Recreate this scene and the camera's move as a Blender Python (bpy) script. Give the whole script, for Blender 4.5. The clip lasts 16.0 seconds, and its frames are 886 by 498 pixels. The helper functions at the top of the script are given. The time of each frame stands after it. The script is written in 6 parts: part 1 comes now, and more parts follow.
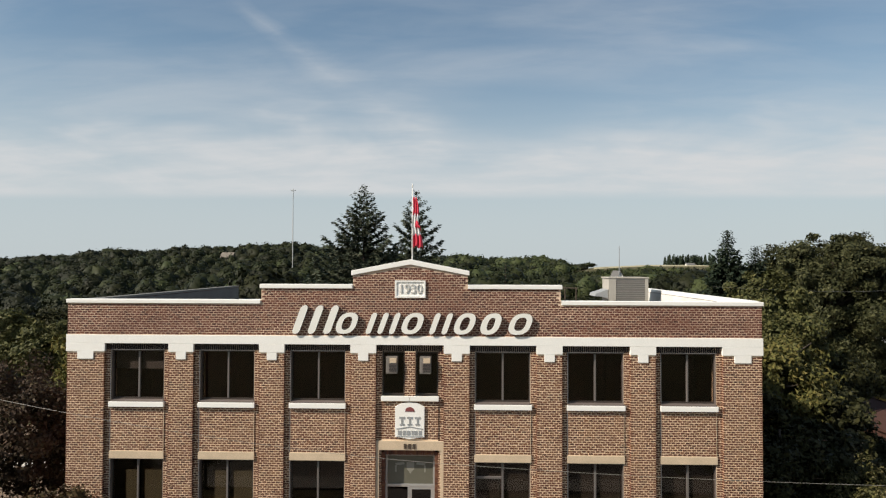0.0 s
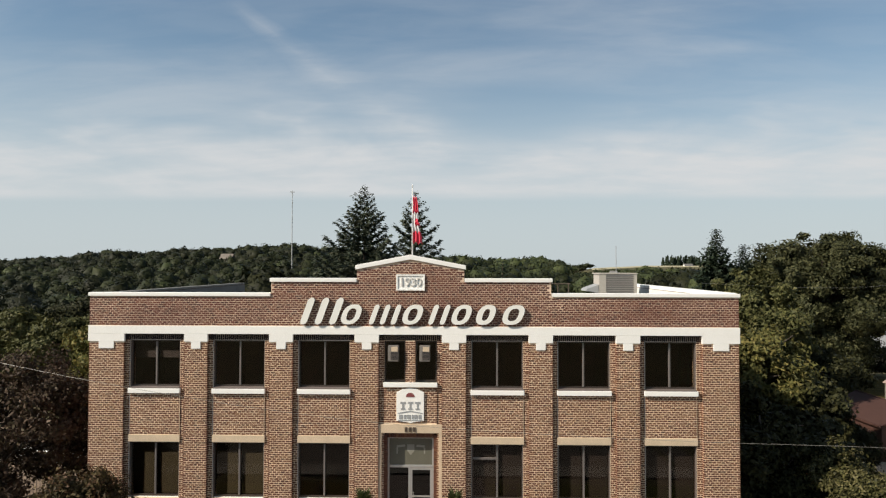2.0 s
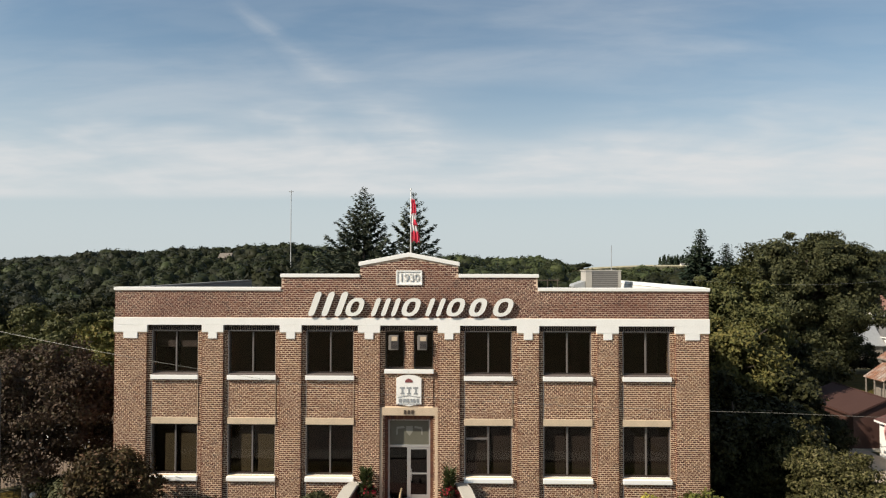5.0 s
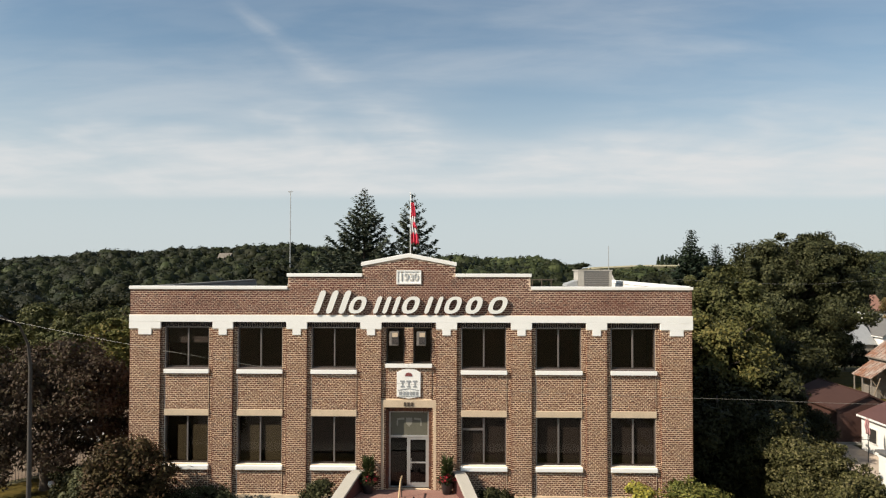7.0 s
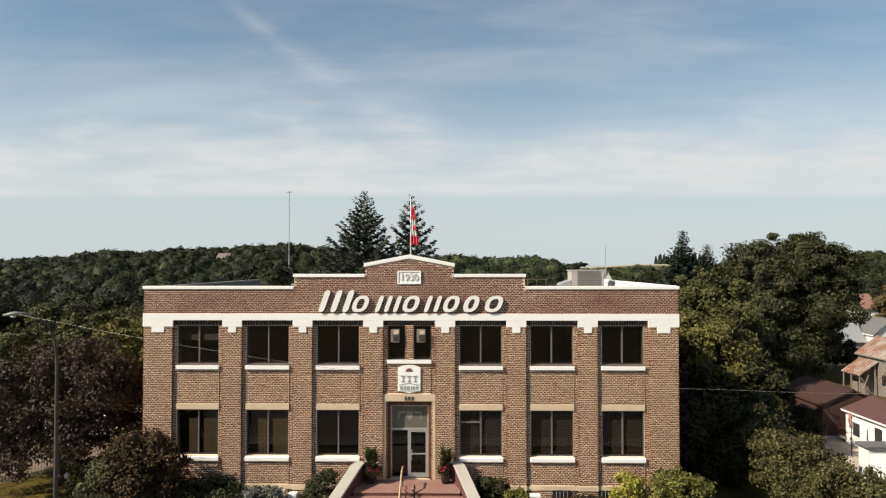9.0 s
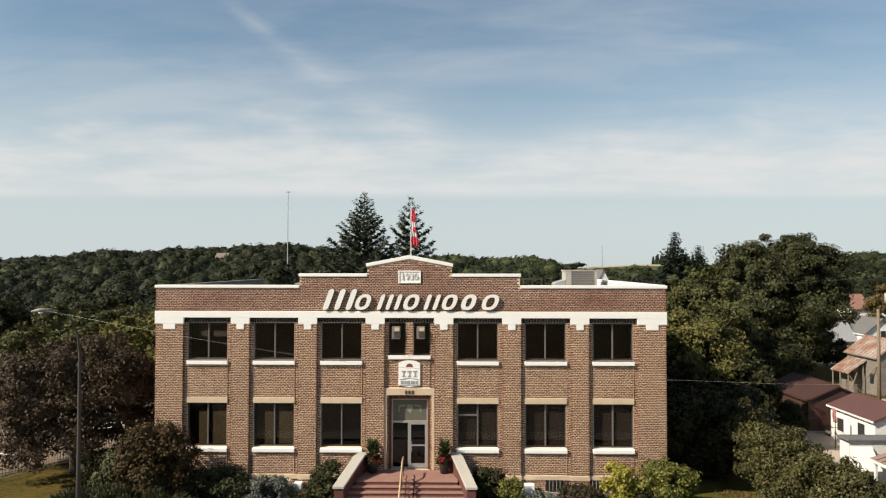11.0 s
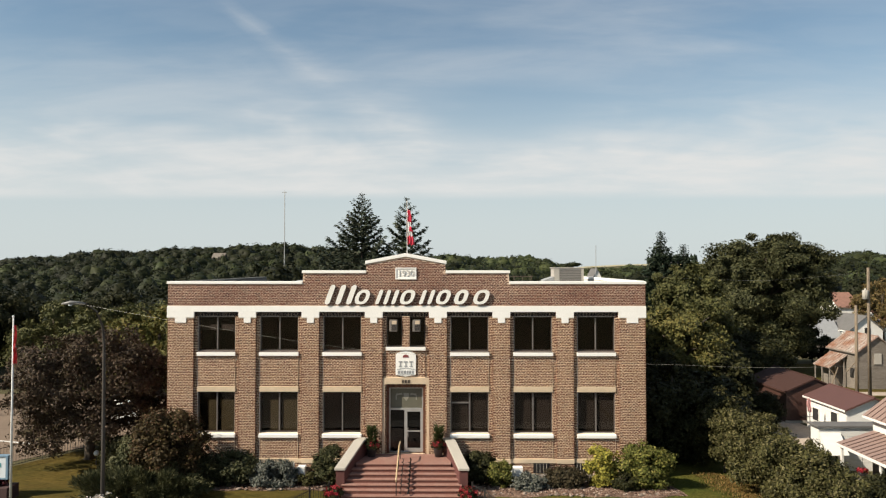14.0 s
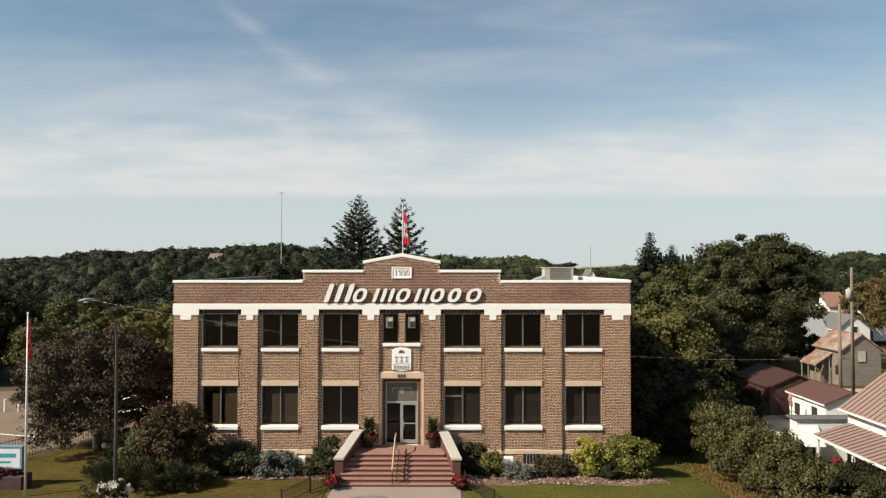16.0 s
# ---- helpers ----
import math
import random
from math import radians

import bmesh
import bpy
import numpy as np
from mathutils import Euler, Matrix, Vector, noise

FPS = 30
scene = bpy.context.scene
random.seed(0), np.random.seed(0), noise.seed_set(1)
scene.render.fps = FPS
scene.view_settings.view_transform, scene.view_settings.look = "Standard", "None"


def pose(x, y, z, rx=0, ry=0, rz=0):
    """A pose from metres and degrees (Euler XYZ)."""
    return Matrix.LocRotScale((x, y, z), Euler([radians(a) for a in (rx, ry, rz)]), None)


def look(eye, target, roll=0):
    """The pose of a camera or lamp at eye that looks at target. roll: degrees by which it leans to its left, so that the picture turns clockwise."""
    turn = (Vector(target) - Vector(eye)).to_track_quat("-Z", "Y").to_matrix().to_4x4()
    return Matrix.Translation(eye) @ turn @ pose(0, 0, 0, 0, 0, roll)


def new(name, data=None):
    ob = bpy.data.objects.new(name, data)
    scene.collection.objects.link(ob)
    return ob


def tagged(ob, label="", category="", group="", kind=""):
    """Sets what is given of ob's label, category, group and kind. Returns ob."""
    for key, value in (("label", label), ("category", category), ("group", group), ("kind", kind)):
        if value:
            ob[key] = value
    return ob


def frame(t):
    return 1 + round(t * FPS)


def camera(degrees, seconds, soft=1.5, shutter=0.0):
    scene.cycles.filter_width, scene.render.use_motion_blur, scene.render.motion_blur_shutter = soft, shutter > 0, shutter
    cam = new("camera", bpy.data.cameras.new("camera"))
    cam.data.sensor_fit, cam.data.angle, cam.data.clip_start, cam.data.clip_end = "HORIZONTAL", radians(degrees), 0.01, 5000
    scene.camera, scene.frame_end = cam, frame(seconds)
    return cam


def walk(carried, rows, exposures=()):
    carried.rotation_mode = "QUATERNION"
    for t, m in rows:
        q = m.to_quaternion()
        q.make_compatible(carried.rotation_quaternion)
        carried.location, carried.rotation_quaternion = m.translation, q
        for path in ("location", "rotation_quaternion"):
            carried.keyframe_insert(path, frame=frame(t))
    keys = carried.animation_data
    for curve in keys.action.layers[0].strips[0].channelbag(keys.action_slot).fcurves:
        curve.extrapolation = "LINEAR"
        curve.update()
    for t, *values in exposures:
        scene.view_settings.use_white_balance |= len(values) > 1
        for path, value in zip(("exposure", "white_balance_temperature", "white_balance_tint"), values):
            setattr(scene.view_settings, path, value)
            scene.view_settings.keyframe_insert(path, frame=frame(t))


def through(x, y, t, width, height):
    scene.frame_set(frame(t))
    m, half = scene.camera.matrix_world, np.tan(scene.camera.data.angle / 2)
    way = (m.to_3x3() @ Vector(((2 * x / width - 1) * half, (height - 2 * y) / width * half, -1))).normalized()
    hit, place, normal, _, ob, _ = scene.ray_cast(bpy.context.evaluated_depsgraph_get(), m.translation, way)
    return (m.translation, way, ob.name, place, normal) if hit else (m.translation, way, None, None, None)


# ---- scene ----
cam = camera(65.7, 16.0, 1.25)
PATH = [
    (0, (1.841, -24.686, 11.891), (1.787, -22.688, 11.94), 0.2),
    (0.5, (1.855, -25.134, 11.816), (1.802, -23.136, 11.866), 0.1),
    (1, (1.858, -25.551, 11.765), (1.807, -23.552, 11.814), 0.2),
    (1.5, (1.896, -25.95, 11.68), (1.845, -23.952, 11.732), 0.1),
    (2, (1.909, -26.402, 11.638), (1.859, -24.403, 11.691), 0.1),
    (2.5, (1.917, -26.823, 11.593), (1.869, -24.824, 11.647), 0.1),
    (3, (1.921, -27.237, 11.576), (1.874, -25.238, 11.629), 0.1),
    (3.5, (1.971, -27.648, 11.558), (1.923, -25.649, 11.611), 0.1),
    (4, (2.002, -28.042, 11.519), (1.955, -26.043, 11.571), 0.1),
    (6.5, (2.141, -30.125, 11.532), (2.099, -28.126, 11.583), 0.1),
    (7, (2.142, -30.514, 11.528), (2.101, -28.515, 11.579), 0.1),
    (7.5, (2.139, -30.906, 11.53), (2.1, -28.907, 11.581), 0.1),
    (8, (2.154, -31.287, 11.552), (2.115, -29.288, 11.602), 0.1),
    (8.5, (2.163, -31.665, 11.559), (2.125, -29.666, 11.609), 0.1),
    (9, (2.155, -32.07, 11.576), (2.119, -30.071, 11.626), 0.0),
    (11.5, (2.141, -33.985, 11.578), (2.113, -31.986, 11.628), 0.1),
    (12, (2.16, -34.366, 11.586), (2.134, -32.366, 11.634), 0.1),
    (12.5, (2.183, -34.721, 11.543), (2.158, -32.721, 11.591), 0.1),
    (13, (2.19, -35.095, 11.519), (2.168, -33.096, 11.566), 0.1),
    (13.5, (2.221, -35.51, 11.497), (2.201, -33.51, 11.544), 0.1),
    (14, (2.286, -35.931, 11.433), (2.267, -33.932, 11.483), 0.0),
    (14.5, (2.328, -36.368, 11.431), (2.311, -34.369, 11.48), 0.1),
    (15, (2.361, -36.76, 11.417), (2.347, -34.76, 11.466), 0.1),
    (15.5, (2.402, -37.174, 11.387), (2.391, -35.175, 11.438), 0.0),
    (16, (2.435, -37.601, 11.389), (2.426, -35.601, 11.44), 0.0),
]
walk(cam, [(t, look(eye, target, roll)) for t, eye, target, roll in PATH], [(0, 0.40, 6600, 10.7), (4, 0.49, 6630, 10.5), (16, 0.59, 6820, 10.2)])

# ---- light ----
SUN_EL, SUN_AZ = radians(38), radians(65)      # azimuth: from the facade's normal towards -x
to_sun = Vector((-math.sin(SUN_AZ) * math.cos(SUN_EL), -math.cos(SUN_AZ) * math.cos(SUN_EL), math.sin(SUN_EL)))
sun_data = bpy.data.lights.new("sun", "SUN")
sun_data.energy, sun_data.angle, sun_data.color = 5.0, radians(0.5), (1.0, 0.92, 0.79)
sun = new("sun", sun_data)
sun.matrix_world = look(to_sun * 200, (0, 0, 0))

world = bpy.data.worlds.new("sky")
scene.world = world
world.use_nodes = True
wn, wl = world.node_tree.nodes, world.node_tree.links
wn.clear()
w_out = wn.new("ShaderNodeOutputWorld")
w_bg = wn.new("ShaderNodeBackground")
w_sky = wn.new("ShaderNodeTexSky")
w_sky.sky_type, w_sky.sun_disc = "NISHITA", False
w_sky.sun_elevation = SUN_EL
w_sky.sun_rotation = math.atan2(to_sun.x, to_sun.y)
w_sky.air_density, w_sky.dust_density, w_sky.ozone_density = 1.0, 0.6, 1.0
w_bg.inputs["Strength"].default_value = 0.0685
# thin high cloud: noise on a plane overhead, thicker in the low sky
w_co = wn.new("ShaderNodeTexCoord")
w_sep = wn.new("ShaderNodeSeparateXYZ")
wl.new(w_co.outputs["Generated"], w_sep.inputs[0])


def w_math(op, a, b=None, clamp=False):
    n = wn.new("ShaderNodeMath")
    n.operation, n.use_clamp = op, clamp
    for i, v in enumerate((a, b)):
        if v is None:
            continue
        if isinstance(v, (int, float)):
            n.inputs[i].default_value = v
        else:
            wl.new(v, n.inputs[i])
    return n.outputs[0]


def w_smooth(v, lo, hi, a=0.0, b=1.0):
    n = wn.new("ShaderNodeMapRange")
    n.interpolation_type = "SMOOTHSTEP"
    wl.new(v, n.inputs["Value"])
    for k, x in (("From Min", lo), ("From Max", hi), ("To Min", a), ("To Max", b)):
        n.inputs[k].default_value = x
    return n.outputs[0]


w_zz = w_math("MAXIMUM", w_sep.outputs["Z"], 0.0)
w_den = w_math("ADD", w_zz, 0.16)
w_px, w_py = w_math("DIVIDE", w_sep.outputs["X"], w_den), w_math("DIVIDE", w_sep.outputs["Y"], w_den)
w_cmb = wn.new("ShaderNodeCombineXYZ")
wl.new(w_px, w_cmb.inputs[0]), wl.new(w_py, w_cmb.inputs[1])


def w_cloud(scale, rot, stretch, detail, shift):
    mp = wn.new("ShaderNodeMapping")
    mp.inputs["Rotation"].default_value = (0, 0, radians(rot))
    mp.inputs["Scale"].default_value = stretch
    mp.inputs["Location"].default_value = shift
    wl.new(w_cmb.outputs[0], mp.inputs["Vector"])
    nz = wn.new("ShaderNodeTexNoise")
    nz.inputs["Scale"].default_value, nz.inputs["Detail"].default_value = scale, detail
    nz.inputs["Roughness"].default_value, nz.inputs["Distortion"].default_value = 0.55, 0.4
    wl.new(mp.outputs[0], nz.inputs["Vector"])
    return nz.outputs["Fac"]


w_yy = w_math("MAXIMUM", w_sep.outputs["Y"], 0.05)
w_u, w_v = w_math("DIVIDE", w_sep.outputs["X"], w_yy), w_math("DIVIDE", w_zz, w_yy)      # slope across and up, looking north
w_c1 = w_smooth(w_cloud(1.3, 14, (1.0, 0.8, 1), 9, (3.1, 1.7, 0)), 0.33, 0.68)
w_c2 = w_smooth(w_cloud(1.9, 58, (0.45, 1.3, 1), 10, (7.3, 0.4, 0)), 0.40, 0.80)
w_c3 = w_smooth(w_cloud(4.6, 24, (0.55, 1.5, 1), 8, (1.3, 5.2, 0)), 0.34, 0.66)
w_bend = w_math("MULTIPLY", w_math("SUBTRACT", w_cloud(2.2, 0, (1, 1, 1), 3, (0.4, 2.1, 0)), 0.5), 0.15)
w_vb = w_math("ADD", w_v, w_bend)                                                        # uneven upper edge of the bank
w_low = w_math("MULTIPLY", w_smooth(w_v, 0.094, 0.112, 0.0, 1.0), w_smooth(w_vb, 0.14, 0.235, 1.0, 0.08))
w_band = w_math("MULTIPLY", w_low, w_math("ADD", w_math("MULTIPLY", w_c1, 0.45), w_math("ADD", w_math("MULTIPLY", w_c3, 0.18), 0.30)))
w_wisp = w_math("MULTIPLY", w_math("ADD", w_math("MULTIPLY", w_c2, 0.8), w_math("MULTIPLY", w_c3, 0.16)), w_smooth(w_v, 0.09, 0.2, 0.0, 0.34))
# an old vapour trail, spread by the wind
w_off = w_math("ABSOLUTE", w_math("ADD", w_math("ADD", w_math("MULTIPLY", w_u, 0.557), w_math("MULTIPLY", w_v, 0.83)), w_math("ADD", w_math("MULTIPLY", w_bend, 0.25), -0.1285)))
w_along = w_math("SUBTRACT", w_math("MULTIPLY", w_u, 0.83), w_math("MULTIPLY", w_v, 0.557))
w_wide = w_smooth(w_along, -0.5, -0.1, 0.016, 0.05)
w_trail = w_math("SUBTRACT", 1.0, w_math("DIVIDE", w_off, w_wide), clamp=True)
w_trail = w_math("MULTIPLY", w_math("MULTIPLY", w_trail, w_math("ADD", w_math("MULTIPLY", w_c3, 0.6), 0.4)), w_math("MULTIPLY", w_smooth(w_along, -0.52, -0.44, 0.0, 0.22), w_smooth(w_along, -0.16, -0.06, 1.0, 0.0)))
# clearer sky east of the trail
w_gap = w_math("POWER", w_math("ADD", w_math("POWER", w_math("DIVIDE", w_math("SUBTRACT", w_u, 0.08), 0.17), 2.0), w_math("POWER", w_math("DIVIDE", w_math("SUBTRACT", w_v, 0.225), 0.06), 2.0)), 0.5)
w_clear = w_smooth(w_math("ADD", w_gap, w_math("MULTIPLY", w_bend, 6.0)), 0.25, 1.15, 0.12, 1.0)
w_fac = w_math("MINIMUM", w_math("ADD", w_math("MULTIPLY", w_math("ADD", w_band, w_wisp), w_clear), w_trail), 0.9)
w_tint = wn.new("ShaderNodeMix")
w_tint.data_type, w_tint.blend_type = "RGBA", "MULTIPLY"
w_tint.inputs["Factor"].default_value = 1.0
w_tint.inputs["B"].default_value = (0.80, 1.02, 1.06, 1)
wl.new(w_sky.outputs[0], w_tint.inputs["A"])
w_haze = wn.new("ShaderNodeMix")
w_haze.data_type = "RGBA"
w_haze.inputs["B"].default_value = (5.9, 6.6, 7.0, 1)
wl.new(w_smooth(w_zz, 0.03, 0.34, 0.9, 0.08), w_haze.inputs["Factor"])
wl.new(w_tint.outputs["Result"], w_haze.inputs["A"])
w_mix = wn.new("ShaderNodeMix")
w_mix.data_type = "RGBA"
wl.new(w_fac, w_mix.inputs["Factor"])
wl.new(w_haze.outputs["Result"], w_mix.inputs["A"])
w_mix.inputs["B"].default_value = (7.3, 7.5, 7.65, 1)
wl.new(w_mix.outputs["Result"], w_bg.inputs["Color"])
wl.new(w_bg.outputs[0], w_out.inputs[0])

# ---- materials ----
def mat(name, colour, rough=0.8, metal=0.0, vary=0.25, scale=6.0, fine=60.0, bump=0.3, second=None, island=0.0, per_object=0.0,
        palette=None, stretch=(1, 1, 1), dist=0.01, spec=0.5):
    """A surface with grain and stains at two scales; island / per_object: how far single pieces differ; palette: colours by piece."""
    m = bpy.data.materials.new(name)
    m.use_nodes = True
    n, l = m.node_tree.nodes, m.node_tree.links
    b = n["Principled BSDF"]
    b.inputs["Roughness"].default_value, b.inputs["Metallic"].default_value = rough, metal
    b.inputs["Specular IOR Level"].default_value = spec
    tc = n.new("ShaderNodeTexCoord")
    mp = n.new("ShaderNodeMapping")
    mp.inputs["Scale"].default_value = stretch
    l.new(tc.outputs["Object"], mp.inputs[0])
    big, small = n.new("ShaderNodeTexNoise"), n.new("ShaderNodeTexNoise")
    for t, s, d in ((big, scale, 6), (small, fine, 4)):
        t.inputs["Scale"].default_value, t.inputs["Detail"].default_value = s, d
        l.new(mp.outputs[0], t.inputs["Vector"])

    def mix(fac, a, c, mode="MIX"):
        x = n.new("ShaderNodeMix")
        x.data_type, x.blend_type = "RGBA", mode
        for key, v in (("Factor", fac), ("A", a), ("B", c)):
            if isinstance(v, (int, float)):
                x.inputs[key].default_value = v
            elif isinstance(v, tuple):
                x.inputs[key].default_value = (*v[:3], 1)
            else:
                l.new(v, x.inputs[key])
        return x.outputs["Result"]

    base = tuple(colour)
    second = second or tuple(c * 0.6 for c in base)
    src = None
    if island:
        src = n.new("ShaderNodeNewGeometry").outputs["Random Per Island"]
    elif per_object:
        src = n.new("ShaderNodeObjectInfo").outputs["Random"]
    if palette and src is not None:
        r = n.new("ShaderNodeValToRGB")
        r.color_ramp.interpolation = "CONSTANT" if len(palette) > 3 else "LINEAR"
        e = r.color_ramp.elements
        while len(e) < len(palette):
            e.new(0.5)
        for i, c in enumerate(palette):
            e[i].position, e[i].color = i / len(palette), (*c, 1)
        l.new(src, r.inputs[0])
        col = r.outputs[0]
    else:
        col = base
    mr = n.new("ShaderNodeMapRange")
    l.new(big.outputs["Fac"], mr.inputs["Value"])
    mr.inputs["From Min"].default_value, mr.inputs["From Max"].default_value = 0.35, 0.7
    mr.inputs["To Max"].default_value = min(1.0, vary * 2)
    col = mix(mr.outputs[0], col, second)
    dark = n.new("ShaderNodeMapRange")
    l.new(small.outputs["Fac"], dark.inputs["Value"])
    dark.inputs["From Min"].default_value, dark.inputs["From Max"].default_value = 0.3, 0.7
    dark.inputs["To Min"].default_value, dark.inputs["To Max"].default_value = 1 - vary, 1 + vary * 0.6
    col = mix(1.0, col, dark.outputs[0], "MULTIPLY")
    if src is not None and (island or per_object) and not palette:
        pr = n.new("ShaderNodeMapRange")
        l.new(src, pr.inputs["Value"])
        k = island or per_object
        pr.inputs["To Min"].default_value, pr.inputs["To Max"].default_value = 1 - k, 1 + k
        col = mix(1.0, col, pr.outputs[0], "MULTIPLY")
    l.new(col, b.inputs["Base Color"])
    if bump:
        bp = n.new("ShaderNodeBump")
        bp.inputs["Strength"].default_value, bp.inputs["Distance"].default_value = bump, dist
        l.new(small.outputs["Fac"], bp.inputs["Height"])
        l.new(bp.outputs[0], b.inputs["Normal"])
    return m


def leaf_mat(name, palette, through=0.09, patch=0.7, shade=None, vary=0.3):
    """Leaves: colour by leaf and by clump, a little light through the blade."""
    palette = [(r * 1.06, g, b) for r, g, b in palette]
    m = mat(name, palette[0], rough=0.6, vary=vary, scale=patch, fine=3.0, bump=0, island=0.4, palette=palette, spec=0.12, second=shade)
    n, l = m.node_tree.nodes, m.node_tree.links
    b = n["Principled BSDF"]
    tr = n.new("ShaderNodeBsdfTranslucent")
    l.new(b.inputs["Base Color"].links[0].from_socket, tr.inputs["Color"])
    mx = n.new("ShaderNodeMixShader")
    mx.inputs[0].default_value = through
    l.new(b.outputs[0], mx.inputs[1]), l.new(tr.outputs[0], mx.inputs[2])
    l.new(mx.outputs[0], n["Material Output"].inputs[0])
    return m


def glass_mat(name, tint, gloss=0.06, rough=0.0):
    m = bpy.data.materials.new(name)
    m.use_nodes = True
    n, l = m.node_tree.nodes, m.node_tree.links
    n.remove(n["Principled BSDF"])
    tr, gl, mx, fr = (n.new("ShaderNodeBsdf" + k) if k in ("Transparent", "Glossy") else n.new(k) for k in
                      ("Transparent", "Glossy", "ShaderNodeMixShader", "ShaderNodeFresnel"))
    tr.inputs[0].default_value = (*tint, 1)
    gl.inputs["Roughness"].default_value = rough
    fr.inputs[0].default_value = 1.5
    l.new(fr.outputs[0], mx.inputs[0]), l.new(tr.outputs[0], mx.inputs[1]), l.new(gl.outputs[0], mx.inputs[2])
    l.new(mx.outputs[0], n["Material Output"].inputs[0])
    return m


BRICKS = [(0.123, 0.041, 0.023), (0.107, 0.036, 0.021), (0.141, 0.051, 0.029), (0.071, 0.026, 0.017), (0.135, 0.053, 0.027), (0.190, 0.084, 0.042),
          (0.115, 0.038, 0.022)]
M_BRICK = mat("brick_joined", BRICKS[0], 0.9, vary=0.24, scale=0.55, fine=90, second=(0.172, 0.078, 0.040), bump=0.5, island=0.5, palette=BRICKS, dist=0.004)
BRICKS_RED = [(0.128, 0.038, 0.024), (0.108, 0.033, 0.022), (0.148, 0.046, 0.029), (0.068, 0.023, 0.017), (0.136, 0.045, 0.026), (0.185, 0.070, 0.041)]
M_BRICK_RED = mat("brick_frieze", BRICKS_RED[0], 0.9, vary=0.3, scale=0.5, fine=90, second=(0.094, 0.036, 0.026), bump=0.5, island=0.5, palette=BRICKS_RED, dist=0.004)
M_BRICK_ONE = mat("brick_single", BRICKS_RED[0], 0.9, vary=0.3, scale=0.5, fine=90, second=(0.094, 0.036, 0.026), bump=0.5, per_object=0.5, palette=BRICKS_RED, dist=0.004)
M_MORTAR = mat("mortar_buff", (0.84, 0.638, 0.44), 0.95, vary=0.2, scale=0.8, fine=70)
M_MORTAR_RED = mat("mortar_weathered", (0.78, 0.59, 0.43), 0.95, vary=0.4, scale=0.55, fine=70, second=(0.30, 0.19, 0.14), stretch=(0.5, 1, 1.6))
M_WHITE = mat("white_paint", (0.85, 0.83, 0.785), 0.6, vary=0.08, scale=1.2, fine=40, second=(0.62, 0.6, 0.55), bump=0.15)
M_STONE = mat("buff_stone", (0.60, 0.47, 0.33), 0.85, vary=0.18, scale=2.0, fine=60)
M_CONCRETE = mat("grey_concrete", (0.42, 0.39, 0.34), 0.9, vary=0.2, scale=1.5, fine=50)
M_FOOTING = mat("footing_concrete", (0.33, 0.29, 0.25), 0.92, vary=0.22, scale=1.5, fine=50)
M_BRONZE = mat("bronze_frame", (0.052, 0.038, 0.031), 0.45, metal=0.2, vary=0.1, scale=3, bump=0)
M_ALU = mat("door_aluminium", (0.5, 0.49, 0.47), 0.4, metal=0.6, vary=0.06, bump=0)
M_GLASS = glass_mat("window_glass", (0.60, 0.55, 0.52))
M_DOORGLASS = glass_mat("door_glass", (0.22, 0.21, 0.2))
M_ROOM = mat("room_wall", (0.46, 0.31, 0.28), 0.9, vary=0.15, scale=1.0, bump=0)
M_BLIND = mat("fabric_blind", (0.125, 0.115, 0.068), 0.9, vary=0.08, scale=1.0, fine=30, bump=0.1)
M_BLIND_GREY = mat("grey_curtain", (0.15, 0.14, 0.14), 0.9, vary=0.2, scale=1.5, fine=12, bump=0.2, stretch=(4, 1, 0.6))
M_BLIND_DIM = mat("brown_blind", (0.048, 0.040, 0.033), 0.9, vary=0.08, scale=1.0, fine=30, bump=0.1)
M_STEP = mat("red_concrete_steps", (0.26, 0.128, 0.098), 0.85, vary=0.34, scale=1.6, fine=45, second=(0.30, 0.18, 0.145))
M_WINGRED = mat("red_wing_wall", (0.11, 0.037, 0.032), 0.85, vary=0.2, scale=1.6, fine=45)
M_COPING = mat("pale_coping", (0.40, 0.37, 0.32), 0.85, vary=0.12, scale=1.5, fine=45)
M_ROOF = mat("roof_gravel", (0.15, 0.145, 0.14), 0.95, vary=0.25, scale=0.7, fine=30)
M_METAL = mat("galvanised_metal", (0.45, 0.45, 0.44), 0.5, metal=0.5, vary=0.12, scale=2)
M_DARKMETAL = mat("dark_iron", (0.03, 0.028, 0.027), 0.5, metal=0.4, vary=0.1, bump=0)
M_BARK = mat("bark", (0.10, 0.075, 0.055), 0.95, vary=0.35, scale=3, fine=18, bump=0.8, stretch=(1, 1, 0.25), dist=0.03)
M_GRASS_LUSH = mat("green_grass", (0.058, 0.070, 0.014), 0.95, vary=0.45, scale=0.35, fine=9, second=(0.104, 0.086, 0.020), bump=0.8, dist=0.05, spec=0.08)
M_GRASS = mat("mown_grass", (0.062, 0.052, 0.012), 0.95, vary=0.5, scale=0.55, fine=9, second=(0.118, 0.080, 0.021), bump=0.8, dist=0.05, spec=0.08, stretch=(0.35, 1.3, 1))
M_WILD = mat("rough_ground", (0.085, 0.075, 0.043), 0.95, vary=0.35, scale=0.12, fine=2.5, second=(0.11, 0.1, 0.05), bump=0.6, dist=0.1, spec=0.08)
M_MULCH = mat("bark_mulch", (0.27, 0.18, 0.135), 0.95, vary=0.5, scale=4, fine=12, second=(0.13, 0.08, 0.06), bump=1.0, dist=0.08, spec=0.1)
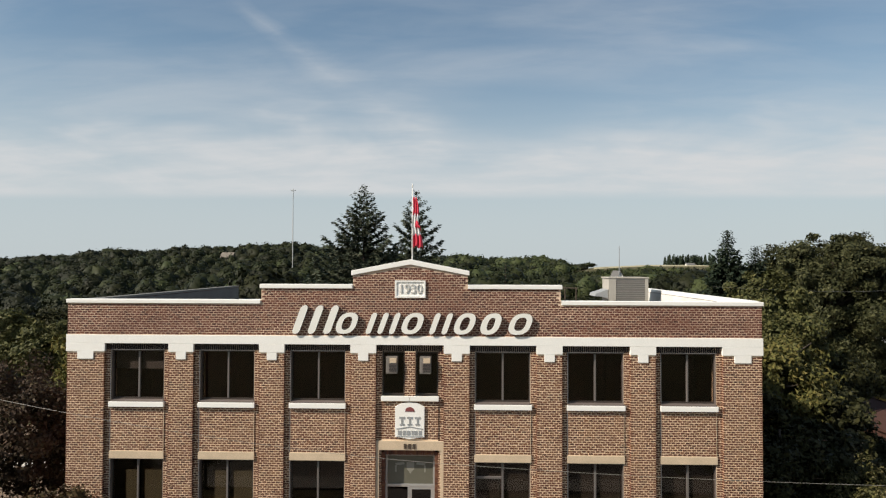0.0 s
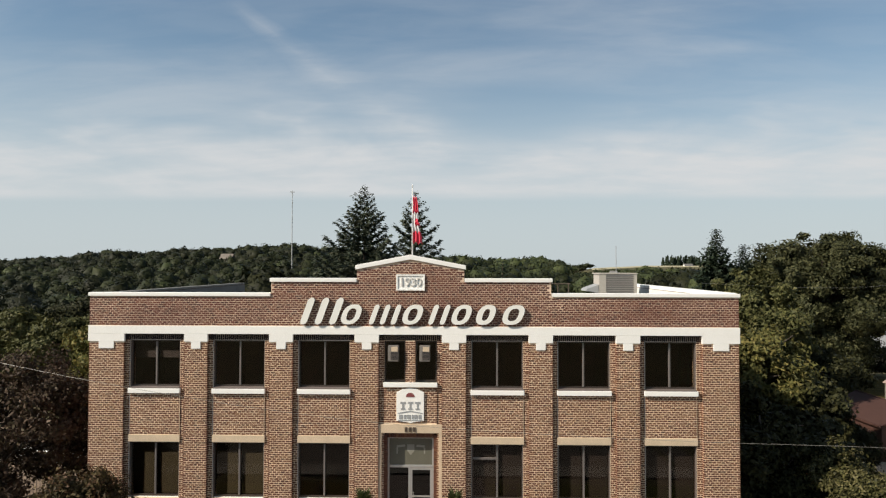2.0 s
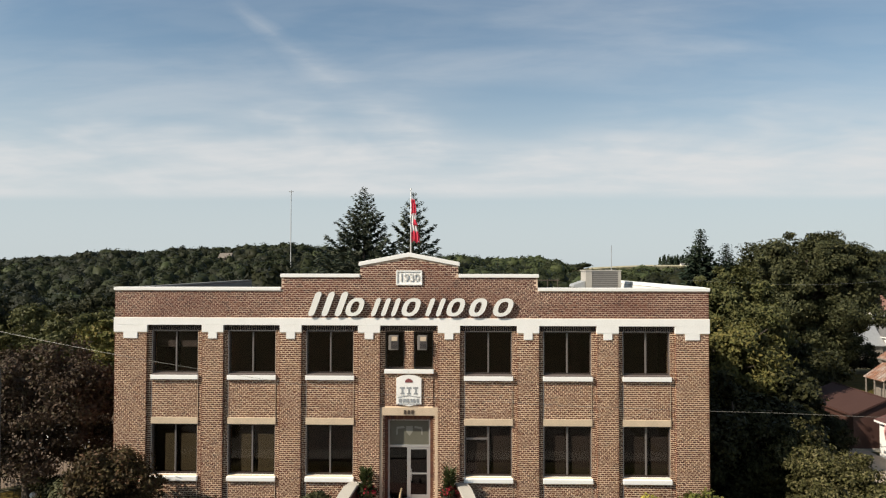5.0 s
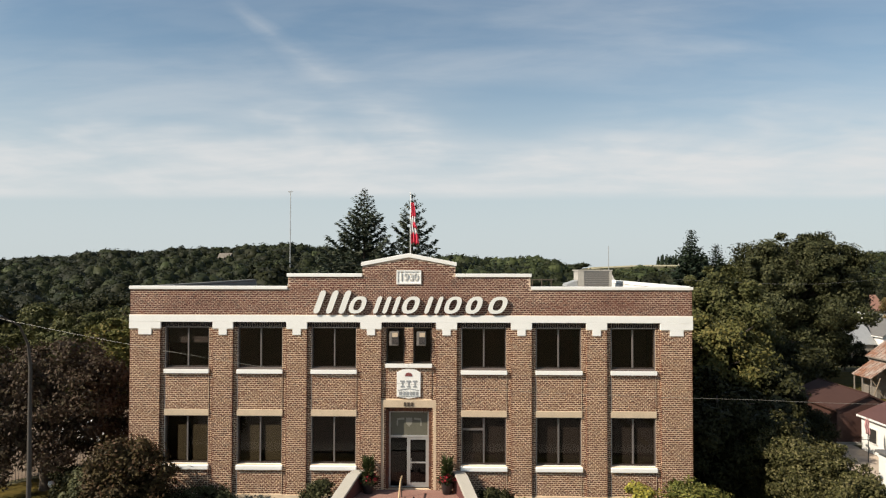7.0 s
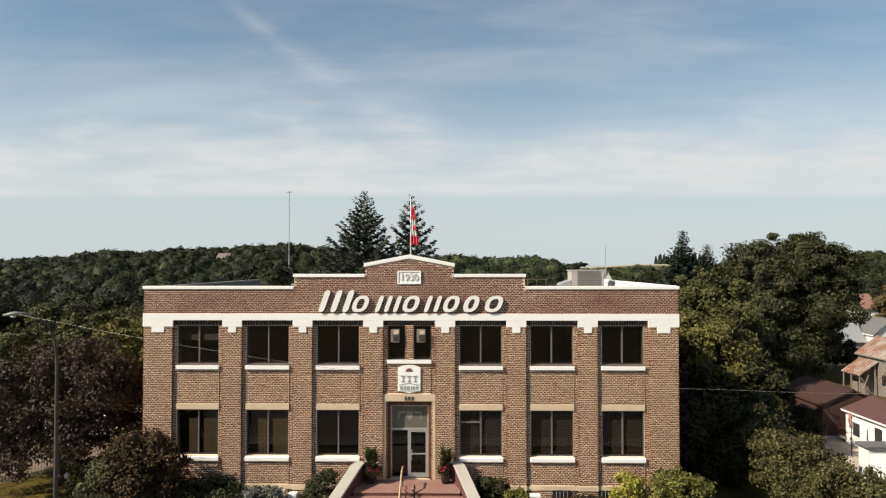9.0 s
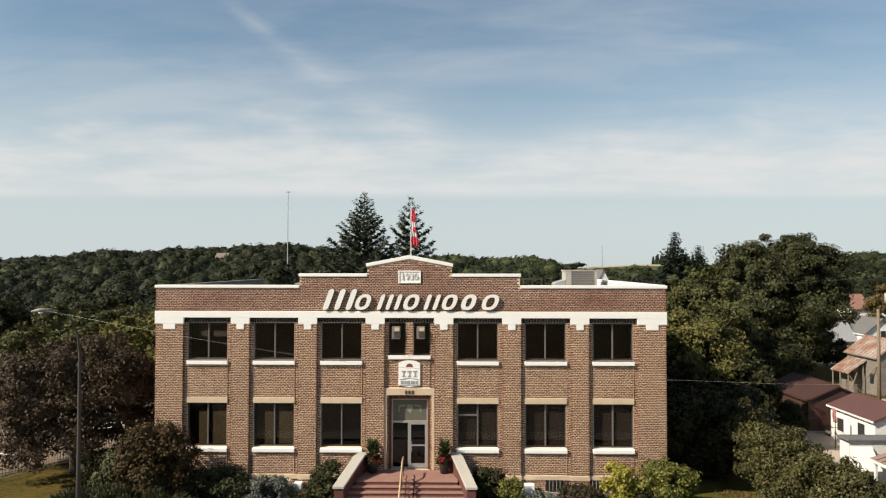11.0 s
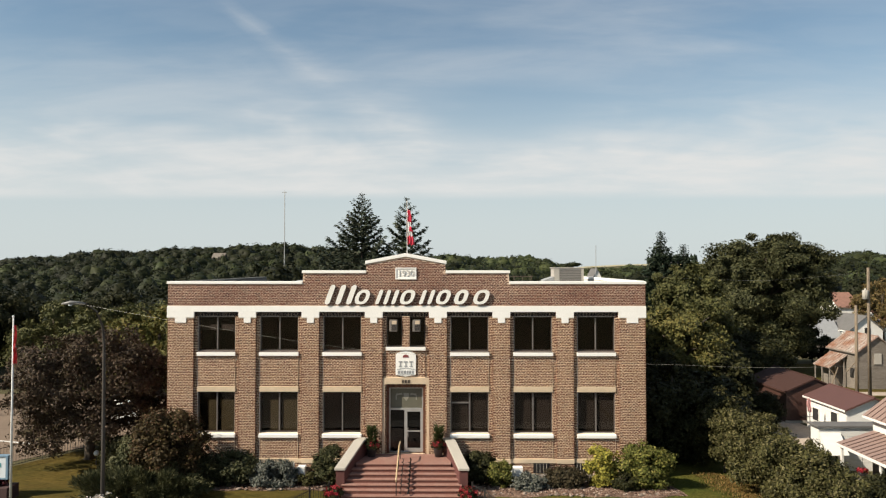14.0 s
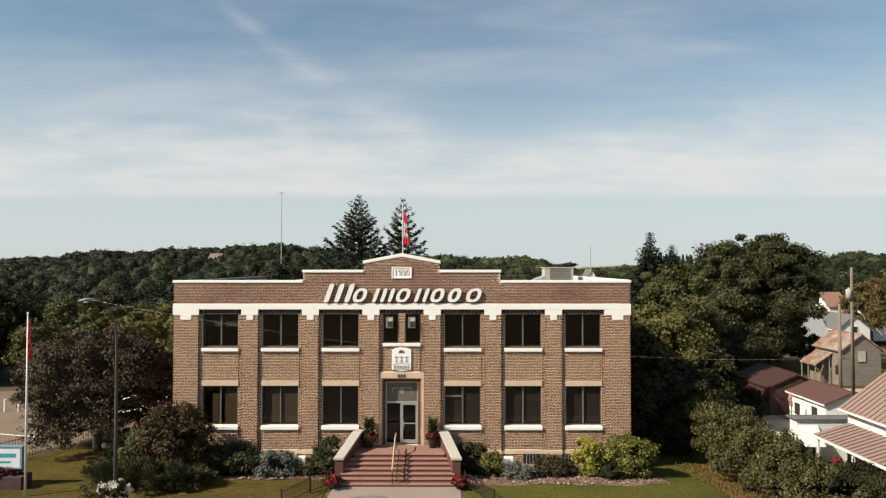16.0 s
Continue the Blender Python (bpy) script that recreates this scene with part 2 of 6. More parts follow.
M_ASPHALT = mat("worn_asphalt", (0.20, 0.15, 0.112), 0.95, vary=0.2, scale=0.3, fine=9, spec=0.1)
M_PATH = mat("pink_concrete_path", (0.26, 0.205, 0.175), 0.9, vary=0.12, scale=0.8, fine=30)
M_PAINT = mat("road_paint", (0.7, 0.69, 0.65), 0.8, vary=0.15, scale=3)
M_OLDWOOD_LIGHT = mat("pole_wood", (0.2, 0.155, 0.11), 0.95, vary=0.3, scale=1.5, fine=14, stretch=(1, 1, 0.2))

# ---- building blocks ----
class Geo:
    """Collects quads and triangles for one mesh."""

    def __init__(self):
        self.v, self.f = [], []

    def face(self, *pts):
        i = len(self.v)
        self.v += [tuple(p) for p in pts]
        self.f.append(tuple(range(i, i + len(pts))))
        return self

    def box(self, x0, x1, y0, y1, z0, z1):
        i = len(self.v)
        self.v += [(x, y, z) for z in (z0, z1) for y in (y0, y1) for x in (x0, x1)]
        for q in ((0, 2, 3, 1), (4, 5, 7, 6), (0, 1, 5, 4), (2, 6, 7, 3), (0, 4, 6, 2), (1, 3, 7, 5)):
            self.f.append(tuple(i + k for k in q))
        return self

    def prism(self, outline, y0, y1):
        """An outline of (x, z) points, run from y0 (towards the street) to y1."""
        i, n = len(self.v), len(outline)
        self.v += [(x, y0, z) for x, z in outline] + [(x, y1, z) for x, z in outline]
        self.f.append(tuple(i + k for k in range(n)))
        self.f.append(tuple(i + n + k for k in reversed(range(n))))
        for k in range(n):
            a, b = i + k, i + (k + 1) % n
            self.f.append((b, a, a + n, b + n))
        return self

    def prism_x(self, outline, x0, x1):
        """An outline of (y, z) points, run from x0 to x1."""
        i, n = len(self.v), len(outline)
        self.v += [(x0, y, z) for y, z in outline] + [(x1, y, z) for y, z in outline]
        self.f.append(tuple(i + k for k in range(n)))
        self.f.append(tuple(i + n + k for k in reversed(range(n))))
        for k in range(n):
            a, b = i + k, i + (k + 1) % n
            self.f.append((b, a, a + n, b + n))
        return self

    def tube(self, pts, radii, sides=8):
        """A round bar along points, with one radius for each."""
        pts = [Vector(p) for p in pts]
        i0 = len(self.v)
        for k, p in enumerate(pts):
            d = (pts[min(k + 1, len(pts) - 1)] - pts[max(k - 1, 0)]).normalized()
            a = d.orthogonal().normalized() if k == 0 else (a - d * a.dot(d)).normalized()
            b = d.cross(a)
            for s in range(sides):
                t = 2 * math.pi * s / sides
                self.v.append(tuple(p + (a * math.cos(t) + b * math.sin(t)) * radii[k]))
        for k in range(len(pts) - 1):
            for s in range(sides):
                a0, a1 = i0 + k * sides + s, i0 + k * sides + (s + 1) % sides
                self.f.append((a0, a1, a1 + sides, a0 + sides))
        self.f.append(tuple(i0 + s for s in reversed(range(sides))))
        self.f.append(tuple(i0 + (len(pts) - 1) * sides + s for s in range(sides)))
        return self

    def lathe(self, x, y, rows, sides=16):
        """Turned about an upright axis: rows of (z, radius)."""
        return self.tube([(x, y, z) for z, r in rows], [r for z, r in rows], sides)

    def mesh(self, name):
        me = bpy.data.meshes.new(name)
        me.from_pydata(self.v, [], self.f)
        me.update()
        return me


def fix(me, weld=0.0):
    bm = bmesh.new()
    bm.from_mesh(me)
    if weld:
        bmesh.ops.remove_doubles(bm, verts=bm.verts, dist=weld)
    bmesh.ops.recalc_face_normals(bm, faces=bm.faces)
    bm.to_mesh(me)
    bm.free()


def part(name, geo, material, parent=None, label="", bevel=0.0, smooth=False, kind=""):
    """One mesh object, under a thing or part."""
    me = geo.mesh(name) if isinstance(geo, Geo) else geo
    if isinstance(geo, Geo):
        fix(me)
    me.materials.append(material)
    if smooth:
        me.polygons.foreach_set("use_smooth", [True] * len(me.polygons))
    ob = new(name, me)
    if parent is not None:
        ob.parent = parent
        ob.matrix_parent_inverse = Matrix.Translation(-parent.location) if parent.type == "EMPTY" and parent.parent is None else Matrix()
    if bevel:
        bv = ob.modifiers.new("bevel", "BEVEL")
        bv.width, bv.segments, bv.limit_method = bevel, 2, "ANGLE"
    return tagged(ob, label, kind=kind)


def thing(name, label, category, at=(0, 0, 0), group="", kind=""):
    e = new(name)
    e.empty_display_size = 0.3
    e.location = at
    return tagged(e, label, category, group, kind)


def single(name, geo, material, label, category, group="", bevel=0.0, smooth=False, kind=""):
    """A thing of one mesh."""
    ob = part(name, geo, material, None, label, bevel, smooth)
    return tagged(ob, label, category, group, kind)


def sheet(name, verts, faces, material):
    """A mesh object from numpy arrays: verts (n, 3), faces (m, 3 or 4)."""
    me = bpy.data.meshes.new(name)
    m, k = faces.shape
    me.vertices.add(len(verts)), me.loops.add(m * k), me.polygons.add(m)
    me.vertices.foreach_set("co", np.asarray(verts, np.float32).ravel())
    me.loops.foreach_set("vertex_index", faces.astype(np.int32).ravel())
    me.polygons.foreach_set("loop_start", np.arange(0, m * k, k, dtype=np.int32))
    me.update(calc_edges=True)
    me.materials.append(material)
    return me


rng = np.random.default_rng(7)


def leaves(points, normals, size, lean=1.0, tri=False):
    """Leaf blades: a diamond at each point, turned about the given outward way. Returns verts and faces."""
    n = len(points)
    nrm = normals + rng.normal(0, lean, (n, 3))
    nrm /= np.linalg.norm(nrm, axis=1)[:, None] + 1e-9
    a = np.cross(nrm, rng.normal(0, 1, (n, 3)))
    a /= np.linalg.norm(a, axis=1)[:, None] + 1e-9
    b = np.cross(nrm, a)
    s = size * rng.uniform(0.55, 1.4, (n, 1))
    if tri:
        v = np.stack([points - a * s, points - b * s * 0.6, points + a * s * 0.8 + b * s * 0.6], 1).reshape(-1, 3)
        return v, np.arange(3 * n).reshape(n, 3)
    v = np.stack([points - a * s, points - b * s * 0.55 + nrm * s * 0.12, points + a * s, points + b * s * 0.55 + nrm * s * 0.12], 1).reshape(-1, 3)
    return v, np.arange(4 * n).reshape(n, 4)


def blades(points, ways, length, width):
    """Narrow needle sprays: a long diamond from each point along its way."""
    n = len(points)
    d = ways / (np.linalg.norm(ways, axis=1)[:, None] + 1e-9)
    side = np.cross(d, np.array([0, 0, 1.0]) + rng.normal(0, 0.5, (n, 3)))
    side /= np.linalg.norm(side, axis=1)[:, None] + 1e-9
    ln = length * rng.uniform(0.6, 1.35, (n, 1))
    m = points + d * ln * 0.4
    v = np.stack([points, m - side * width, points + d * ln, m + side * width], 1).reshape(-1, 3)
    return v, np.arange(4 * n).reshape(n, 4)


def clumped(centre, radii, clumps, per, spread, inner=0.45, low=-1.0):
    """Points of a crown: boughs near the shell of a lumpy ellipsoid, sprays on each bough, leaves on each spray. Returns points and outward ways."""
    radii = np.array(radii)
    small = radii.mean() < 2.3
    nb = max(8, clumps // 4) if small else max(12, clumps // 5)
    d = rng.normal(0, 1, (nb * 6, 3))
    d /= np.linalg.norm(d, axis=1)[:, None]
    d = d[d[:, 2] > low]
    keep = []
    for v in d:                                     # boughs stand apart from one another
        if all(np.dot(v, d[k]) < 1 - 1.5 / nb for k in keep):
            keep.append(int(np.where((d == v).all(1))[0][0]))
        if len(keep) >= nb:
            break
    d = d[keep]
    r = rng.uniform(0.7 if small else 0.62, 0.95, (len(d), 1))
    if not small:                                   # broad shoulders
        d = d / (np.abs(d) ** 2.8).sum(1, keepdims=True) ** (1 / 2.8)
    b = d * r * radii * (1.0 if small else 0.93)
    rb = radii.mean() * (0.27 if small else 0.25) * rng.uniform(0.75, 1.25, (len(d), 1, 1))
    ns = max(4, clumps // len(d))
    o = rng.normal(0, 1, (len(d), ns, 3))
    o /= np.linalg.norm(o, axis=2)[:, :, None]
    c = b[:, None, :] + o * rb * rng.uniform(0.35, 1.0, (len(d), ns, 1)) ** 0.6 * np.array([1, 1, 0.68])
    core = rng.normal(0, 0.36, (max(3, clumps // 6), 3)) * radii
    way0 = (o + 0.6 * d[:, None, :]).reshape(-1, 3)
    c = np.concatenate([c.reshape(-1, 3), core])
    way0 = np.concatenate([way0, core / radii])
    l = rng.normal(0, 0.5, (len(c), per, 3))
    l /= np.maximum(1, np.linalg.norm(l, axis=2) / 1.1)[:, :, None]
    rad = spread * (1.0 if small else 0.85) * rng.uniform(0.45, 1.2, (len(c), 1, 1))
    p = c[:, None, :] + l * rad * np.array([1, 1, 0.75])
    way = l * 0.45 + 0.75 * way0[:, None, :] + np.array([0, 0, 0.3])
    return p.reshape(-1, 3) + np.array(centre), way.reshape(-1, 3)

# ---- ground ----
def lerp_table(u, rows):
    return np.interp(u, [r[0] for r in rows], [r[1] for r in rows])


def smooth(x, a, b):
    t = np.clip((x - a) / (b - a), 0, 1)
    return t * t * (3 - 2 * t)


def height(x, y):
    """The lie of the land: lawn by the street, the village falling to the river behind, wooded hills beyond."""
    x, y = np.asarray(x, float), np.asarray(y, float)
    lawn = 0.28 + 0.22 * smooth(-y, 0.4, 3.0)
    east = -0.8 * smooth(x, 14, 22)
    back = -1.3 * smooth(y, 18, 45)
    west = -0.35 * smooth(-x, 20, 34)
    valley = -5.0 * smooth(y, 45, 115) * (1 - 0.55 * smooth(x, 10, 60))
    u = x / (np.maximum(y, 1) + 37)
    top = lerp_table(u, [(-0.9, 7), (-0.6, 8.5), (-0.52, 10), (-0.42, 16.5), (-0.32, 20), (-0.2, 18.5), (-0.1, 12.5), (0.0, 6.0), (0.13, 3.5), (0.2, 9.0), (0.27, 11.5), (0.38, 11.5), (0.45, 3),
                         (0.6, 6), (1, 8)])
    flat = 1 - smooth(u, 0.12, 0.2) * smooth(-u, -0.46, -0.4)
    top = top + (2.2 * np.sin(u * 23 + 0.6) + 1.4 * np.sin(u * 51 + 2.0)) * flat
    hill = (top + 6) * smooth(y, 120, 720) ** 1.0 - 0.004 * np.maximum(y - 900, 0)
    return lawn + east + back + west + valley + hill


def axis(parts):
    return np.concatenate([np.linspace(a, b, n, endpoint=False) for a, b, n in parts] + [[parts[-1][1]]])


gx = axis([(-4500, -900, 12), (-900, -120, 40), (-120, -40, 27), (-40, 40, 80), (40, 120, 27), (120, 900, 40), (900, 4500, 12)])
gy = axis([(-1500, -120, 10), (-120, -20, 15), (-20, 40, 75), (40, 160, 40), (160, 960, 60), (960, 4600, 14)])
XX, YY = np.meshgrid(gx, gy)
gv = np.stack([XX, YY, height(XX, YY)], -1).reshape(-1, 3)
nx, ny = len(gx), len(gy)
ii = (np.arange(ny - 1)[:, None] * nx + np.arange(nx - 1)[None, :]).ravel()
ground_mesh = sheet("ground", gv, np.stack([ii, ii + 1, ii + 1 + nx, ii + nx], 1), M_WILD)
ground_mesh.polygons.foreach_set("use_smooth", [True] * len(ground_mesh.polygons))
ground = tagged(new("ground", ground_mesh), "rolling grassy land falling to a wooded river valley", "ground", kind="structure")


def draped(name, outline, lift, material, label, category, cell=0.8, kind="structure"):
    """A thin sheet laid on the land inside an outline of (x, y) points, with a turned-down rim."""
    bm = bmesh.new()
    vs = [bm.verts.new((x, y, 0)) for x, y in outline]
    bm.faces.new(vs)
    xs, ys = [p[0] for p in outline], [p[1] for p in outline]
    for ax, lo, hi in ((0, min(xs), max(xs)), (1, min(ys), max(ys))):
        for k in range(1, int((hi - lo) / cell)):
            co, no = [0, 0, 0], [0, 0, 0]
            co[ax], no[ax] = lo + k * cell, 1
            bmesh.ops.bisect_plane(bm, geom=bm.verts[:] + bm.edges[:] + bm.faces[:], plane_co=co, plane_no=no)
    for v in bm.verts:
        v.co.z = float(height(v.co.x, v.co.y)) + lift
    rim = [e for e in bm.edges if e.is_boundary]
    ext = bmesh.ops.extrude_edge_only(bm, edges=rim)
    for v in [g for g in ext["geom"] if isinstance(g, bmesh.types.BMVert)]:
        v.co.z -= lift + 0.15
    bmesh.ops.recalc_face_normals(bm, faces=bm.faces)
    me = bpy.data.meshes.new(name)
    bm.to_mesh(me)
    bm.free()
    me.materials.append(material)
    return tagged(new(name, me), label, category, kind=kind)


def wavy(x0, x1, y, amp, n, seed):
    r = random.Random(seed)
    return [(x0 + (x1 - x0) * k / n, y + r.uniform(-amp, amp)) for k in range(n + 1)]


M_GRAVEL = mat("pale_gravel", (0.44, 0.36, 0.29), 0.95, vary=0.2, scale=1.2, fine=25, spec=0.1)
draped("lawn_west",
       [(-3.4, -8.5), (-3.4, -0.25), (-12.7, -0.25), (-12.7, 9.5), (-16.0, 9.5), (-20.2, 5.3), (-22.6, 1.4), (-25.5, -3.0), (-25.5, -8.5)],
       0.03, M_GRASS, "mown lawn beside the office, yellowing in patches", "lawn")
draped("lawn_east", [(3.4, -8.5), (19.0, -8.5), (19.0, 10.0), (12.8, 10.0), (12.8, -0.25), (3.4, -0.25)], 0.03, M_GRASS_LUSH,
       "mown lawn in front of the office, dry at the hedge", "lawn")
draped("planting_bed_west", [(-3.45, -0.2), (-12.4, -0.2), (-12.4, -1.2)] + wavy(-12.2, -3.45, -2.2, 0.15, 14, 3), 0.06, M_MULCH,
       "strip of brown bark mulch under the shrubs", "planting bed", 0.5)
draped("planting_bed_east", [(13.4, -0.2), (3.45, -0.2)] + wavy(3.45, 13.6, -3.15, 0.2, 16, 4), 0.06, M_MULCH,
       "strip of reddish bark mulch under the shrubs", "planting bed", 0.5)
draped("entrance_path", [(-3.15, -3.4), (3.15, -3.4), (3.15, -9.6), (-3.15, -9.6)], 0.035, M_PATH, "pink concrete path up to the entrance steps", "path")
draped("street", [(-60, -24), (60, -24), (60, -11.5), (-60, -11.5)], 0.02, mat("grey_asphalt", (0.14, 0.128, 0.112), 0.95, vary=0.22, scale=0.4, fine=12, spec=0.1), "grey asphalt village street", "road", 3.0)
draped("pavement", [(-60, -11.5), (60, -11.5), (60, -9.6), (-60, -9.6)], 0.12, mat("worn_pavement", (0.25, 0.23, 0.20), 0.92, vary=0.2, scale=0.8, fine=30), "worn concrete pavement along the street", "pavement", 2.0)
draped("side_street", [(-21.2, 5.2), (-16.2, 10.8), (-16.0, 26.0), (-70, 30), (-70, 2.0), (-24.0, 1.8)], 0.02, M_ASPHALT,
       "faded asphalt side street with painted lines", "road", 2.0)
for k, (ax, ay, bx, by) in enumerate([(-33, 11.0, -23.6, 7.2), (-30, 16.4, -20.5, 12.8)]):
    dx, dy = bx - ax, by - ay
    q = math.hypot(dx, dy)
    ox, oy = -dy / q * 0.07, dx / q * 0.07
    draped("road_line", [(ax - ox, ay - oy), (bx - ox, by - oy), (bx + ox, by + oy), (ax + ox, ay + oy)], 0.03, M_PAINT,
           "worn white painted road line", "road marking", 1.0)
draped("gravel_yard", [(22.5, 15.0), (24.5, 9.0), (28.9, 9.0), (28.9, 18.0), (23, 19)], 0.03, M_GRAVEL, "pale gravel yard between the sheds", "yard", 1.0)
draped("dirt_lane", [(36, 32.0), (62, 30.0), (62, 33.0), (36, 35.0)], 0.06, M_GRAVEL, "pale dirt lane behind the sheds", "lane", 2.0)
draped("meadow", [(30, 26), (62, 20), (70, 60), (36, 60), (26, 34)], 0.03, M_GRASS, "sunlit rough grass behind the sheds", "grass", 2.5)
draped("leaf_litter", [(16.4, 1.6), (19.0, 1.6), (18.6, -8.5)] + [(15.6 + 0.12 * k + 0.25 * math.sin(k * 2.3), -8.5 + k) for k in range(10)], 0.045,
       mat("dry_leaf_litter", (0.175, 0.12, 0.04), 0.95, vary=0.45, scale=1.5, fine=12, second=(0.10, 0.085, 0.02), bump=0.8, dist=0.05, spec=0.05), "dry brown leaves and thin grass under the hedge", "leaf litter")
draped("far_field", [(0.19 * 660, 620), (0.42 * 660, 620), (0.42 * 1010, 970), (0.19 * 1010, 970)], 0.3, mat("ripe_field", (0.36, 0.32, 0.2), 0.95, vary=0.15, scale=0.02, fine=0.3),
       "pale ripe grain field on the far plateau", "field", 40.0)

# ---- the office building ----
HALF, DEPTH, BASE = 12.5, 18.0, 0.15
office = thing("office_building", "two-storey brown brick office with white band and stepped parapet", "building", (0, 9, 0.3))
PIERS = [(-12.5, -11.13), (-8.76, -7.86), (-5.45, -4.54), (-2.14, -1.22), (1.22, 2.14), (4.54, 5.45), (7.86, 8.76), (11.13, 12.5)]
STRIP, SP_Y, ST_Y = 0.2, 0.095, 0.125       # width of the side strips, depth of spandrels and strips
BAYS = [(PIERS[i][1] + STRIP, PIERS[i + 1][0] - STRIP) for i in range(7)]
Z_BAND0, Z_BANDM, Z_BAND1 = 8.74, 9.04, 9.35
UP0, UP1, LO0, LO1 = 6.98, 8.80, 2.73, 4.86
Z_BASE0, Z_BASE1 = 1.18, 1.39
GLASS_Y = 0.30

# masonry core behind the bricks
core, core_red = Geo(), Geo()
INS = 0.0035
for i, (a, b) in enumerate(PIERS):
    core.box(a + 0.011, b - 0.011, INS, 0.55, BASE, Z_BAND1 - 0.01)
for i, (a, b) in enumerate(BAYS):
    la, lb = PIERS[i][1] - 0.01, PIERS[i + 1][0] + 0.01
    if i == 3:
        core.box(la, a + 0.0, ST_Y + INS, 0.55, BASE, Z_BAND1 - 0.01)
        core.box(b, lb, ST_Y + INS, 0.55, BASE, Z_BAND1 - 0.01)
        core.box(a, b, SP_Y + INS, 0.55, 5.3, 7.2)
        core.box(-0.19, 0.19, SP_Y + INS, 0.5, 7.2, UP1)
        core.box(a, b, ST_Y + INS, 0.55, UP1, Z_BAND1 - 0.01)
        core.box(a, b, 0.3, 0.55, BASE, 1.6)
        continue
    for p, q in ((la, a + 0.01), (b - 0.01, lb)):
        core.box(p, q, ST_Y + INS, 0.55, BASE, Z_BAND1 - 0.01)
    core.box(a, b, SP_Y + INS, 0.55, LO1, UP0 - 0.02)
    core.box(a, b, SP_Y + INS, 0.55, BASE, LO0 - 0.02)
    core.box(a, b, ST_Y + INS, 0.55, UP1, Z_BAND1 - 0.01)
core_red.prism([(-HALF + INS, Z_BAND1 - 0.02), (HALF - INS, Z_BAND1 - 0.02), (HALF - INS, 10.5), (5.4 - INS, 10.5), (5.4 - INS, 11.06), (2.07, 11.06), (2.07, 11.54),
                (0, 11.93), (-2.07, 11.54), (-2.07, 11.06), (-5.4 + INS, 11.06), (-5.4 + INS, 10.5), (-HALF + INS, 10.5)], INS, 0.33)
wall = part("wall", core, M_MORTAR, office, "brown brick piers and panels with buff mortar joints")
frieze = part("parapet_wall", core_red, M_MORTAR_RED, office, "red-brown brick frieze stepping up to a low gable")
# side, rear, floors and roof
shell = Geo()
shell.box(-HALF, -HALF + 0.35, 0.56, DEPTH, BASE, 10.5).box(HALF - 0.35, HALF, 0.56, DEPTH, BASE, 10.5).box(-HALF + 0.35, HALF - 0.35, DEPTH - 0.35, DEPTH, BASE, 9.46)
part("side_wall", shell, mat("side_brick", BRICKS[0], 0.9, vary=0.3, scale=1.2, fine=30, second=BRICKS[3]), office, "plain brick side and rear walls")
part("roof", Geo().prism_x([(0.34, 9.75), (DEPTH + 0.05, 9.47), (DEPTH + 0.05, 9.57), (0.34, 9.95)], -HALF + 0.35, HALF - 0.35), M_ROOF, office, "grey gravel roof falling gently to the rear")
# east lining: sunlight on it is put into a pale colour
M_FELT = mat("felt_lit", (0.72, 0.70, 0.66), 0.9, vary=0.2, scale=1)
part("parapet_lining", Geo().box(HALF - 0.4, HALF - 0.36, 0.4, DEPTH - 0.02, 9.5, 10.48), M_FELT, office, "roofing felt turned up the parapet, coloured pale as sunlit")
# west lining: same felt, its shade put into a darker colour
lining = Geo().box(-HALF + 0.36, -HALF + 0.4, 0.4, DEPTH - 0.02, 9.5, 10.48)
part("parapet_lining", lining, mat("felt_shaded", (0.15, 0.145, 0.135), 0.9, vary=0.25, scale=1), office, "roofing felt turned up the parapet, coloured dark as shaded")
rooms = Geo()
rooms.box(-12.1, 12.1, 0.6, 6.0, 5.3, 5.6).box(-12.1, 12.1, 0.6, 6.0, 1.4, 1.62).box(-12.1, 12.1, 6.0, 6.2, 1.4, 9.7)
for x in (-8.3, -1.7, 1.7, 8.3):
    rooms.box(x - 0.06, x + 0.06, 0.56, 6.0, 1.6, 9.7)
part("interior", rooms, M_ROOM, office, "dim office rooms behind the glass")
# copings
M_GREYCAP = mat("grey_coping", (0.16, 0.155, 0.14), 0.8, vary=0.25, scale=1.5)
P = 0.05
for s in (-1, 1):
    a, b = sorted((s * 5.42, s * (HALF + P)))
    part("coping", Geo().box(a, b, -P, 0.38, 10.5, 10.64), M_WHITE, office, "white metal coping on the parapet", bevel=0.012)
    a, b = sorted((s * 2.08, s * (5.4 + P)))
    part("coping", Geo().box(a, b, -P, 0.38, 11.06, 11.21), M_WHITE, office, "white metal coping on the parapet", bevel=0.012)
part("coping", Geo().box(HALF - 0.38, HALF + P, 0.39, DEPTH + P, 10.5, 10.66), M_WHITE, office, "white metal coping on the side parapet", bevel=0.012)
part("side_coping", Geo().box(-HALF - P, -HALF + 0.38, 0.39, DEPTH + P, 10.5, 10.6), M_GREYCAP, office,
     "weathered grey coping on the side parapet", bevel=0.012)
gable = Geo().prism([(-2.13, 11.54), (0, 11.93), (2.13, 11.54), (2.13, 11.71), (0, 12.12), (-2.13, 11.71)], -P, 0.38)
part("rear_coping", Geo().box(-HALF + 0.39, HALF - 0.385, DEPTH + 0.06, DEPTH + 0.3, 9.3, 9.76), M_WHITE, office, "pale metal edge along the rear of the roof", bevel=0.01)
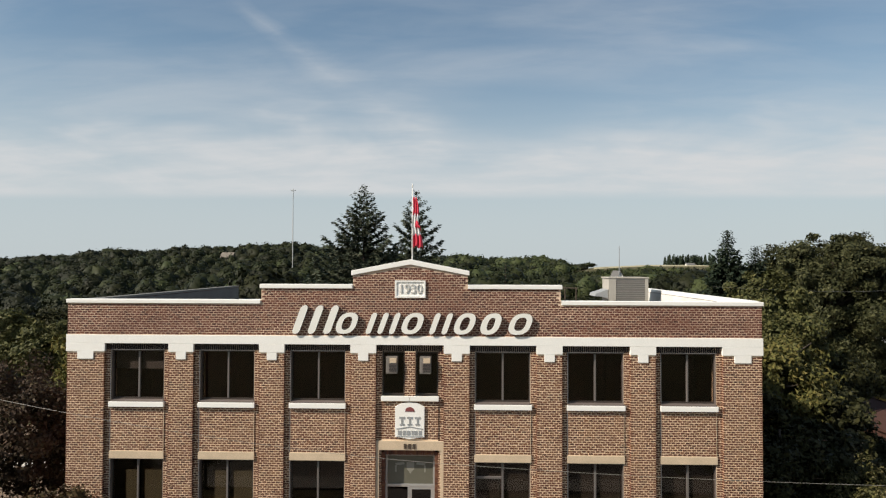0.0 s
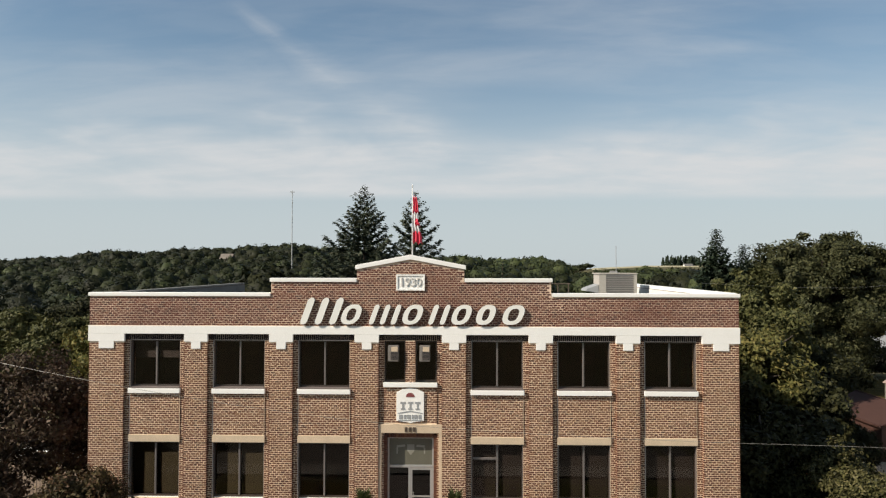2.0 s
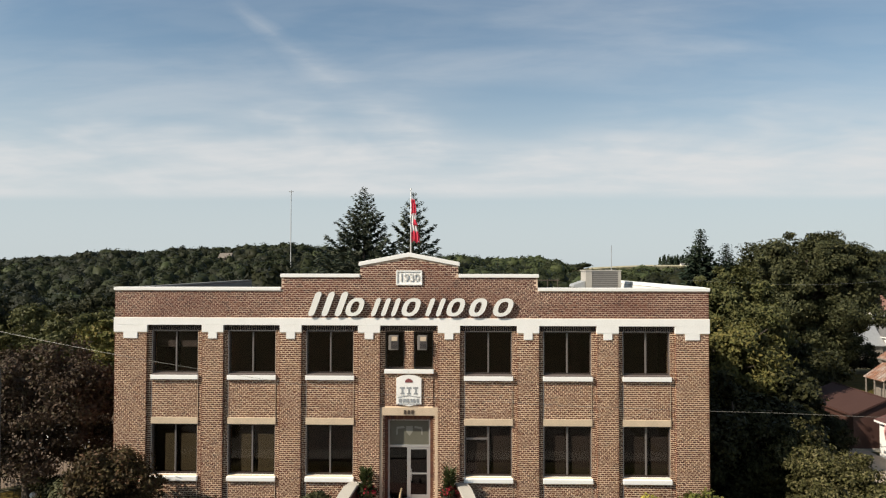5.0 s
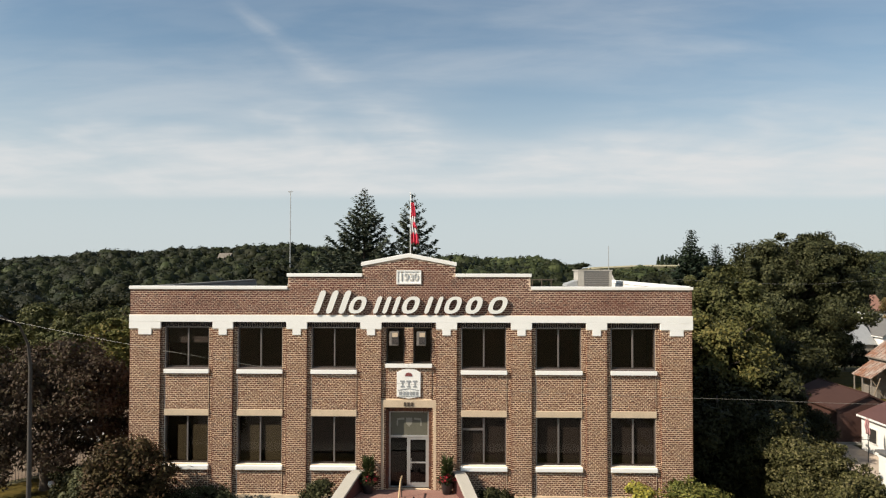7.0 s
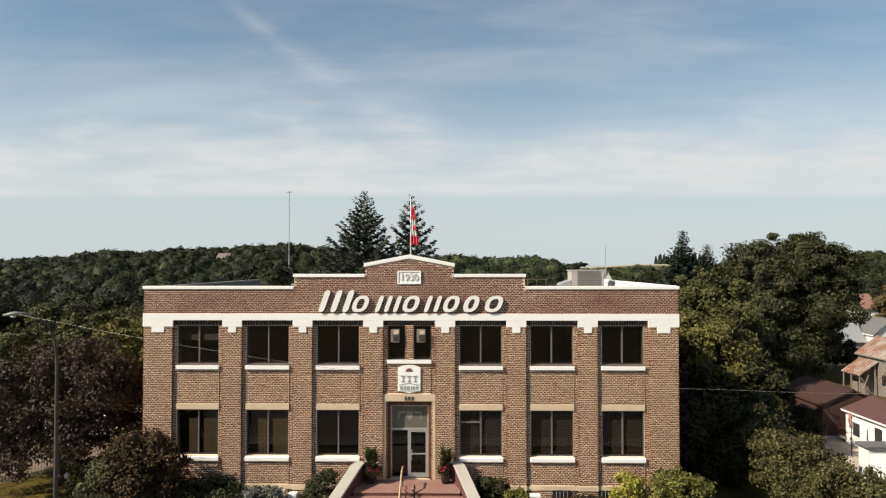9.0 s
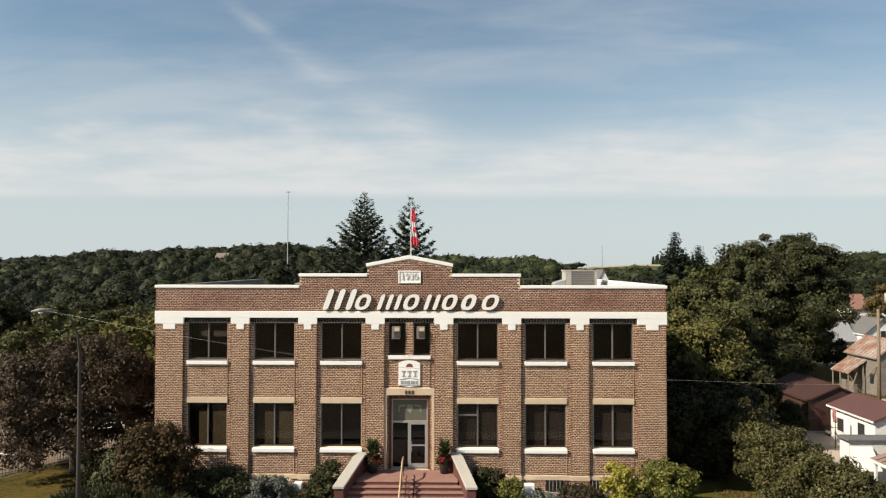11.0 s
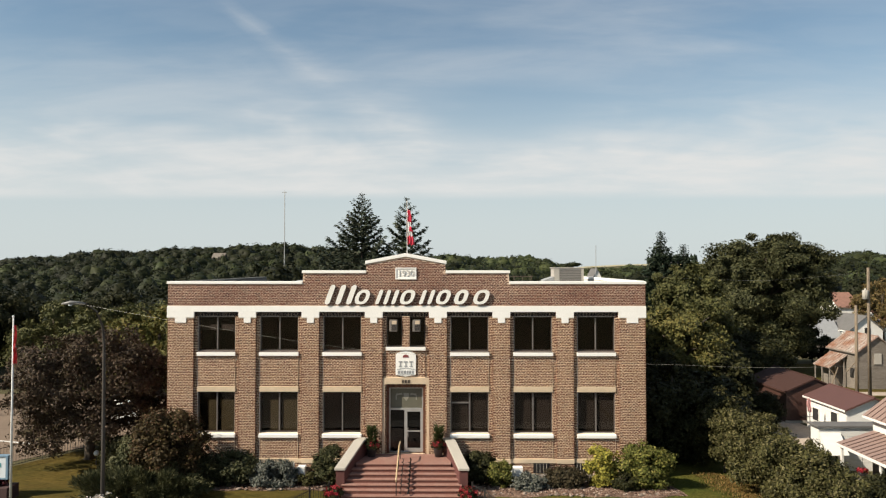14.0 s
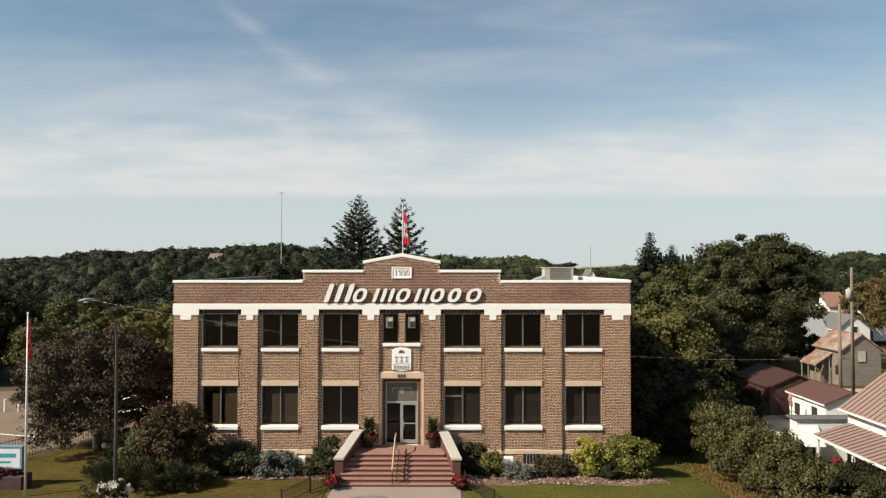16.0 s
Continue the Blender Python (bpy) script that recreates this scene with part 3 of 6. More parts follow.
part("gable_coping", gable, M_WHITE, office, "white coping on the low gable", bevel=0.012)
# white band with pendants over the piers
band = Geo().box(-HALF - 0.03, HALF + 0.03, -0.035, 0.09, Z_BANDM, Z_BAND1)
band.box(-HALF - 0.03, -HALF + 1.4, -0.034, 0.09, Z_BAND0, Z_BANDM).box(HALF - 1.4, HALF + 0.03, -0.034, 0.09, Z_BAND0, Z_BANDM)
for a, b in PIERS[1:-1]:
    band.box(a - 0.01, b + 0.01, -0.034, 0.09, Z_BAND0, Z_BANDM)
for i, (a, b) in enumerate(PIERS):
    m, w = (a + b) / 2, 0.30 if i in (0, 7) else 0.185
    band.box(m - w, m + w, -0.033, 0.02, Z_BAND0 - 0.27, Z_BAND0)
part("stone_band", band, M_WHITE, office, "white-painted stone band with pendant blocks", bevel=0.008)
# soldier bricks coloured near black: the reveal's shade is in the colour
M_BRICK_DARK = mat("shaded_brick", (0.028, 0.019, 0.017), 0.9, vary=0.25, scale=2.0, fine=60, island=0.3)
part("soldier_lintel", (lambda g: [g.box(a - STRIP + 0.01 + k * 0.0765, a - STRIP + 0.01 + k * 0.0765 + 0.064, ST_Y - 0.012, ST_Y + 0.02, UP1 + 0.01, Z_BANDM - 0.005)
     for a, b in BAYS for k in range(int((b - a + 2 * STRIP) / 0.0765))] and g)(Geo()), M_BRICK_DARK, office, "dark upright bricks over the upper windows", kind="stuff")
for i, (a, b) in enumerate(PIERS):
    part("base_course", Geo().box(a - 0.01, b + 0.01, -0.03, 0.05, Z_BASE0, Z_BASE1), M_STONE, office, bevel=0.006)
for i, (a, b) in enumerate(BAYS):
    if i != 3:
        part("base_course", Geo().box(a - STRIP + 0.012, b + STRIP - 0.012, SP_Y - 0.03, SP_Y + 0.05, Z_BASE0, Z_BASE1), M_STONE, office, bevel=0.006)
for a, b in ((-HALF - 0.04, -3.2), (3.2, HALF + 0.04)):
    part("footing", Geo().box(a, b, -0.05, 0.05, 0.0, 0.62), M_FOOTING, office, "rough concrete footing", bevel=0.01)

# windows
def window(a, b, z0, z1, blind=None, sash=False):
    w = part("window", Geo().box(a, a + 0.06, GLASS_Y - 0.05, GLASS_Y + 0.05, z0, z1).box(b - 0.06, b, GLASS_Y - 0.05, GLASS_Y + 0.05, z0, z1)
             .box(a + 0.06, b - 0.06, GLASS_Y - 0.05, GLASS_Y + 0.05, z1 - 0.07, z1).box(a + 0.06, b - 0.06, GLASS_Y - 0.05, GLASS_Y + 0.05, z0, z0 + 0.07),
             M_BRONZE, office, "dark bronze window frame with two panes", bevel=0.006)
    m = (a + b) / 2
    if b - a > 1.2:
        part("mullion", Geo().box(m - 0.03, m + 0.03, GLASS_Y - 0.06, GLASS_Y + 0.04, z0 + 0.07, z1 - 0.07), M_ALU_BROWN, w)
        for p, q in ((a + 0.011, a + 0.035), (b - 0.035, b - 0.011)):
            part("jamb_lining", Geo().box(p, q, ST_Y + 0.012, GLASS_Y - 0.051, z0, z1), M_LINING, w)
        panes = [(a + 0.06, m - 0.04), (m + 0.04, b - 0.06)]
    else:
        panes = [(a + 0.06, b - 0.06)]
    for p, q in panes:
        g = part("pane", Geo().box(p, q, GLASS_Y - 0.004, GLASS_Y + 0.004, z0 + 0.07, z1 - 0.07), M_GLASS, w)
        g.visible_shadow = False
        if blind:
            lo = z0 + 0.1 + (z1 - z0) * blind[1]
            part("blind", Geo().box(p + 0.03, q - 0.03, GLASS_Y + 0.03, GLASS_Y + 0.04, lo, z1 - 0.05), blind[0], w, "drawn fabric blind")
    if sash:
        part("transom_bar", Geo().box(a + 0.06, m - 0.04, GLASS_Y - 0.06, GLASS_Y + 0.04, z1 - 0.62, z1 - 0.55), M_ALU_BROWN, w)
    return w


M_BEAD = mat("pale_metal_bead", (0.26, 0.245, 0.24), 0.6, vary=0.2, scale=4, bump=0)
M_LINING = mat("grey_brown_lining", (0.125, 0.102, 0.092), 0.6, vary=0.12, scale=3, bump=0)
M_ALU_BROWN = mat("brown_mullion", (0.165, 0.145, 0.135), 0.5, metal=0.2, vary=0.08, bump=0)
for i, (a, b) in enumerate(BAYS):
    if i == 3:
        for p, q in ((a, -0.19), (0.19, b)):
            window(p, q, 7.2, UP1)
            s0, s1 = (p - 0.02, -0.006) if p < 0 else (0.006, q + 0.02)
            part("window_sill", Geo().box(s0, s1, SP_Y - 0.1, GLASS_Y, 7.03, 7.2), M_WHITE, office, "white painted sill", bevel=0.01)
        continue
    window(a, b, UP0, UP1, (M_BLIND_GREY, 0.55) if i == 0 else None)
    window(a, b, LO0, LO1, (M_BLIND, 0.0) if i in (0, 1) else (M_BLIND_DIM, 0.0) if i > 3 else None,
           sash=(i == 4))
    for z0, z1 in ((UP0 - 0.24, UP0 - 0.04), (LO0 - 0.24, LO0)):
        part("window_sill", Geo().prism_x([(SP_Y - 0.1, z0), (GLASS_Y, z0), (GLASS_Y, z1), (SP_Y - 0.1, z1 - (0.02 if z0 > 5 else 0.07))], a - 0.03, b + 0.03), M_WHITE, office,
             "white painted sill", bevel=0.01)
    part("sub_sill", Geo().prism_x([(SP_Y - 0.06, UP0 - 0.055), (GLASS_Y - 0.06, UP0 - 0.038), (GLASS_Y - 0.06, UP0 + 0.015), (SP_Y - 0.06, UP0 - 0.02)], a + 0.012, b - 0.012), M_LINING, office,
         "grey-brown metal sub-sill", bevel=0.004)
    for z0, z1 in ((Z_BASE1, LO0 - 0.245), (LO0, LO1), (LO1 + 0.275, UP0 - 0.245), (UP0, UP1)):
        part("corner_bead", Geo().box(a - 0.01, a + 0.006, ST_Y - 0.034, ST_Y + 0.004, z0, z1), M_BEAD, office)
    part("lintel_angle", Geo().box(a + 0.006, b, ST_Y - 0.034, ST_Y + 0.01, UP1 - 0.005, UP1 + 0.008), M_BEAD, office)
    part("lintel", Geo().box(a - 0.02, b + 0.02, SP_Y - 0.018, SP_Y + 0.2, LO1, LO1 + 0.27), M_STONE, office, "buff stone lintel", bevel=0.006)

# entrance
ent = Geo().box(-1.3, 1.3, SP_Y - 0.05, 0.5, 5.27, 5.6).box(-1.3, -1.1, SP_Y - 0.05, 0.5, 1.65, 5.27).box(1.1, 1.3, SP_Y - 0.05, 0.5, 1.65, 5.27)
part("door_surround", ent, M_STONE, office, "buff stone door surround", bevel=0.008)
DY = 0.46
rev = Geo()
for k in range(46):
    z = 1.66 + k * 0.0765
    for s in (-1, 1):
        x0, x1 = sorted((s * 0.9, s * 1.095))
        rev.box(x0, x1, 0.16 + 0.012 * (k % 2), 0.5, z, z + 0.064)
for k in range(24):
    rev.box(-0.92 + k * 0.0767, -0.92 + k * 0.0767 + 0.064, 0.17, 0.5, 5.07, 5.265)
part("door_reveal_bricks", rev, M_BRICK, office, "dark bricks lining the doorway", kind="stuff")
door = part("entrance_door", Geo().box(-0.9, -0.83, DY - 0.05, DY + 0.05, 1.66, 5.06).box(0.83, 0.9, DY - 0.05, DY + 0.05, 1.66, 5.06)
            .box(-0.83, 0.83, DY - 0.05, DY + 0.05, 3.86, 3.96).box(-0.83, 0.83, DY - 0.05, DY + 0.05, 4.99, 5.06)
            .box(-0.09, -0.02, DY - 0.05, DY + 0.05, 1.7, 3.86).box(-0.83, 0.83, DY - 0.05, DY + 0.05, 1.66, 1.7), M_ALU, office,
            "glazed entrance with pale aluminium frame and etched transom", bevel=0.005)
leaf = part("door_leaf", Geo().box(-0.02, 0.06, DY - 0.04, DY + 0.03, 1.7, 3.85).box(0.75, 0.83, DY - 0.04, DY + 0.03, 1.7, 3.85)
            .box(0.06, 0.75, DY - 0.04, DY + 0.03, 3.77, 3.85).box(0.06, 0.75, DY - 0.04, DY + 0.03, 1.7, 1.86)
            .box(0.06, 0.75, DY - 0.04, DY + 0.03, 2.72, 2.78), M_ALU, door, "glazed aluminium door leaf")
part("door_pull", Geo().tube([(0.1, DY - 0.05, 2.45), (0.1, DY - 0.1, 2.48), (0.1, DY - 0.1, 2.9), (0.1, DY - 0.05, 2.93)], [0.014] * 4, 8), M_ALU, door)
for p, q, r, s in ((-0.83, -0.09, 1.7, 3.86), (0.06, 0.75, 1.86, 2.72), (0.06, 0.75, 2.78, 3.77)):
    g = part("pane", Geo().box(p, q, DY - 0.004, DY + 0.004, r, s), M_DOORGLASS, door)
    g.visible_shadow = False
M_ETCHED = mat("etched_glass", (0.125, 0.12, 0.09), 0.25, vary=0.1, scale=3, bump=0)
tr = part("transom_pane", Geo().box(-0.83, 0.83, DY - 0.004, DY + 0.004, 3.96, 4.99), M_ETCHED, door, "frosted transom glass with an etched crest")
M_ETCH_LINE = mat("etched_line", (0.23, 0.22, 0.18), 0.5, vary=0.05, bump=0)
etch = Geo().prism([(-0.14, 4.74), (0.14, 4.74), (0.14, 4.5), (0, 4.32), (-0.14, 4.5)], DY - 0.009, DY - 0.005)
for s in (-1, 1):
    etch.prism([(s * 0.2, 4.66), (s * 0.52, 4.62), (s * 0.56, 4.7), (s * 0.24, 4.74)], DY - 0.009, DY - 0.005)
    etch.prism([(s * 0.5, 4.38), (s * 0.56, 4.38), (s * 0.56, 4.62), (s * 0.5, 4.62)], DY - 0.009, DY - 0.005)
part("etched_crest", etch, M_ETCH_LINE, door)
# plaques
date = part("date_plaque", Geo().box(-0.55, 0.55, -0.02, 0.03, 10.74, 11.36), M_WHITE, office, "white stone date plaque reading 1930", bevel=0.01)
part("plaque_rim", Geo().box(-0.55, 0.55, -0.05, -0.02, 11.3, 11.36).box(-0.55, 0.55, -0.05, -0.02, 10.74, 10.8)
     .box(-0.55, -0.49, -0.05, -0.02, 10.8, 11.3).box(0.49, 0.55, -0.05, -0.02, 10.8, 11.3), M_WHITE, date)
txt = bpy.data.curves.new("date_text", "FONT")
txt.body, txt.align_x, txt.align_y, txt.size, txt.extrude = "1930", "CENTER", "CENTER", 0.46, 0.018
txt_ob = bpy.data.objects.new("date_text", txt)
scene.collection.objects.link(txt_ob)
bpy.context.view_layer.update()
txt_me = bpy.data.meshes.new_from_object(txt_ob.evaluated_get(bpy.context.evaluated_depsgraph_get()))
bpy.data.objects.remove(txt_ob)
txt_me.transform(Matrix.Translation((0, -0.034, 11.05)) @ Matrix.Rotation(radians(90), 4, "X") @ Matrix.Diagonal((0.95, 1, 1, 1)))
part("date_numerals", txt_me, mat("numeral_grey", (0.6, 0.58, 0.54), 0.7, vary=0.1, bump=0), date, "raised grey numerals")
M_CREST = mat("crest_grey", (0.30, 0.31, 0.31), 0.7, vary=0.1, bump=0)
M_CREST_RED = mat("crest_red", (0.20, 0.05, 0.05), 0.7, vary=0.1, bump=0)
crest = part("crest_plaque", Geo().prism([(-0.53, 5.74), (-0.2, 5.7), (0, 5.66), (0.2, 5.7), (0.53, 5.74), (0.53, 6.83), (0.28, 6.95), (0, 6.99), (-0.28, 6.95), (-0.53, 6.83)],
             SP_Y - 0.06, SP_Y + 0.02), M_WHITE, office, "white shield-shaped plaque with a crest", bevel=0.01)
Y0, Y1 = SP_Y - 0.075, SP_Y - 0.06
dome = [(0.17 * math.cos(math.pi * k / 8), 6.66 + 0.16 * math.sin(math.pi * k / 8)) for k in range(9)]
part("crest_dome", Geo().prism(dome, Y0, Y1), M_CREST_RED, crest, "dull red dome shape")
g = Geo()
for x in (-0.28, 0, 0.28):
    g.box(x - 0.03, x + 0.03, Y0, Y1, 6.22, 6.4).box(x - 0.1, x + 0.1, Y0, Y1, 6.4, 6.47).box(x - 0.08, x + 0.08, Y0, Y1, 6.17, 6.22)
part("crest_figures", g, M_CREST, crest)
g = Geo().prism([(-0.47, 6.05), (0, 6.13), (0.47, 6.05), (0.47, 6.02), (0, 6.1), (-0.47, 6.02)], Y0, Y1)
for x, w in ((-0.36, 0.09), (-0.2, 0.05), (-0.05, 0.09), (0.1, 0.03), (0.22, 0.07), (0.37, 0.06)):
    g.box(x - w / 2 - 0.02, x + w / 2 + 0.02, Y0, Y1, 5.82, 5.98)
g.box(-0.47, 0.47, Y0, Y1, 5.76, 5.78)
part("crest_bars", g, M_CREST, crest)
g = Geo()
for x in (-0.16, 0.0, 0.16):
    g.box(x - 0.05, x + 0.05, SP_Y - 0.075, SP_Y - 0.05, 5.33, 5.5)
part("number_bars", g, mat("number_bronze", (0.07, 0.05, 0.035), 0.5, vary=0.1, bump=0), office, "dark bars over the door")

# ---- entrance steps ----
M_RISER = mat("red_risers", (0.16, 0.062, 0.046), 0.85, vary=0.25, scale=1.6, fine=45)
steps = thing("entrance_steps", "red-brown concrete entrance steps with sloping wing walls", "steps", (0, -2, 0.5))
LAND, EDGE, RISE, TREAD = 1.65, -1.72, 0.165, 0.30
part("landing", Geo().box(-2.35, 2.35, EDGE, 0.09, 0.2, LAND - 0.045), M_RISER, steps, "red landing")
part("landing_slab", Geo().box(-2.36, 2.36, EDGE - 0.035, 0.085, LAND - 0.045, LAND), M_STEP, steps, "worn red landing slab", bevel=0.012)
for k in range(1, 7):
    y1 = EDGE - TREAD * (k - 1)
    w = 2.1 + 0.27 * -y1 if k < 4 else 2.88
    z1 = LAND - RISE * k
    st = part("step", Geo().box(-w, w, y1 - TREAD, y1 + 0.02, 0.2, z1 - 0.045), M_RISER, steps, "red step with a worn tread")
    part("tread", Geo().box(-w, w, y1 - TREAD - 0.035, y1 - 0.002, z1 - 0.045, z1), M_STEP, st, bevel=0.012)


def flared(outline, x0, x1, side):
    """A wall profile run from x0 to x1, splayed outwards towards the street."""
    g = Geo().prism_x(outline, x0, x1)
    g.v = [(side * (x - 0.28 * min(y, 0)), y, z) for x, y, z in g.v]
    return g


for s in (-1, 1):
    out = [(0.08, 0.2), (-2.82, 0.2), (-2.82, 1.66), (-0.6, 2.42), (0.08, 2.42)]
    part("wing_wall", flared(out, 1.96, 2.38, s), M_WINGRED, steps, "dark red sloping wing wall", bevel=0.012)
    cop = [(-0.02, 2.425), (-0.62, 2.425), (-2.88, 1.645), (-2.88, 1.76), (-0.64, 2.53), (-0.02, 2.53)]
    part("wing_coping", flared(cop, 1.91, 2.43, s), M_COPING, steps, "grey concrete coping slab", bevel=0.015)
M_BRASS = mat("yellow_handrail", (0.52, 0.38, 0.22), 0.55, metal=0.0, vary=0.1, bump=0)
rail = thing("handrail", "yellow handrail on thin posts along the steps", "handrail", (-0.25, -2, 1.6))
part("rail_bar", Geo().tube([(-0.22, -0.85, 2.52), (-0.22, -1.6, 2.5), (-0.22, -3.55, 1.46), (-0.22, -3.6, 1.35)], [0.035] * 4, 10), M_BRASS, rail, smooth=True)
for y, z0, z1 in ((-0.9, 1.6, 2.5), (-2.0, 1.4, 2.28), (-3.5, 0.5, 1.48)):
    part("rail_post", Geo().tube([(-0.22, y, z0), (-0.22, y, z1)], [0.022] * 2, 8), M_DARKMETAL, rail)
scroll = Geo()
for off in (0.18, 0.55):
    pts = []
    for k in range(34):
        f = k / 33
        y, z = -1.55 - 2.0 * f, 2.05 - 1.08 * f
        pts.append((-0.22 + off + 0.045 * math.sin(k * 1.55), y, z - 0.22 + 0.05 * math.cos(k * 1.55)))
    scroll.tube(pts, [0.02 if off < 0.3 else 0.034] * len(pts), 6)
part("scrollwork", scroll, mat("black_iron", (0.012, 0.011, 0.011), 0.8, vary=0.1, bump=0, spec=0.2), rail, "black wrought-iron scrolls")

# ---- trees and shrubs ----
L_GREEN = leaf_mat("leaf_green", [(0.076, 0.085, 0.030), (0.100, 0.105, 0.038), (0.052, 0.059, 0.023), (0.128, 0.126, 0.048)])
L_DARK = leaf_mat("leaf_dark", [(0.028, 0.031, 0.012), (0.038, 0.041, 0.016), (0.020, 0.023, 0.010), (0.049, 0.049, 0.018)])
L_SHADE = leaf_mat("leaf_shade", [(0.044, 0.051, 0.022), (0.060, 0.066, 0.028), (0.030, 0.034, 0.015), (0.094, 0.098, 0.044)])
L_OLIVE = leaf_mat("leaf_olive", [(0.10, 0.105, 0.028), (0.13, 0.12, 0.034), (0.075, 0.085, 0.024), (0.15, 0.12, 0.035)])
L_MIXED = leaf_mat("leaf_mixed", [(0.098, 0.102, 0.032), (0.136, 0.130, 0.040), (0.062, 0.066, 0.023), (0.17, 0.150, 0.048)])
L_BRONZE = leaf_mat("leaf_bronze", [(0.067, 0.050, 0.023), (0.092, 0.054, 0.029), (0.045, 0.036, 0.017), (0.089, 0.071, 0.028)])
L_PLUM = leaf_mat("leaf_plum", [(0.069, 0.049, 0.032), (0.094, 0.067, 0.045), (0.043, 0.031, 0.022), (0.077, 0.065, 0.035)])
L_BARBERRY = leaf_mat("leaf_barberry", [(0.052, 0.044, 0.024), (0.066, 0.054, 0.030), (0.040, 0.036, 0.020)])
L_YELLOW = leaf_mat("leaf_yellow", [(0.29, 0.28, 0.052), (0.38, 0.355, 0.07), (0.17, 0.178, 0.037), (0.35, 0.31, 0.06)])
L_BRIGHT = leaf_mat("leaf_bright", [(0.105, 0.122, 0.028), (0.17, 0.178, 0.044), (0.065, 0.075, 0.021), (0.21, 0.20, 0.058)])
L_BLUE = leaf_mat("needle_blue", [(0.115, 0.130, 0.108), (0.150, 0.162, 0.136), (0.076, 0.090, 0.072), (0.19, 0.20, 0.168)], 0.05)
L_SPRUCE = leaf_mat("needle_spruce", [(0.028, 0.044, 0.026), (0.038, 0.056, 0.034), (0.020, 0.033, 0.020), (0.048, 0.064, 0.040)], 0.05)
# brighter copy of the spruce needles, with sunlight put into the colour
L_SPRUCE_LIT = leaf_mat("needle_spruce_lit", [(0.066, 0.086, 0.056), (0.090, 0.110, 0.074), (0.044, 0.060, 0.040), (0.108, 0.112, 0.076)], 0.05)
L_GREYGREEN = leaf_mat("leaf_hedge", [(0.059, 0.061, 0.021), (0.093, 0.091, 0.033), (0.031, 0.032, 0.013), (0.143, 0.132, 0.060)])
L_AUTUMN = leaf_mat("leaf_autumn", [(0.105, 0.078, 0.032), (0.135, 0.092, 0.038), (0.078, 0.068, 0.026), (0.14, 0.112, 0.04)])
L_JUNIPER = leaf_mat("needle_juniper", [(0.062, 0.069, 0.031), (0.084, 0.090, 0.041), (0.042, 0.048, 0.023), (0.105, 0.106, 0.050)], 0.05)
L_RED = leaf_mat("petal_red", [(0.34, 0.026, 0.04), (0.42, 0.045, 0.06), (0.06, 0.06, 0.025), (0.26, 0.02, 0.03)])
L_WHITE = leaf_mat("petal_white", [(0.75, 0.73, 0.65), (0.6, 0.58, 0.5), (0.8, 0.78, 0.7)])


def woody(x, y, z0, h, r, limbs, reach, seed, start=0.35):
    """Trunk with tapering limbs."""
    rd = random.Random(seed)
    g = Geo()
    top = (x + rd.uniform(-0.3, 0.3), y + rd.uniform(-0.3, 0.3), z0 + h * 0.8)
    mid = (x + rd.uniform(-0.15, 0.15), y, z0 + h * 0.4)
    g.tube([(x, y, z0 - 0.3), (x, y, z0 + 0.2), mid, top], [r * 1.5, r, r * 0.75, r * 0.2], 9)
    for k in range(limbs):
        a = 2 * math.pi * (k + rd.random() * 0.6) / limbs
        s = z0 + h * rd.uniform(start, 0.65)
        e = Vector((x + math.cos(a) * reach * rd.uniform(0.6, 1), y + math.sin(a) * reach * rd.uniform(0.6, 1), s + h * rd.uniform(0.1, 0.3)))
        m = Vector((x, y, s)).lerp(e, 0.5) + Vector((0, 0, h * 0.05))
        g.tube([(x, y, s), m, e], [r * 0.4, r * 0.28, r * 0.07], 6)
    return g


def broadleaf(name, x, y, h, crown, size, count, material, label, seed, clumps=90, spread=0.9, trunk=0.25, low=-0.7, lift=None, group="", inner=0.45):
    """crown: (rx, ry, rz) of the whole head, whose centre stands at h - rz."""
    global rng
    rng = np.random.default_rng(seed)
    z0 = float(height(x, y))
    t = thing(name, label, "tree" if "tree" in name else "shrub", (x, y, z0), group)
    part("trunk", woody(x, y, z0, h, trunk, 7, min(crown[0], crown[1]) * 0.8, seed, 0.2 if "tree" not in name else 0.3), M_BARK, t, smooth=True)
    c = (x, y, z0 + h - crown[2])
    clumps = int(clumps * 1.5)
    p, w = clumped(c, crown, clumps, max(8, int(count * (2.4 if y > 12 else 1.6)) // clumps), spread, inner, low)
    keep = p[:, 2] > z0 + 0.05
    if "juniper" in name:                           # feathery sprays that lean outwards
        v, f = blades(p[keep], w[keep] + 0.5 * (p[keep] - np.array(c)) / np.array(crown) + rng.normal(0, 0.35, (int(keep.sum()), 3)), 0.2, 0.024)
    else:
        v, f = leaves(p[keep], w[keep], size * 0.72, 0.85, y > 12)
    me = sheet("crown", v, f, material)
    ob = new("crown", me)
    ob.parent, ob.matrix_parent_inverse = t, Matrix.Translation((-x, -y, -z0))
    return t


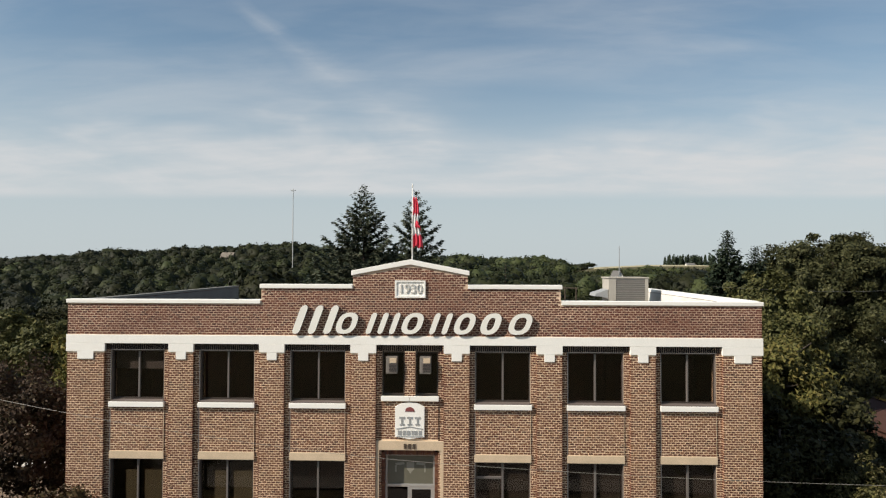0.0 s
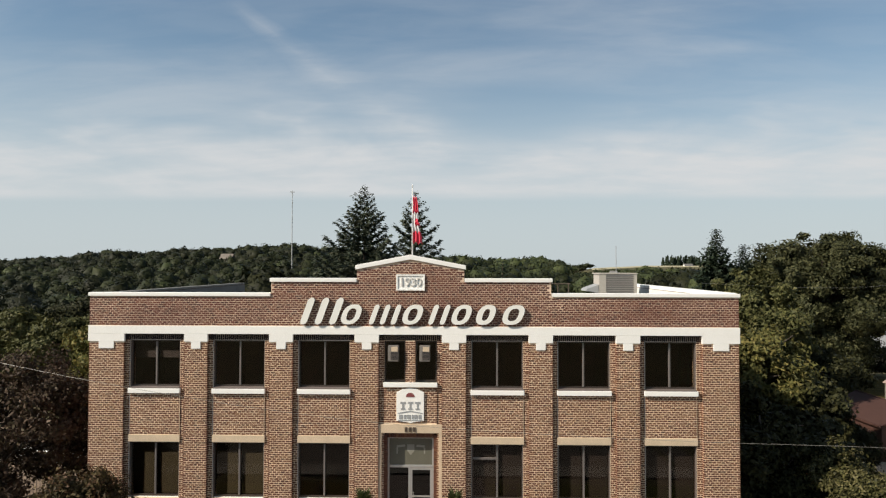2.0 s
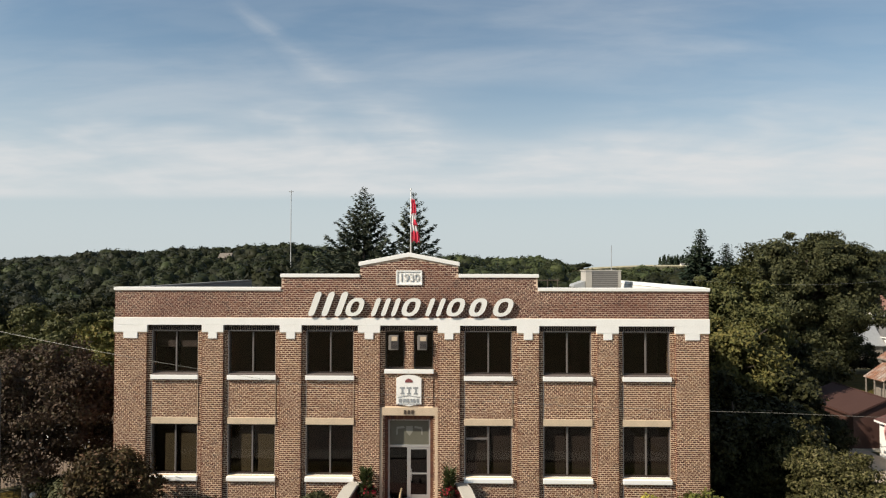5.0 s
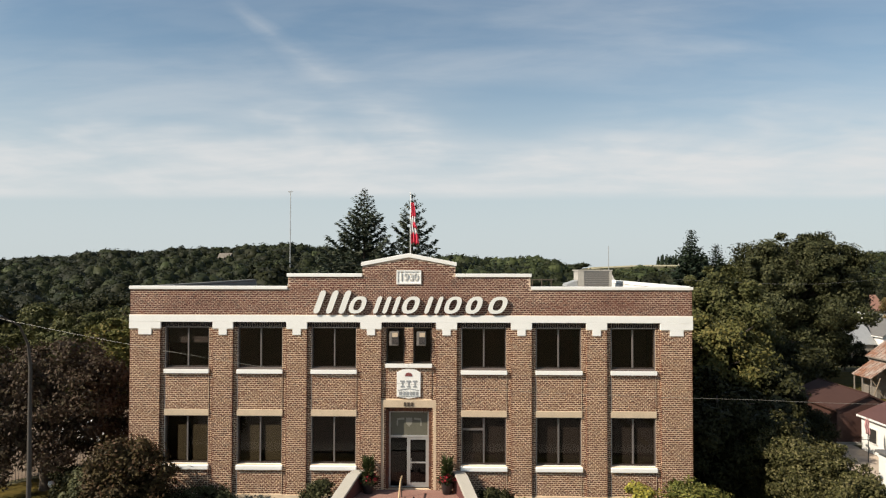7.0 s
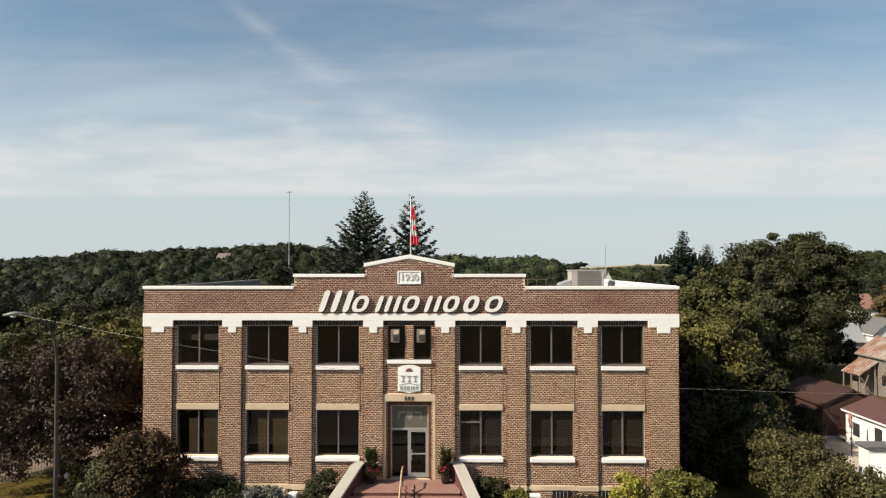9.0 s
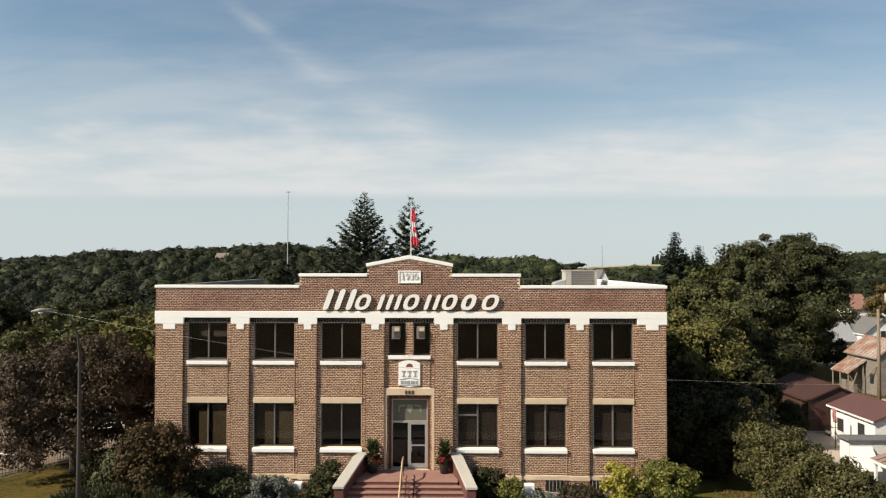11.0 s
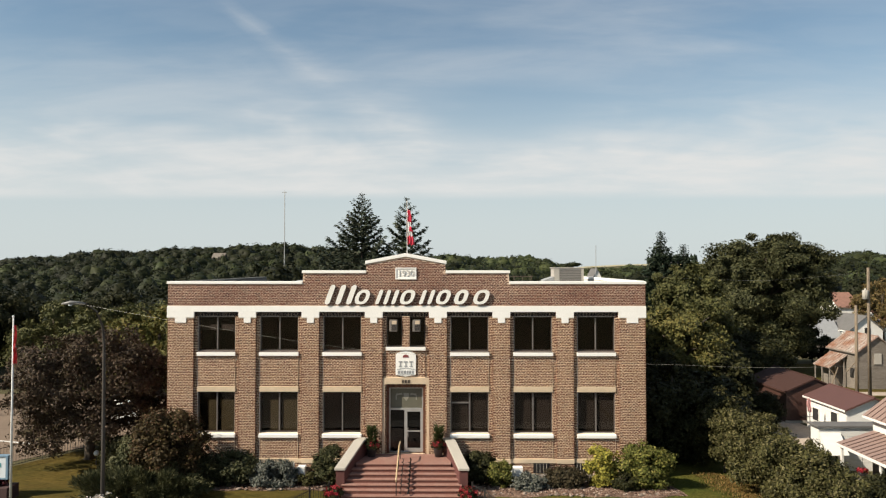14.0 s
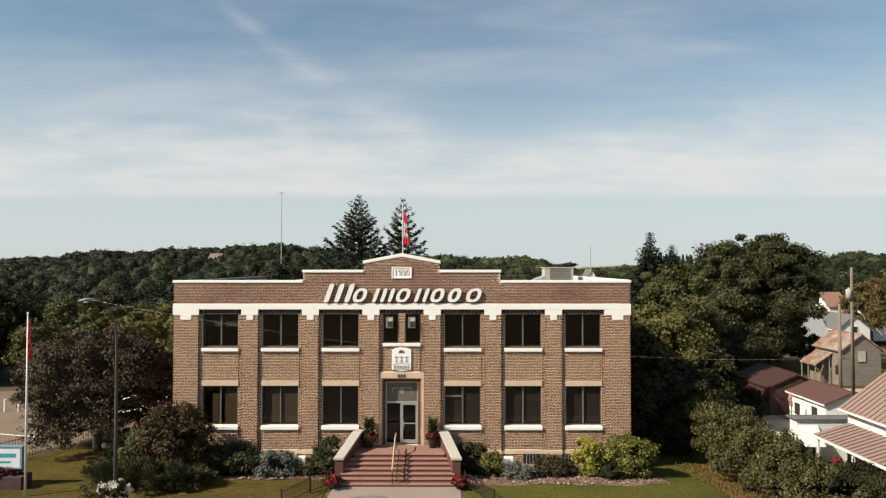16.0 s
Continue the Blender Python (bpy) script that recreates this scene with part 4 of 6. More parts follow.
def spruce(name, x, y, top, base_r, material, label, seed, size=0.34, levels=46, thin=1.0, slope=0.5, rise=0.0):
    """A conifer of whorled boughs; top: height of the tip above datum; rise: how far the boughs reach upwards."""
    global rng
    rng = np.random.default_rng(seed)
    z0 = float(height(x, y))
    h = top - z0
    t = thing(name, label, "tree", (x, y, z0))
    part("trunk", Geo().tube([(x, y, z0 - 0.3), (x, y, z0 + h * 0.5), (x, y, top - 0.2)], [0.28, 0.16, 0.02], 8), M_BARK, t, smooth=True)
    pts, ways, longs = [], [], []
    for k in range(levels):
        f = (k + 0.5) / levels
        z = top - 0.1 - (h - 1.2) * f ** 1.1
        reach = min(base_r, slope * (top - z) ** 0.95) * rng.uniform(0.82, 1.12) + 0.1
        nb = int((6 + 6 * f) * thin)
        a0 = rng.uniform(0, 6.28)
        for j in range(nb):
            a = a0 + 6.283 * j / nb + rng.normal(0, 0.18)
            ln = reach * rng.uniform(0.6, 1.15)
            m = max(4, int(ln / (0.07 if rise else 0.11)))
            s = np.linspace(0.1, 1, m)
            droop = 0.10 + 0.30 * f
            zz = z + ln * ((0.10 + rise * (1.1 - 0.5 * f)) * s - droop * s + 0.30 * s ** 2.4)
            out = np.array([math.cos(a), math.sin(a), 0])
            side = np.array([-math.sin(a), math.cos(a), 0])
            px = np.stack([x + out[0] * ln * s, y + out[1] * ln * s, zz], 1)
            for q in (-1, 1, 0):
                pts.append(px + rng.normal(0, 0.09 if rise else 0.05, px.shape))
                longs.append(np.full((m, 1), min(1.0, 0.3 + 2.6 * f)))
                ways.append(out * rng.uniform(0.6, 1.1, (m, 1)) + side * q * rng.uniform(0.4, 1.1, (m, 1)) + np.array([0, 0, 1.0]) * rng.uniform(-0.55, 0.25, (m, 1)))
    p, w = np.concatenate(pts), np.concatenate(ways)
    lg = np.concatenate(longs)
    v, f = blades(p, w, size * 1.5 * lg, size * 0.34 * (0.5 + 0.5 * lg))
    ob = new("bough", sheet("bough", v, f, material))
    ob.parent, ob.matrix_parent_inverse = t, Matrix.Translation((-x, -y, -z0))
    return t


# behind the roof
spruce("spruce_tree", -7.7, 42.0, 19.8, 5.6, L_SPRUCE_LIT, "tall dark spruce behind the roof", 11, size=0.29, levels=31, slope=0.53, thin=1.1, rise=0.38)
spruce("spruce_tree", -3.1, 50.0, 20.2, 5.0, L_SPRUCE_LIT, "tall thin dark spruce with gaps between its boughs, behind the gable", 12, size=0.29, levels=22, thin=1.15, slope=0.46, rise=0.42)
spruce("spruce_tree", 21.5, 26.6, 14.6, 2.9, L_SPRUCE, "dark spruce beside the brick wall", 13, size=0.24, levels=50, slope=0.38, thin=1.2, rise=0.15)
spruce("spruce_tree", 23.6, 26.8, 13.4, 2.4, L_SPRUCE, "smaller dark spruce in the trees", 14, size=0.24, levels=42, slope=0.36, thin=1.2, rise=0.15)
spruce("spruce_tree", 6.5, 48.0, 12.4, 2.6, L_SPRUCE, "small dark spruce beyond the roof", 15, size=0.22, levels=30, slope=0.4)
# east side
broadleaf("tree", 42.4, 52.0, 17.9, (8.2, 7.6, 8.6), 0.26, 52000, L_SHADE, "large spreading dark green tree behind the sheds", 124, 300, 1.35, 0.5, -0.9)
broadleaf("tree", 18.9, 13.4, 9.0, (2.8, 2.8, 4.2), 0.19, 15000, L_MIXED, "green tree turning yellow by the side wall", 22, 150, 0.85, 0.25, -0.8)
broadleaf("tree", 22.3, 21.6, 12.3, (2.9, 2.9, 5.2), 0.2, 20000, L_GREEN, "leafy green tree beside the wall", 23, 150, 0.95, 0.3, -0.9)
broadleaf("tree", 46.0, 58.0, 9.4, (5.0, 4.6, 4.9), 0.26, 9000, L_DARK, "dark leafy tree behind the barn", 20, 110, 1.2, 0.3, -0.95)
# added bush: covers the outbuilding wall where tree shade would darken it
broadleaf("shrub", 53.6, 62.0, 4.6, (2.9, 2.4, 2.3), 0.22, 5000, L_DARK, "dark leafy bush added before the outbuilding in place of tree shade", 125, 60, 0.7, 0.12, -0.95)
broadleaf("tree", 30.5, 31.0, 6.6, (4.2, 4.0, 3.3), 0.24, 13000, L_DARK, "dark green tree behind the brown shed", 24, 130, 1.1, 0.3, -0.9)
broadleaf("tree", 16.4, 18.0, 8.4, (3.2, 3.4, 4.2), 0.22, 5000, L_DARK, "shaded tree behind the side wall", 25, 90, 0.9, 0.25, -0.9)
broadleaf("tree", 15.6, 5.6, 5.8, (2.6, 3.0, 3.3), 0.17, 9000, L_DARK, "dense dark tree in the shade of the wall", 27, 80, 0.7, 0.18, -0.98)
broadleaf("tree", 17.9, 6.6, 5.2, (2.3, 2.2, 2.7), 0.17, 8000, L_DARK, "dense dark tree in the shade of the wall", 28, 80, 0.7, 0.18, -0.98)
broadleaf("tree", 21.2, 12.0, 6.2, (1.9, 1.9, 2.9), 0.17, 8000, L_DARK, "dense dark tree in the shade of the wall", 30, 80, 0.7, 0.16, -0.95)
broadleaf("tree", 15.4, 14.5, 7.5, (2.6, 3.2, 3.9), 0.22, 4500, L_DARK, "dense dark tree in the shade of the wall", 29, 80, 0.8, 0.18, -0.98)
# shrubs added to fill the wall's shaded corner, deep shade in their leaf colour
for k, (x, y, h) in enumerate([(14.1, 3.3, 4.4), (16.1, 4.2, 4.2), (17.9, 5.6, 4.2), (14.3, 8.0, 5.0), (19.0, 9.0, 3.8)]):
    broadleaf("shade_fill_shrub", x, y, h, (1.7, 1.5, 2.1), 0.13, 6500, L_DARK, "tall dense shrub added beside the wall, leaves dark for its deep shade", 80 + k, 80, 0.5, 0.08, -0.98, group="lilacs beside the wall")
broadleaf("round_shrub", 25.5, 15.3, 2.7, (1.2, 1.2, 1.4), 0.12, 5000, L_DARK, "dark round shrub before the brown shed", 26, 70, 0.4, 0.06, -0.95)
for k, (x, y, h, r, m) in enumerate([(80, 88, 12, 5, L_AUTUMN), (89, 96, 13, 5.5, L_AUTUMN), (106, 118, 13, 5.5, L_OLIVE), (96, 112, 13, 6, L_AUTUMN), (68, 128, 13, 6, L_OLIVE),
                                     (77, 132, 13, 6, L_MIXED), (58, 126, 13, 6, L_GREEN), (52, 92, 12, 5, L_GREEN), (98, 100, 12, 5, L_OLIVE)]):
    broadleaf("tree", x, y, h, (r, r, h * 0.42), 0.36, 3600, m, "tree turning brown among the houses", 40 + k, 80, 1.2, 0.25, -0.8)
# hedge along the boundary
for k in range(7):
    f = k / 6
    broadleaf("hedge_shrub", 17.6 + 1.2 * f, 2.7 - 11.9 * f, 4.1 - 1.8 * f + 0.3 * math.sin(3.14 * f) + 0.15 * math.sin(k * 2.1), (1.7, 1.45, 1.7), 0.095, 9000, L_GREYGREEN,
              "tall unclipped grey-green boundary shrub", 60 + k, 80, 0.42, 0.06, -0.95, group="boundary hedge")
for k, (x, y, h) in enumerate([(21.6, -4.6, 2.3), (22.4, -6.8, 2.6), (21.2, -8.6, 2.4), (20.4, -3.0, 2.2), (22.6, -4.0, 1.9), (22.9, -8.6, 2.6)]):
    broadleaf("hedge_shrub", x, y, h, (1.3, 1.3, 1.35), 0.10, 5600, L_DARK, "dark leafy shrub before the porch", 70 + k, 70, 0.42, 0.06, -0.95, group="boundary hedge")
# dry grass at the foot of the hedge
rng = np.random.default_rng(77)
gq = np.stack([rng.uniform(15.2, 18.2, 9000), rng.uniform(-8.5, 1.8, 9000)], 1)
gq = gq[rng.random(9000) < np.clip((gq[:, 0] - 15.0 - 0.05 * (1.6 - gq[:, 1]) + rng.normal(0, 0.35, 9000)) / 1.6, 0, 1)]
gw = np.stack([rng.normal(0, 0.35, len(gq)), rng.normal(0, 0.35, len(gq)), np.ones(len(gq))], 1)
gv, gf = blades(np.column_stack([gq, height(gq[:, 0], gq[:, 1]) + 0.03]), gw, 0.13, 0.016)
tagged(new("dry_grass", sheet("dry_grass", gv, gf, leaf_mat("straw_grass", [(0.19, 0.125, 0.045), (0.24, 0.16, 0.06), (0.11, 0.075, 0.026), (0.085, 0.085, 0.022)]))),
       "tufts of dry yellow grass under the hedge", "grass", kind="stuff")
# west side
broadleaf("plum_tree", -18.5, 3.8, 7.6, (4.6, 4.0, 3.6), 0.115, 34000, L_PLUM, "dark purple-leaved tree on the lawn", 31, 230, 0.8, 0.28, -0.85)
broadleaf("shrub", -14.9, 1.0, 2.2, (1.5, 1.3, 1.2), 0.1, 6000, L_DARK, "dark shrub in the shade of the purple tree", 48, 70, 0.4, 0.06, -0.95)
broadleaf("tree", -15.2, 14.0, 8.2, (3.4, 3.4, 3.8), 0.2, 8000, L_MIXED, "green tree beside the brick wall", 32, 90, 0.8, 0.2, -0.8)
broadleaf("tree", -24.0, 26.0, 8.6, (4.6, 4.4, 4.2), 0.25, 9000, L_OLIVE, "green tree beyond the side street", 33, 90, 1.0, 0.25, -0.8)
for k, (x, y) in enumerate([(-38.5, 35.0), (-46.0, 37.0), (-53.0, 36.0), (-29.0, 38.5), (-37.0, 43.0)]):
    broadleaf("tree", x, y, 9.0 + k % 3, (4.4, 4.2, 4.4), 0.27, 6000, (L_GREEN, L_DARK, L_OLIVE)[k % 3], "green tree on the bank beyond the side street", 90 + k, 80, 1.1, 0.25, -0.95)
broadleaf("tree", -31.0, 32.0, 8.6, (4.6, 4.4, 4.2), 0.25, 9000, L_GREEN, "green tree beyond the side street", 34, 90, 1.0, 0.25, -0.8)
broadleaf("large_shrub", -11.6, -1.9, 3.9, (1.75, 1.4, 1.95), 0.1, 13000, L_BRONZE, "tall bronze-leaved shrub at the corner", 35, 110, 0.5, 0.09, -0.9)
broadleaf("shrub", -13.4, -1.3, 2.5, (1.25, 1.1, 1.3), 0.1, 7000, L_JUNIPER, "dark green shrub beside the bronze-leaved one", 49, 70, 0.4, 0.06, -0.95)
broadleaf("juniper_shrub", -12.2, -3.5, 1.15, (3.1, 1.3, 0.7), 0.085, 16000, L_JUNIPER, "low spreading dark juniper", 36, 90, 0.35, 0.05, -0.2)
broadleaf("shrub", -10.2, -1.4, 1.6, (1.1, 0.9, 0.85), 0.09, 7000, L_DARK, "dark clipped shrub under the window", 37, 80, 0.35, 0.05, -0.9)
broadleaf("shrub", -8.5, -1.0, 1.75, (1.15, 0.9, 0.9), 0.085, 6500, L_JUNIPER, "rounded dark green shrub by the wall", 38, 70, 0.32, 0.05, -0.95)
broadleaf("blue_spruce_shrub", -6.55, -1.2, 1.3, (1.15, 0.95, 0.7), 0.085, 6500, L_BLUE, "low silver-blue spruce on the mulch", 39, 90, 0.28, 0.05, -0.9)
broadleaf("shrub", -4.9, -1.2, 0.8, (0.45, 0.4, 0.42), 0.07, 1600, L_GREYGREEN, "small round green shrub", 50, 30, 0.18, 0.03, -0.95)
broadleaf("shrub", -3.75, -0.95, 2.05, (0.85, 0.75, 1.05), 0.085, 5500, L_SHADE, "upright dark green shrub beside the steps", 51, 70, 0.3, 0.05, -0.95)
broadleaf("shrub", 3.75, -0.85, 1.8, (0.75, 0.7, 0.95), 0.085, 4500, L_DARK, "dark green shrub beside the steps", 52, 60, 0.3, 0.05, -0.95)
broadleaf("shrub", 4.9, -1.3, 1.35, (0.65, 0.6, 0.7), 0.08, 3600, L_BRIGHT, "leafy green shrub by the wall", 53, 55, 0.25, 0.04, -0.95)
broadleaf("blue_spruce_shrub", 6.2, -1.8, 0.72, (0.9, 0.7, 0.4), 0.075, 4200, L_BLUE, "low silver-blue spruce on the mulch", 54, 130, 0.16, 0.04, -0.9)
broadleaf("shrub", 8.1, -1.1, 0.95, (1.15, 0.7, 0.55), 0.075, 5200, L_BARBERRY, "low dark barberry mound", 55, 240, 0.2, 0.04, -0.95)
broadleaf("shrub", 9.9, -1.1, 1.95, (0.75, 0.65, 1.0), 0.085, 5000, L_YELLOW, "golden yellow shrub by the wall", 56, 70, 0.26, 0.04, -0.95)
broadleaf("shrub", 10.9, -2.0, 0.9, (0.6, 0.5, 0.5), 0.075, 2600, L_DARK, "small dark shrub at the lawn", 57, 40, 0.2, 0.04, -0.95)
broadleaf("shrub", 12.0, -1.15, 2.25, (1.35, 1.1, 1.2), 0.10, 8500, L_BRIGHT, "large bright green shrub at the corner", 58, 100, 0.36, 0.05, -0.95)


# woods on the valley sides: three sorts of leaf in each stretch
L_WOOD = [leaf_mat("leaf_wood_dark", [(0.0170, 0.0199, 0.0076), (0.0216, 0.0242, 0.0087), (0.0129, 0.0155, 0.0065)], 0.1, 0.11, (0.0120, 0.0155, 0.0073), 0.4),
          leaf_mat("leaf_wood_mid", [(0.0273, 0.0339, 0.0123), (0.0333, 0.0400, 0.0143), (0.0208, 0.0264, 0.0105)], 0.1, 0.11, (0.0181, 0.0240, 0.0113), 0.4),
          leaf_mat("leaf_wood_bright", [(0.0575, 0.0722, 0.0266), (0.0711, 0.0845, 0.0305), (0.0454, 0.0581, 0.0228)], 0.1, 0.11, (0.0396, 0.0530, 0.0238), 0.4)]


core_bm = bmesh.new()
bmesh.ops.create_icosphere(core_bm, subdivisions=2, radius=1.0)
CORE_V = np.array([v.co[:] for v in core_bm.verts])
CORE_F = np.array([[v.index for v in f.verts] for f in core_bm.faces])
core_bm.free()


def woods(name, y0, y1, gap, per, size, tall, label, seed, clear=None, u0=-0.72, u1=0.70):
    global rng
    rng = np.random.default_rng(seed)
    pts, y = [], y0
    while y < y1:
        x0, x1 = u0 * (y + 45), u1 * (y + 45)
        n = int((x1 - x0) / gap)
        pts.append(np.stack([np.linspace(x0, x1, n) + rng.normal(0, gap * 0.32, n), y + rng.normal(0, gap * 0.32, n)], 1))
        y += gap * 0.85
    p = np.concatenate(pts)
    if clear is not None:
        p = p[~clear(p[:, 0], p[:, 1])]
    n = len(p)
    hh = tall * rng.uniform(0.6, 1.25, n) * (1 + 0.2 * np.sin(p[:, 0] * 0.045 + 1) * np.sin(p[:, 1] * 0.03))
    slope_u = p[:, 0] / (p[:, 1] + 37)
    hh = hh * np.where((slope_u > 0.15) & (slope_u < 0.43) & (p[:, 1] > 290), 0.5, 1.0)      # low scrub below the fields
    rr = gap * rng.uniform(0.44, 0.66, n)
    d = rng.normal(0, 1, (n, per, 3))
    d /= np.linalg.norm(d, axis=2)[:, :, None]
    d[:, :, 2] = np.abs(d[:, :, 2]) * 1.15 - 0.3
    ph = rng.uniform(0, 6, (n, 1, 3))

    def swell(w):
        return 1 + 0.2 * np.sin(w[..., 0] * 4.5 + ph[..., 0]) * np.sin(w[..., 1] * 4.5 + ph[..., 1]) + 0.1 * np.sin(w[..., 2] * 8 + ph[..., 2]) \
            + 0.12 * np.sin(w[..., 0] * 11 + ph[..., 2]) * np.sin(w[..., 1] * 11 + ph[..., 0]) * np.sin(w[..., 2] * 9 + ph[..., 1])

    base = np.stack([p[:, 0], p[:, 1], height(p[:, 0], p[:, 1]) + hh * 0.58], 1)
    size3 = np.stack([rr, rr, hh * 0.42], 1)[:, None, :]
    q = base[:, None, :] + d * swell(d)[:, :, None] * size3 * rng.uniform(0.84, 1.12, (n, per, 1))
    heart = np.tile(CORE_V[None], (n, 1, 1))
    heart = base[:, None, :] + heart * swell(heart)[:, :, None] * size3 * 0.8
    # more bright leaves towards far centre and right: distant haze put into colour
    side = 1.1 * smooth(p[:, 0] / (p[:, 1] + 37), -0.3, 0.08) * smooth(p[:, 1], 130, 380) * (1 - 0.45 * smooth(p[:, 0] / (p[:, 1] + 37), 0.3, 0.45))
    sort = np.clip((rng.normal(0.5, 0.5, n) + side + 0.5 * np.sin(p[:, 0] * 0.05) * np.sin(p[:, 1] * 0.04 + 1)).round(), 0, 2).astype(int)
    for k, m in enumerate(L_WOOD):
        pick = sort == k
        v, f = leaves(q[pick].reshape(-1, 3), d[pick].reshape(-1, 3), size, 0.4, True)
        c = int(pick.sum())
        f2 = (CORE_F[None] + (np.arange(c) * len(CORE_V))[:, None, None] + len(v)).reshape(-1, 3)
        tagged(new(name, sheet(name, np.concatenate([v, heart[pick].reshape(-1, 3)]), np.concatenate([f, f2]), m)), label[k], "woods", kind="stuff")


def open_near(x, y):
    """Village ground, kept clear of the joined woods."""
    return ((x > -14) & (y < 75) & (x < 80)) | ((x > 20) & (x < 80) & (y < 95)) | ((y < 40) & (x > -45)) | ((x > 40) & (x < 100) & (y < 126))


def far_field(x, y):
    u = x / (y + 37)
    return (u > 0.165 + 0.025 * np.sin(y * 0.021) + 0.01 * np.sin(y * 0.11)) & (u < 0.42) & (y > 440)


def behind_roof(x, y):
    u = x / (y + 37)
    return (u > -0.30) & (u < 0.28) & (y < 215) | far_field(x, y)


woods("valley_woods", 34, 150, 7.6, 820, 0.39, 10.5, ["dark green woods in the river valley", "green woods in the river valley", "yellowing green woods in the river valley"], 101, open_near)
woods("hillside_woods", 150, 420, 9.6, 280, 0.62, 11.5, ["dark green woods on the hillside", "green woods on the hillside", "yellowing green woods on the hillside, paler where haze is painted in"], 102, behind_roof)
woods("far_woods", 420, 960, 13.5, 56, 1.4, 12.5, ["dark green woods along the far ridge", "green woods along the far ridge", "yellowing woods along the far ridge, paler where haze is painted in"], 103, far_field)

# conifer windbreak and a farmhouse on the plateau
rng = np.random.default_rng(105)
wp, ww = [], []
for k in range(30):
    wx, wy = 216 + 1.7 * k + rng.normal(0, 0.4), 700 + rng.normal(0, 2.5)
    wh, wz = rng.uniform(8.5, 11.5), float(height(wx, wy))
    f = rng.uniform(0, 1, 260) ** 0.7
    a = rng.uniform(0, 6.283, 260)
    r = (0.3 + 1.8 * f) * rng.uniform(0.6, 1.1, 260)
    wp.append(np.stack([wx + r * np.cos(a), wy + r * np.sin(a), wz + wh * (1 - f) + 0.2], 1))
    ww.append(np.stack([np.cos(a), np.sin(a), np.full(260, 0.2)], 1))
tagged(new("windbreak_trees", sheet("windbreak_trees", *leaves(np.concatenate(wp), np.concatenate(ww), 0.75, 0.5), L_SPRUCE)),
       "dark row of windbreak spruces on the far plateau", "woods", kind="stuff")

# chips of bark on the planting beds
rng = np.random.default_rng(78)
cq = np.concatenate([np.stack([rng.uniform(3.5, 13.4, 3600), rng.uniform(-3.1, -0.3, 3600)], 1), np.stack([rng.uniform(-12.2, -3.5, 2400), rng.uniform(-2.15, -0.3, 2400)], 1)])
cw = np.tile(np.array([[0.0, 0.0, 1.0]]), (len(cq), 1))
cv, cf = leaves(np.column_stack([cq, height(cq[:, 0], cq[:, 1]) + 0.085]), cw, 0.055, 0.35)
tagged(new("bark_chips", sheet("bark_chips", cv, cf, mat("bark_chip", (0.3, 0.2, 0.15), 0.9, vary=0.2, scale=3, fine=20, bump=0, island=0.4, spec=0.1,
       palette=[(0.27, 0.18, 0.14), (0.16, 0.095, 0.07), (0.42, 0.33, 0.27), (0.11, 0.065, 0.05)]))), "loose chips of pinkish bark on the beds", "bark chips", kind="stuff")

# ---- sign shapes on the frieze ----
M_FACE = mat("sign_face", (0.8, 0.78, 0.72), 0.55, vary=0.05, scale=2, bump=0)
M_SIDE = mat("sign_return", (0.035, 0.03, 0.028), 0.6, vary=0.1, bump=0)
sign = thing("facade_sign", "row of slanted white shapes with dark sides on the frieze", "sign", (0, -0.1, 9.4))
SLANT = 0.36


def slanted_bar(x, z0, z1, w):
    """Outline of a leaning bar with rounded ends; x: its foot."""
    pts, r = [], w / 2
    for zc, a0 in ((z0 + r, math.pi), (z1 - r, 0.0)):
        for k in range(7):
            a = a0 + math.pi * k / 6
            pts.append((r * math.cos(a), zc + r * math.sin(a)))
    return [(x + px + (pz - z0) * SLANT, pz) for px, pz in pts]


def sign_shape(outlines):
    bm_face, bm_side = Geo(), Geo()
    for o in outlines:
        bm_face.prism(o, -0.125, -0.11)
        bm_side.prism(o, -0.11, -0.01)
    f = part("sign_bar", bm_face, M_FACE, sign)
    part("bar_return", bm_side, M_SIDE, f)


def ring(x, z0, z1, w, stroke):
    """A leaning oval ring, as front and return meshes."""
    n = 24
    out, inn = [], []
    cx, cz = x + w / 2, (z0 + z1) / 2
    for k in range(n):
        a = 2 * math.pi * k / n
        for lst, rx, rz in ((out, w / 2, (z1 - z0) / 2), (inn, w / 2 - stroke, (z1 - z0) / 2 - stroke * 0.72)):
            px, pz = rx * math.copysign(abs(math.cos(a)) ** 0.8, math.cos(a)), rz * math.copysign(abs(math.sin(a)) ** 0.8, math.sin(a))
            lst.append((cx + px + (pz + (z1 - z0) / 2) * SLANT - 0.1, cz + pz))
    parts_made = []
    for name, y0, y1, m, par in (("sign_ring", -0.125, -0.11, M_FACE, sign), ("ring_return", -0.11, -0.01, M_SIDE, None)):
        g = Geo()
        for k in range(n):
            j = (k + 1) % n
            (a, b), (c, d) = (out[k], out[j]), (inn[k], inn[j])
            for y in (y0, y1):
                g.face((a[0], y, a[1]), (b[0], y, b[1]), (d[0], y, d[1]), (c[0], y, c[1]))
            for p, q in ((a, b), (c, d)):
                g.face((p[0], y0, p[1]), (q[0], y0, q[1]), (q[0], y1, q[1]), (p[0], y1, p[1]))
        parts_made.append(part(name, g, m, par if par else parts_made[0]))


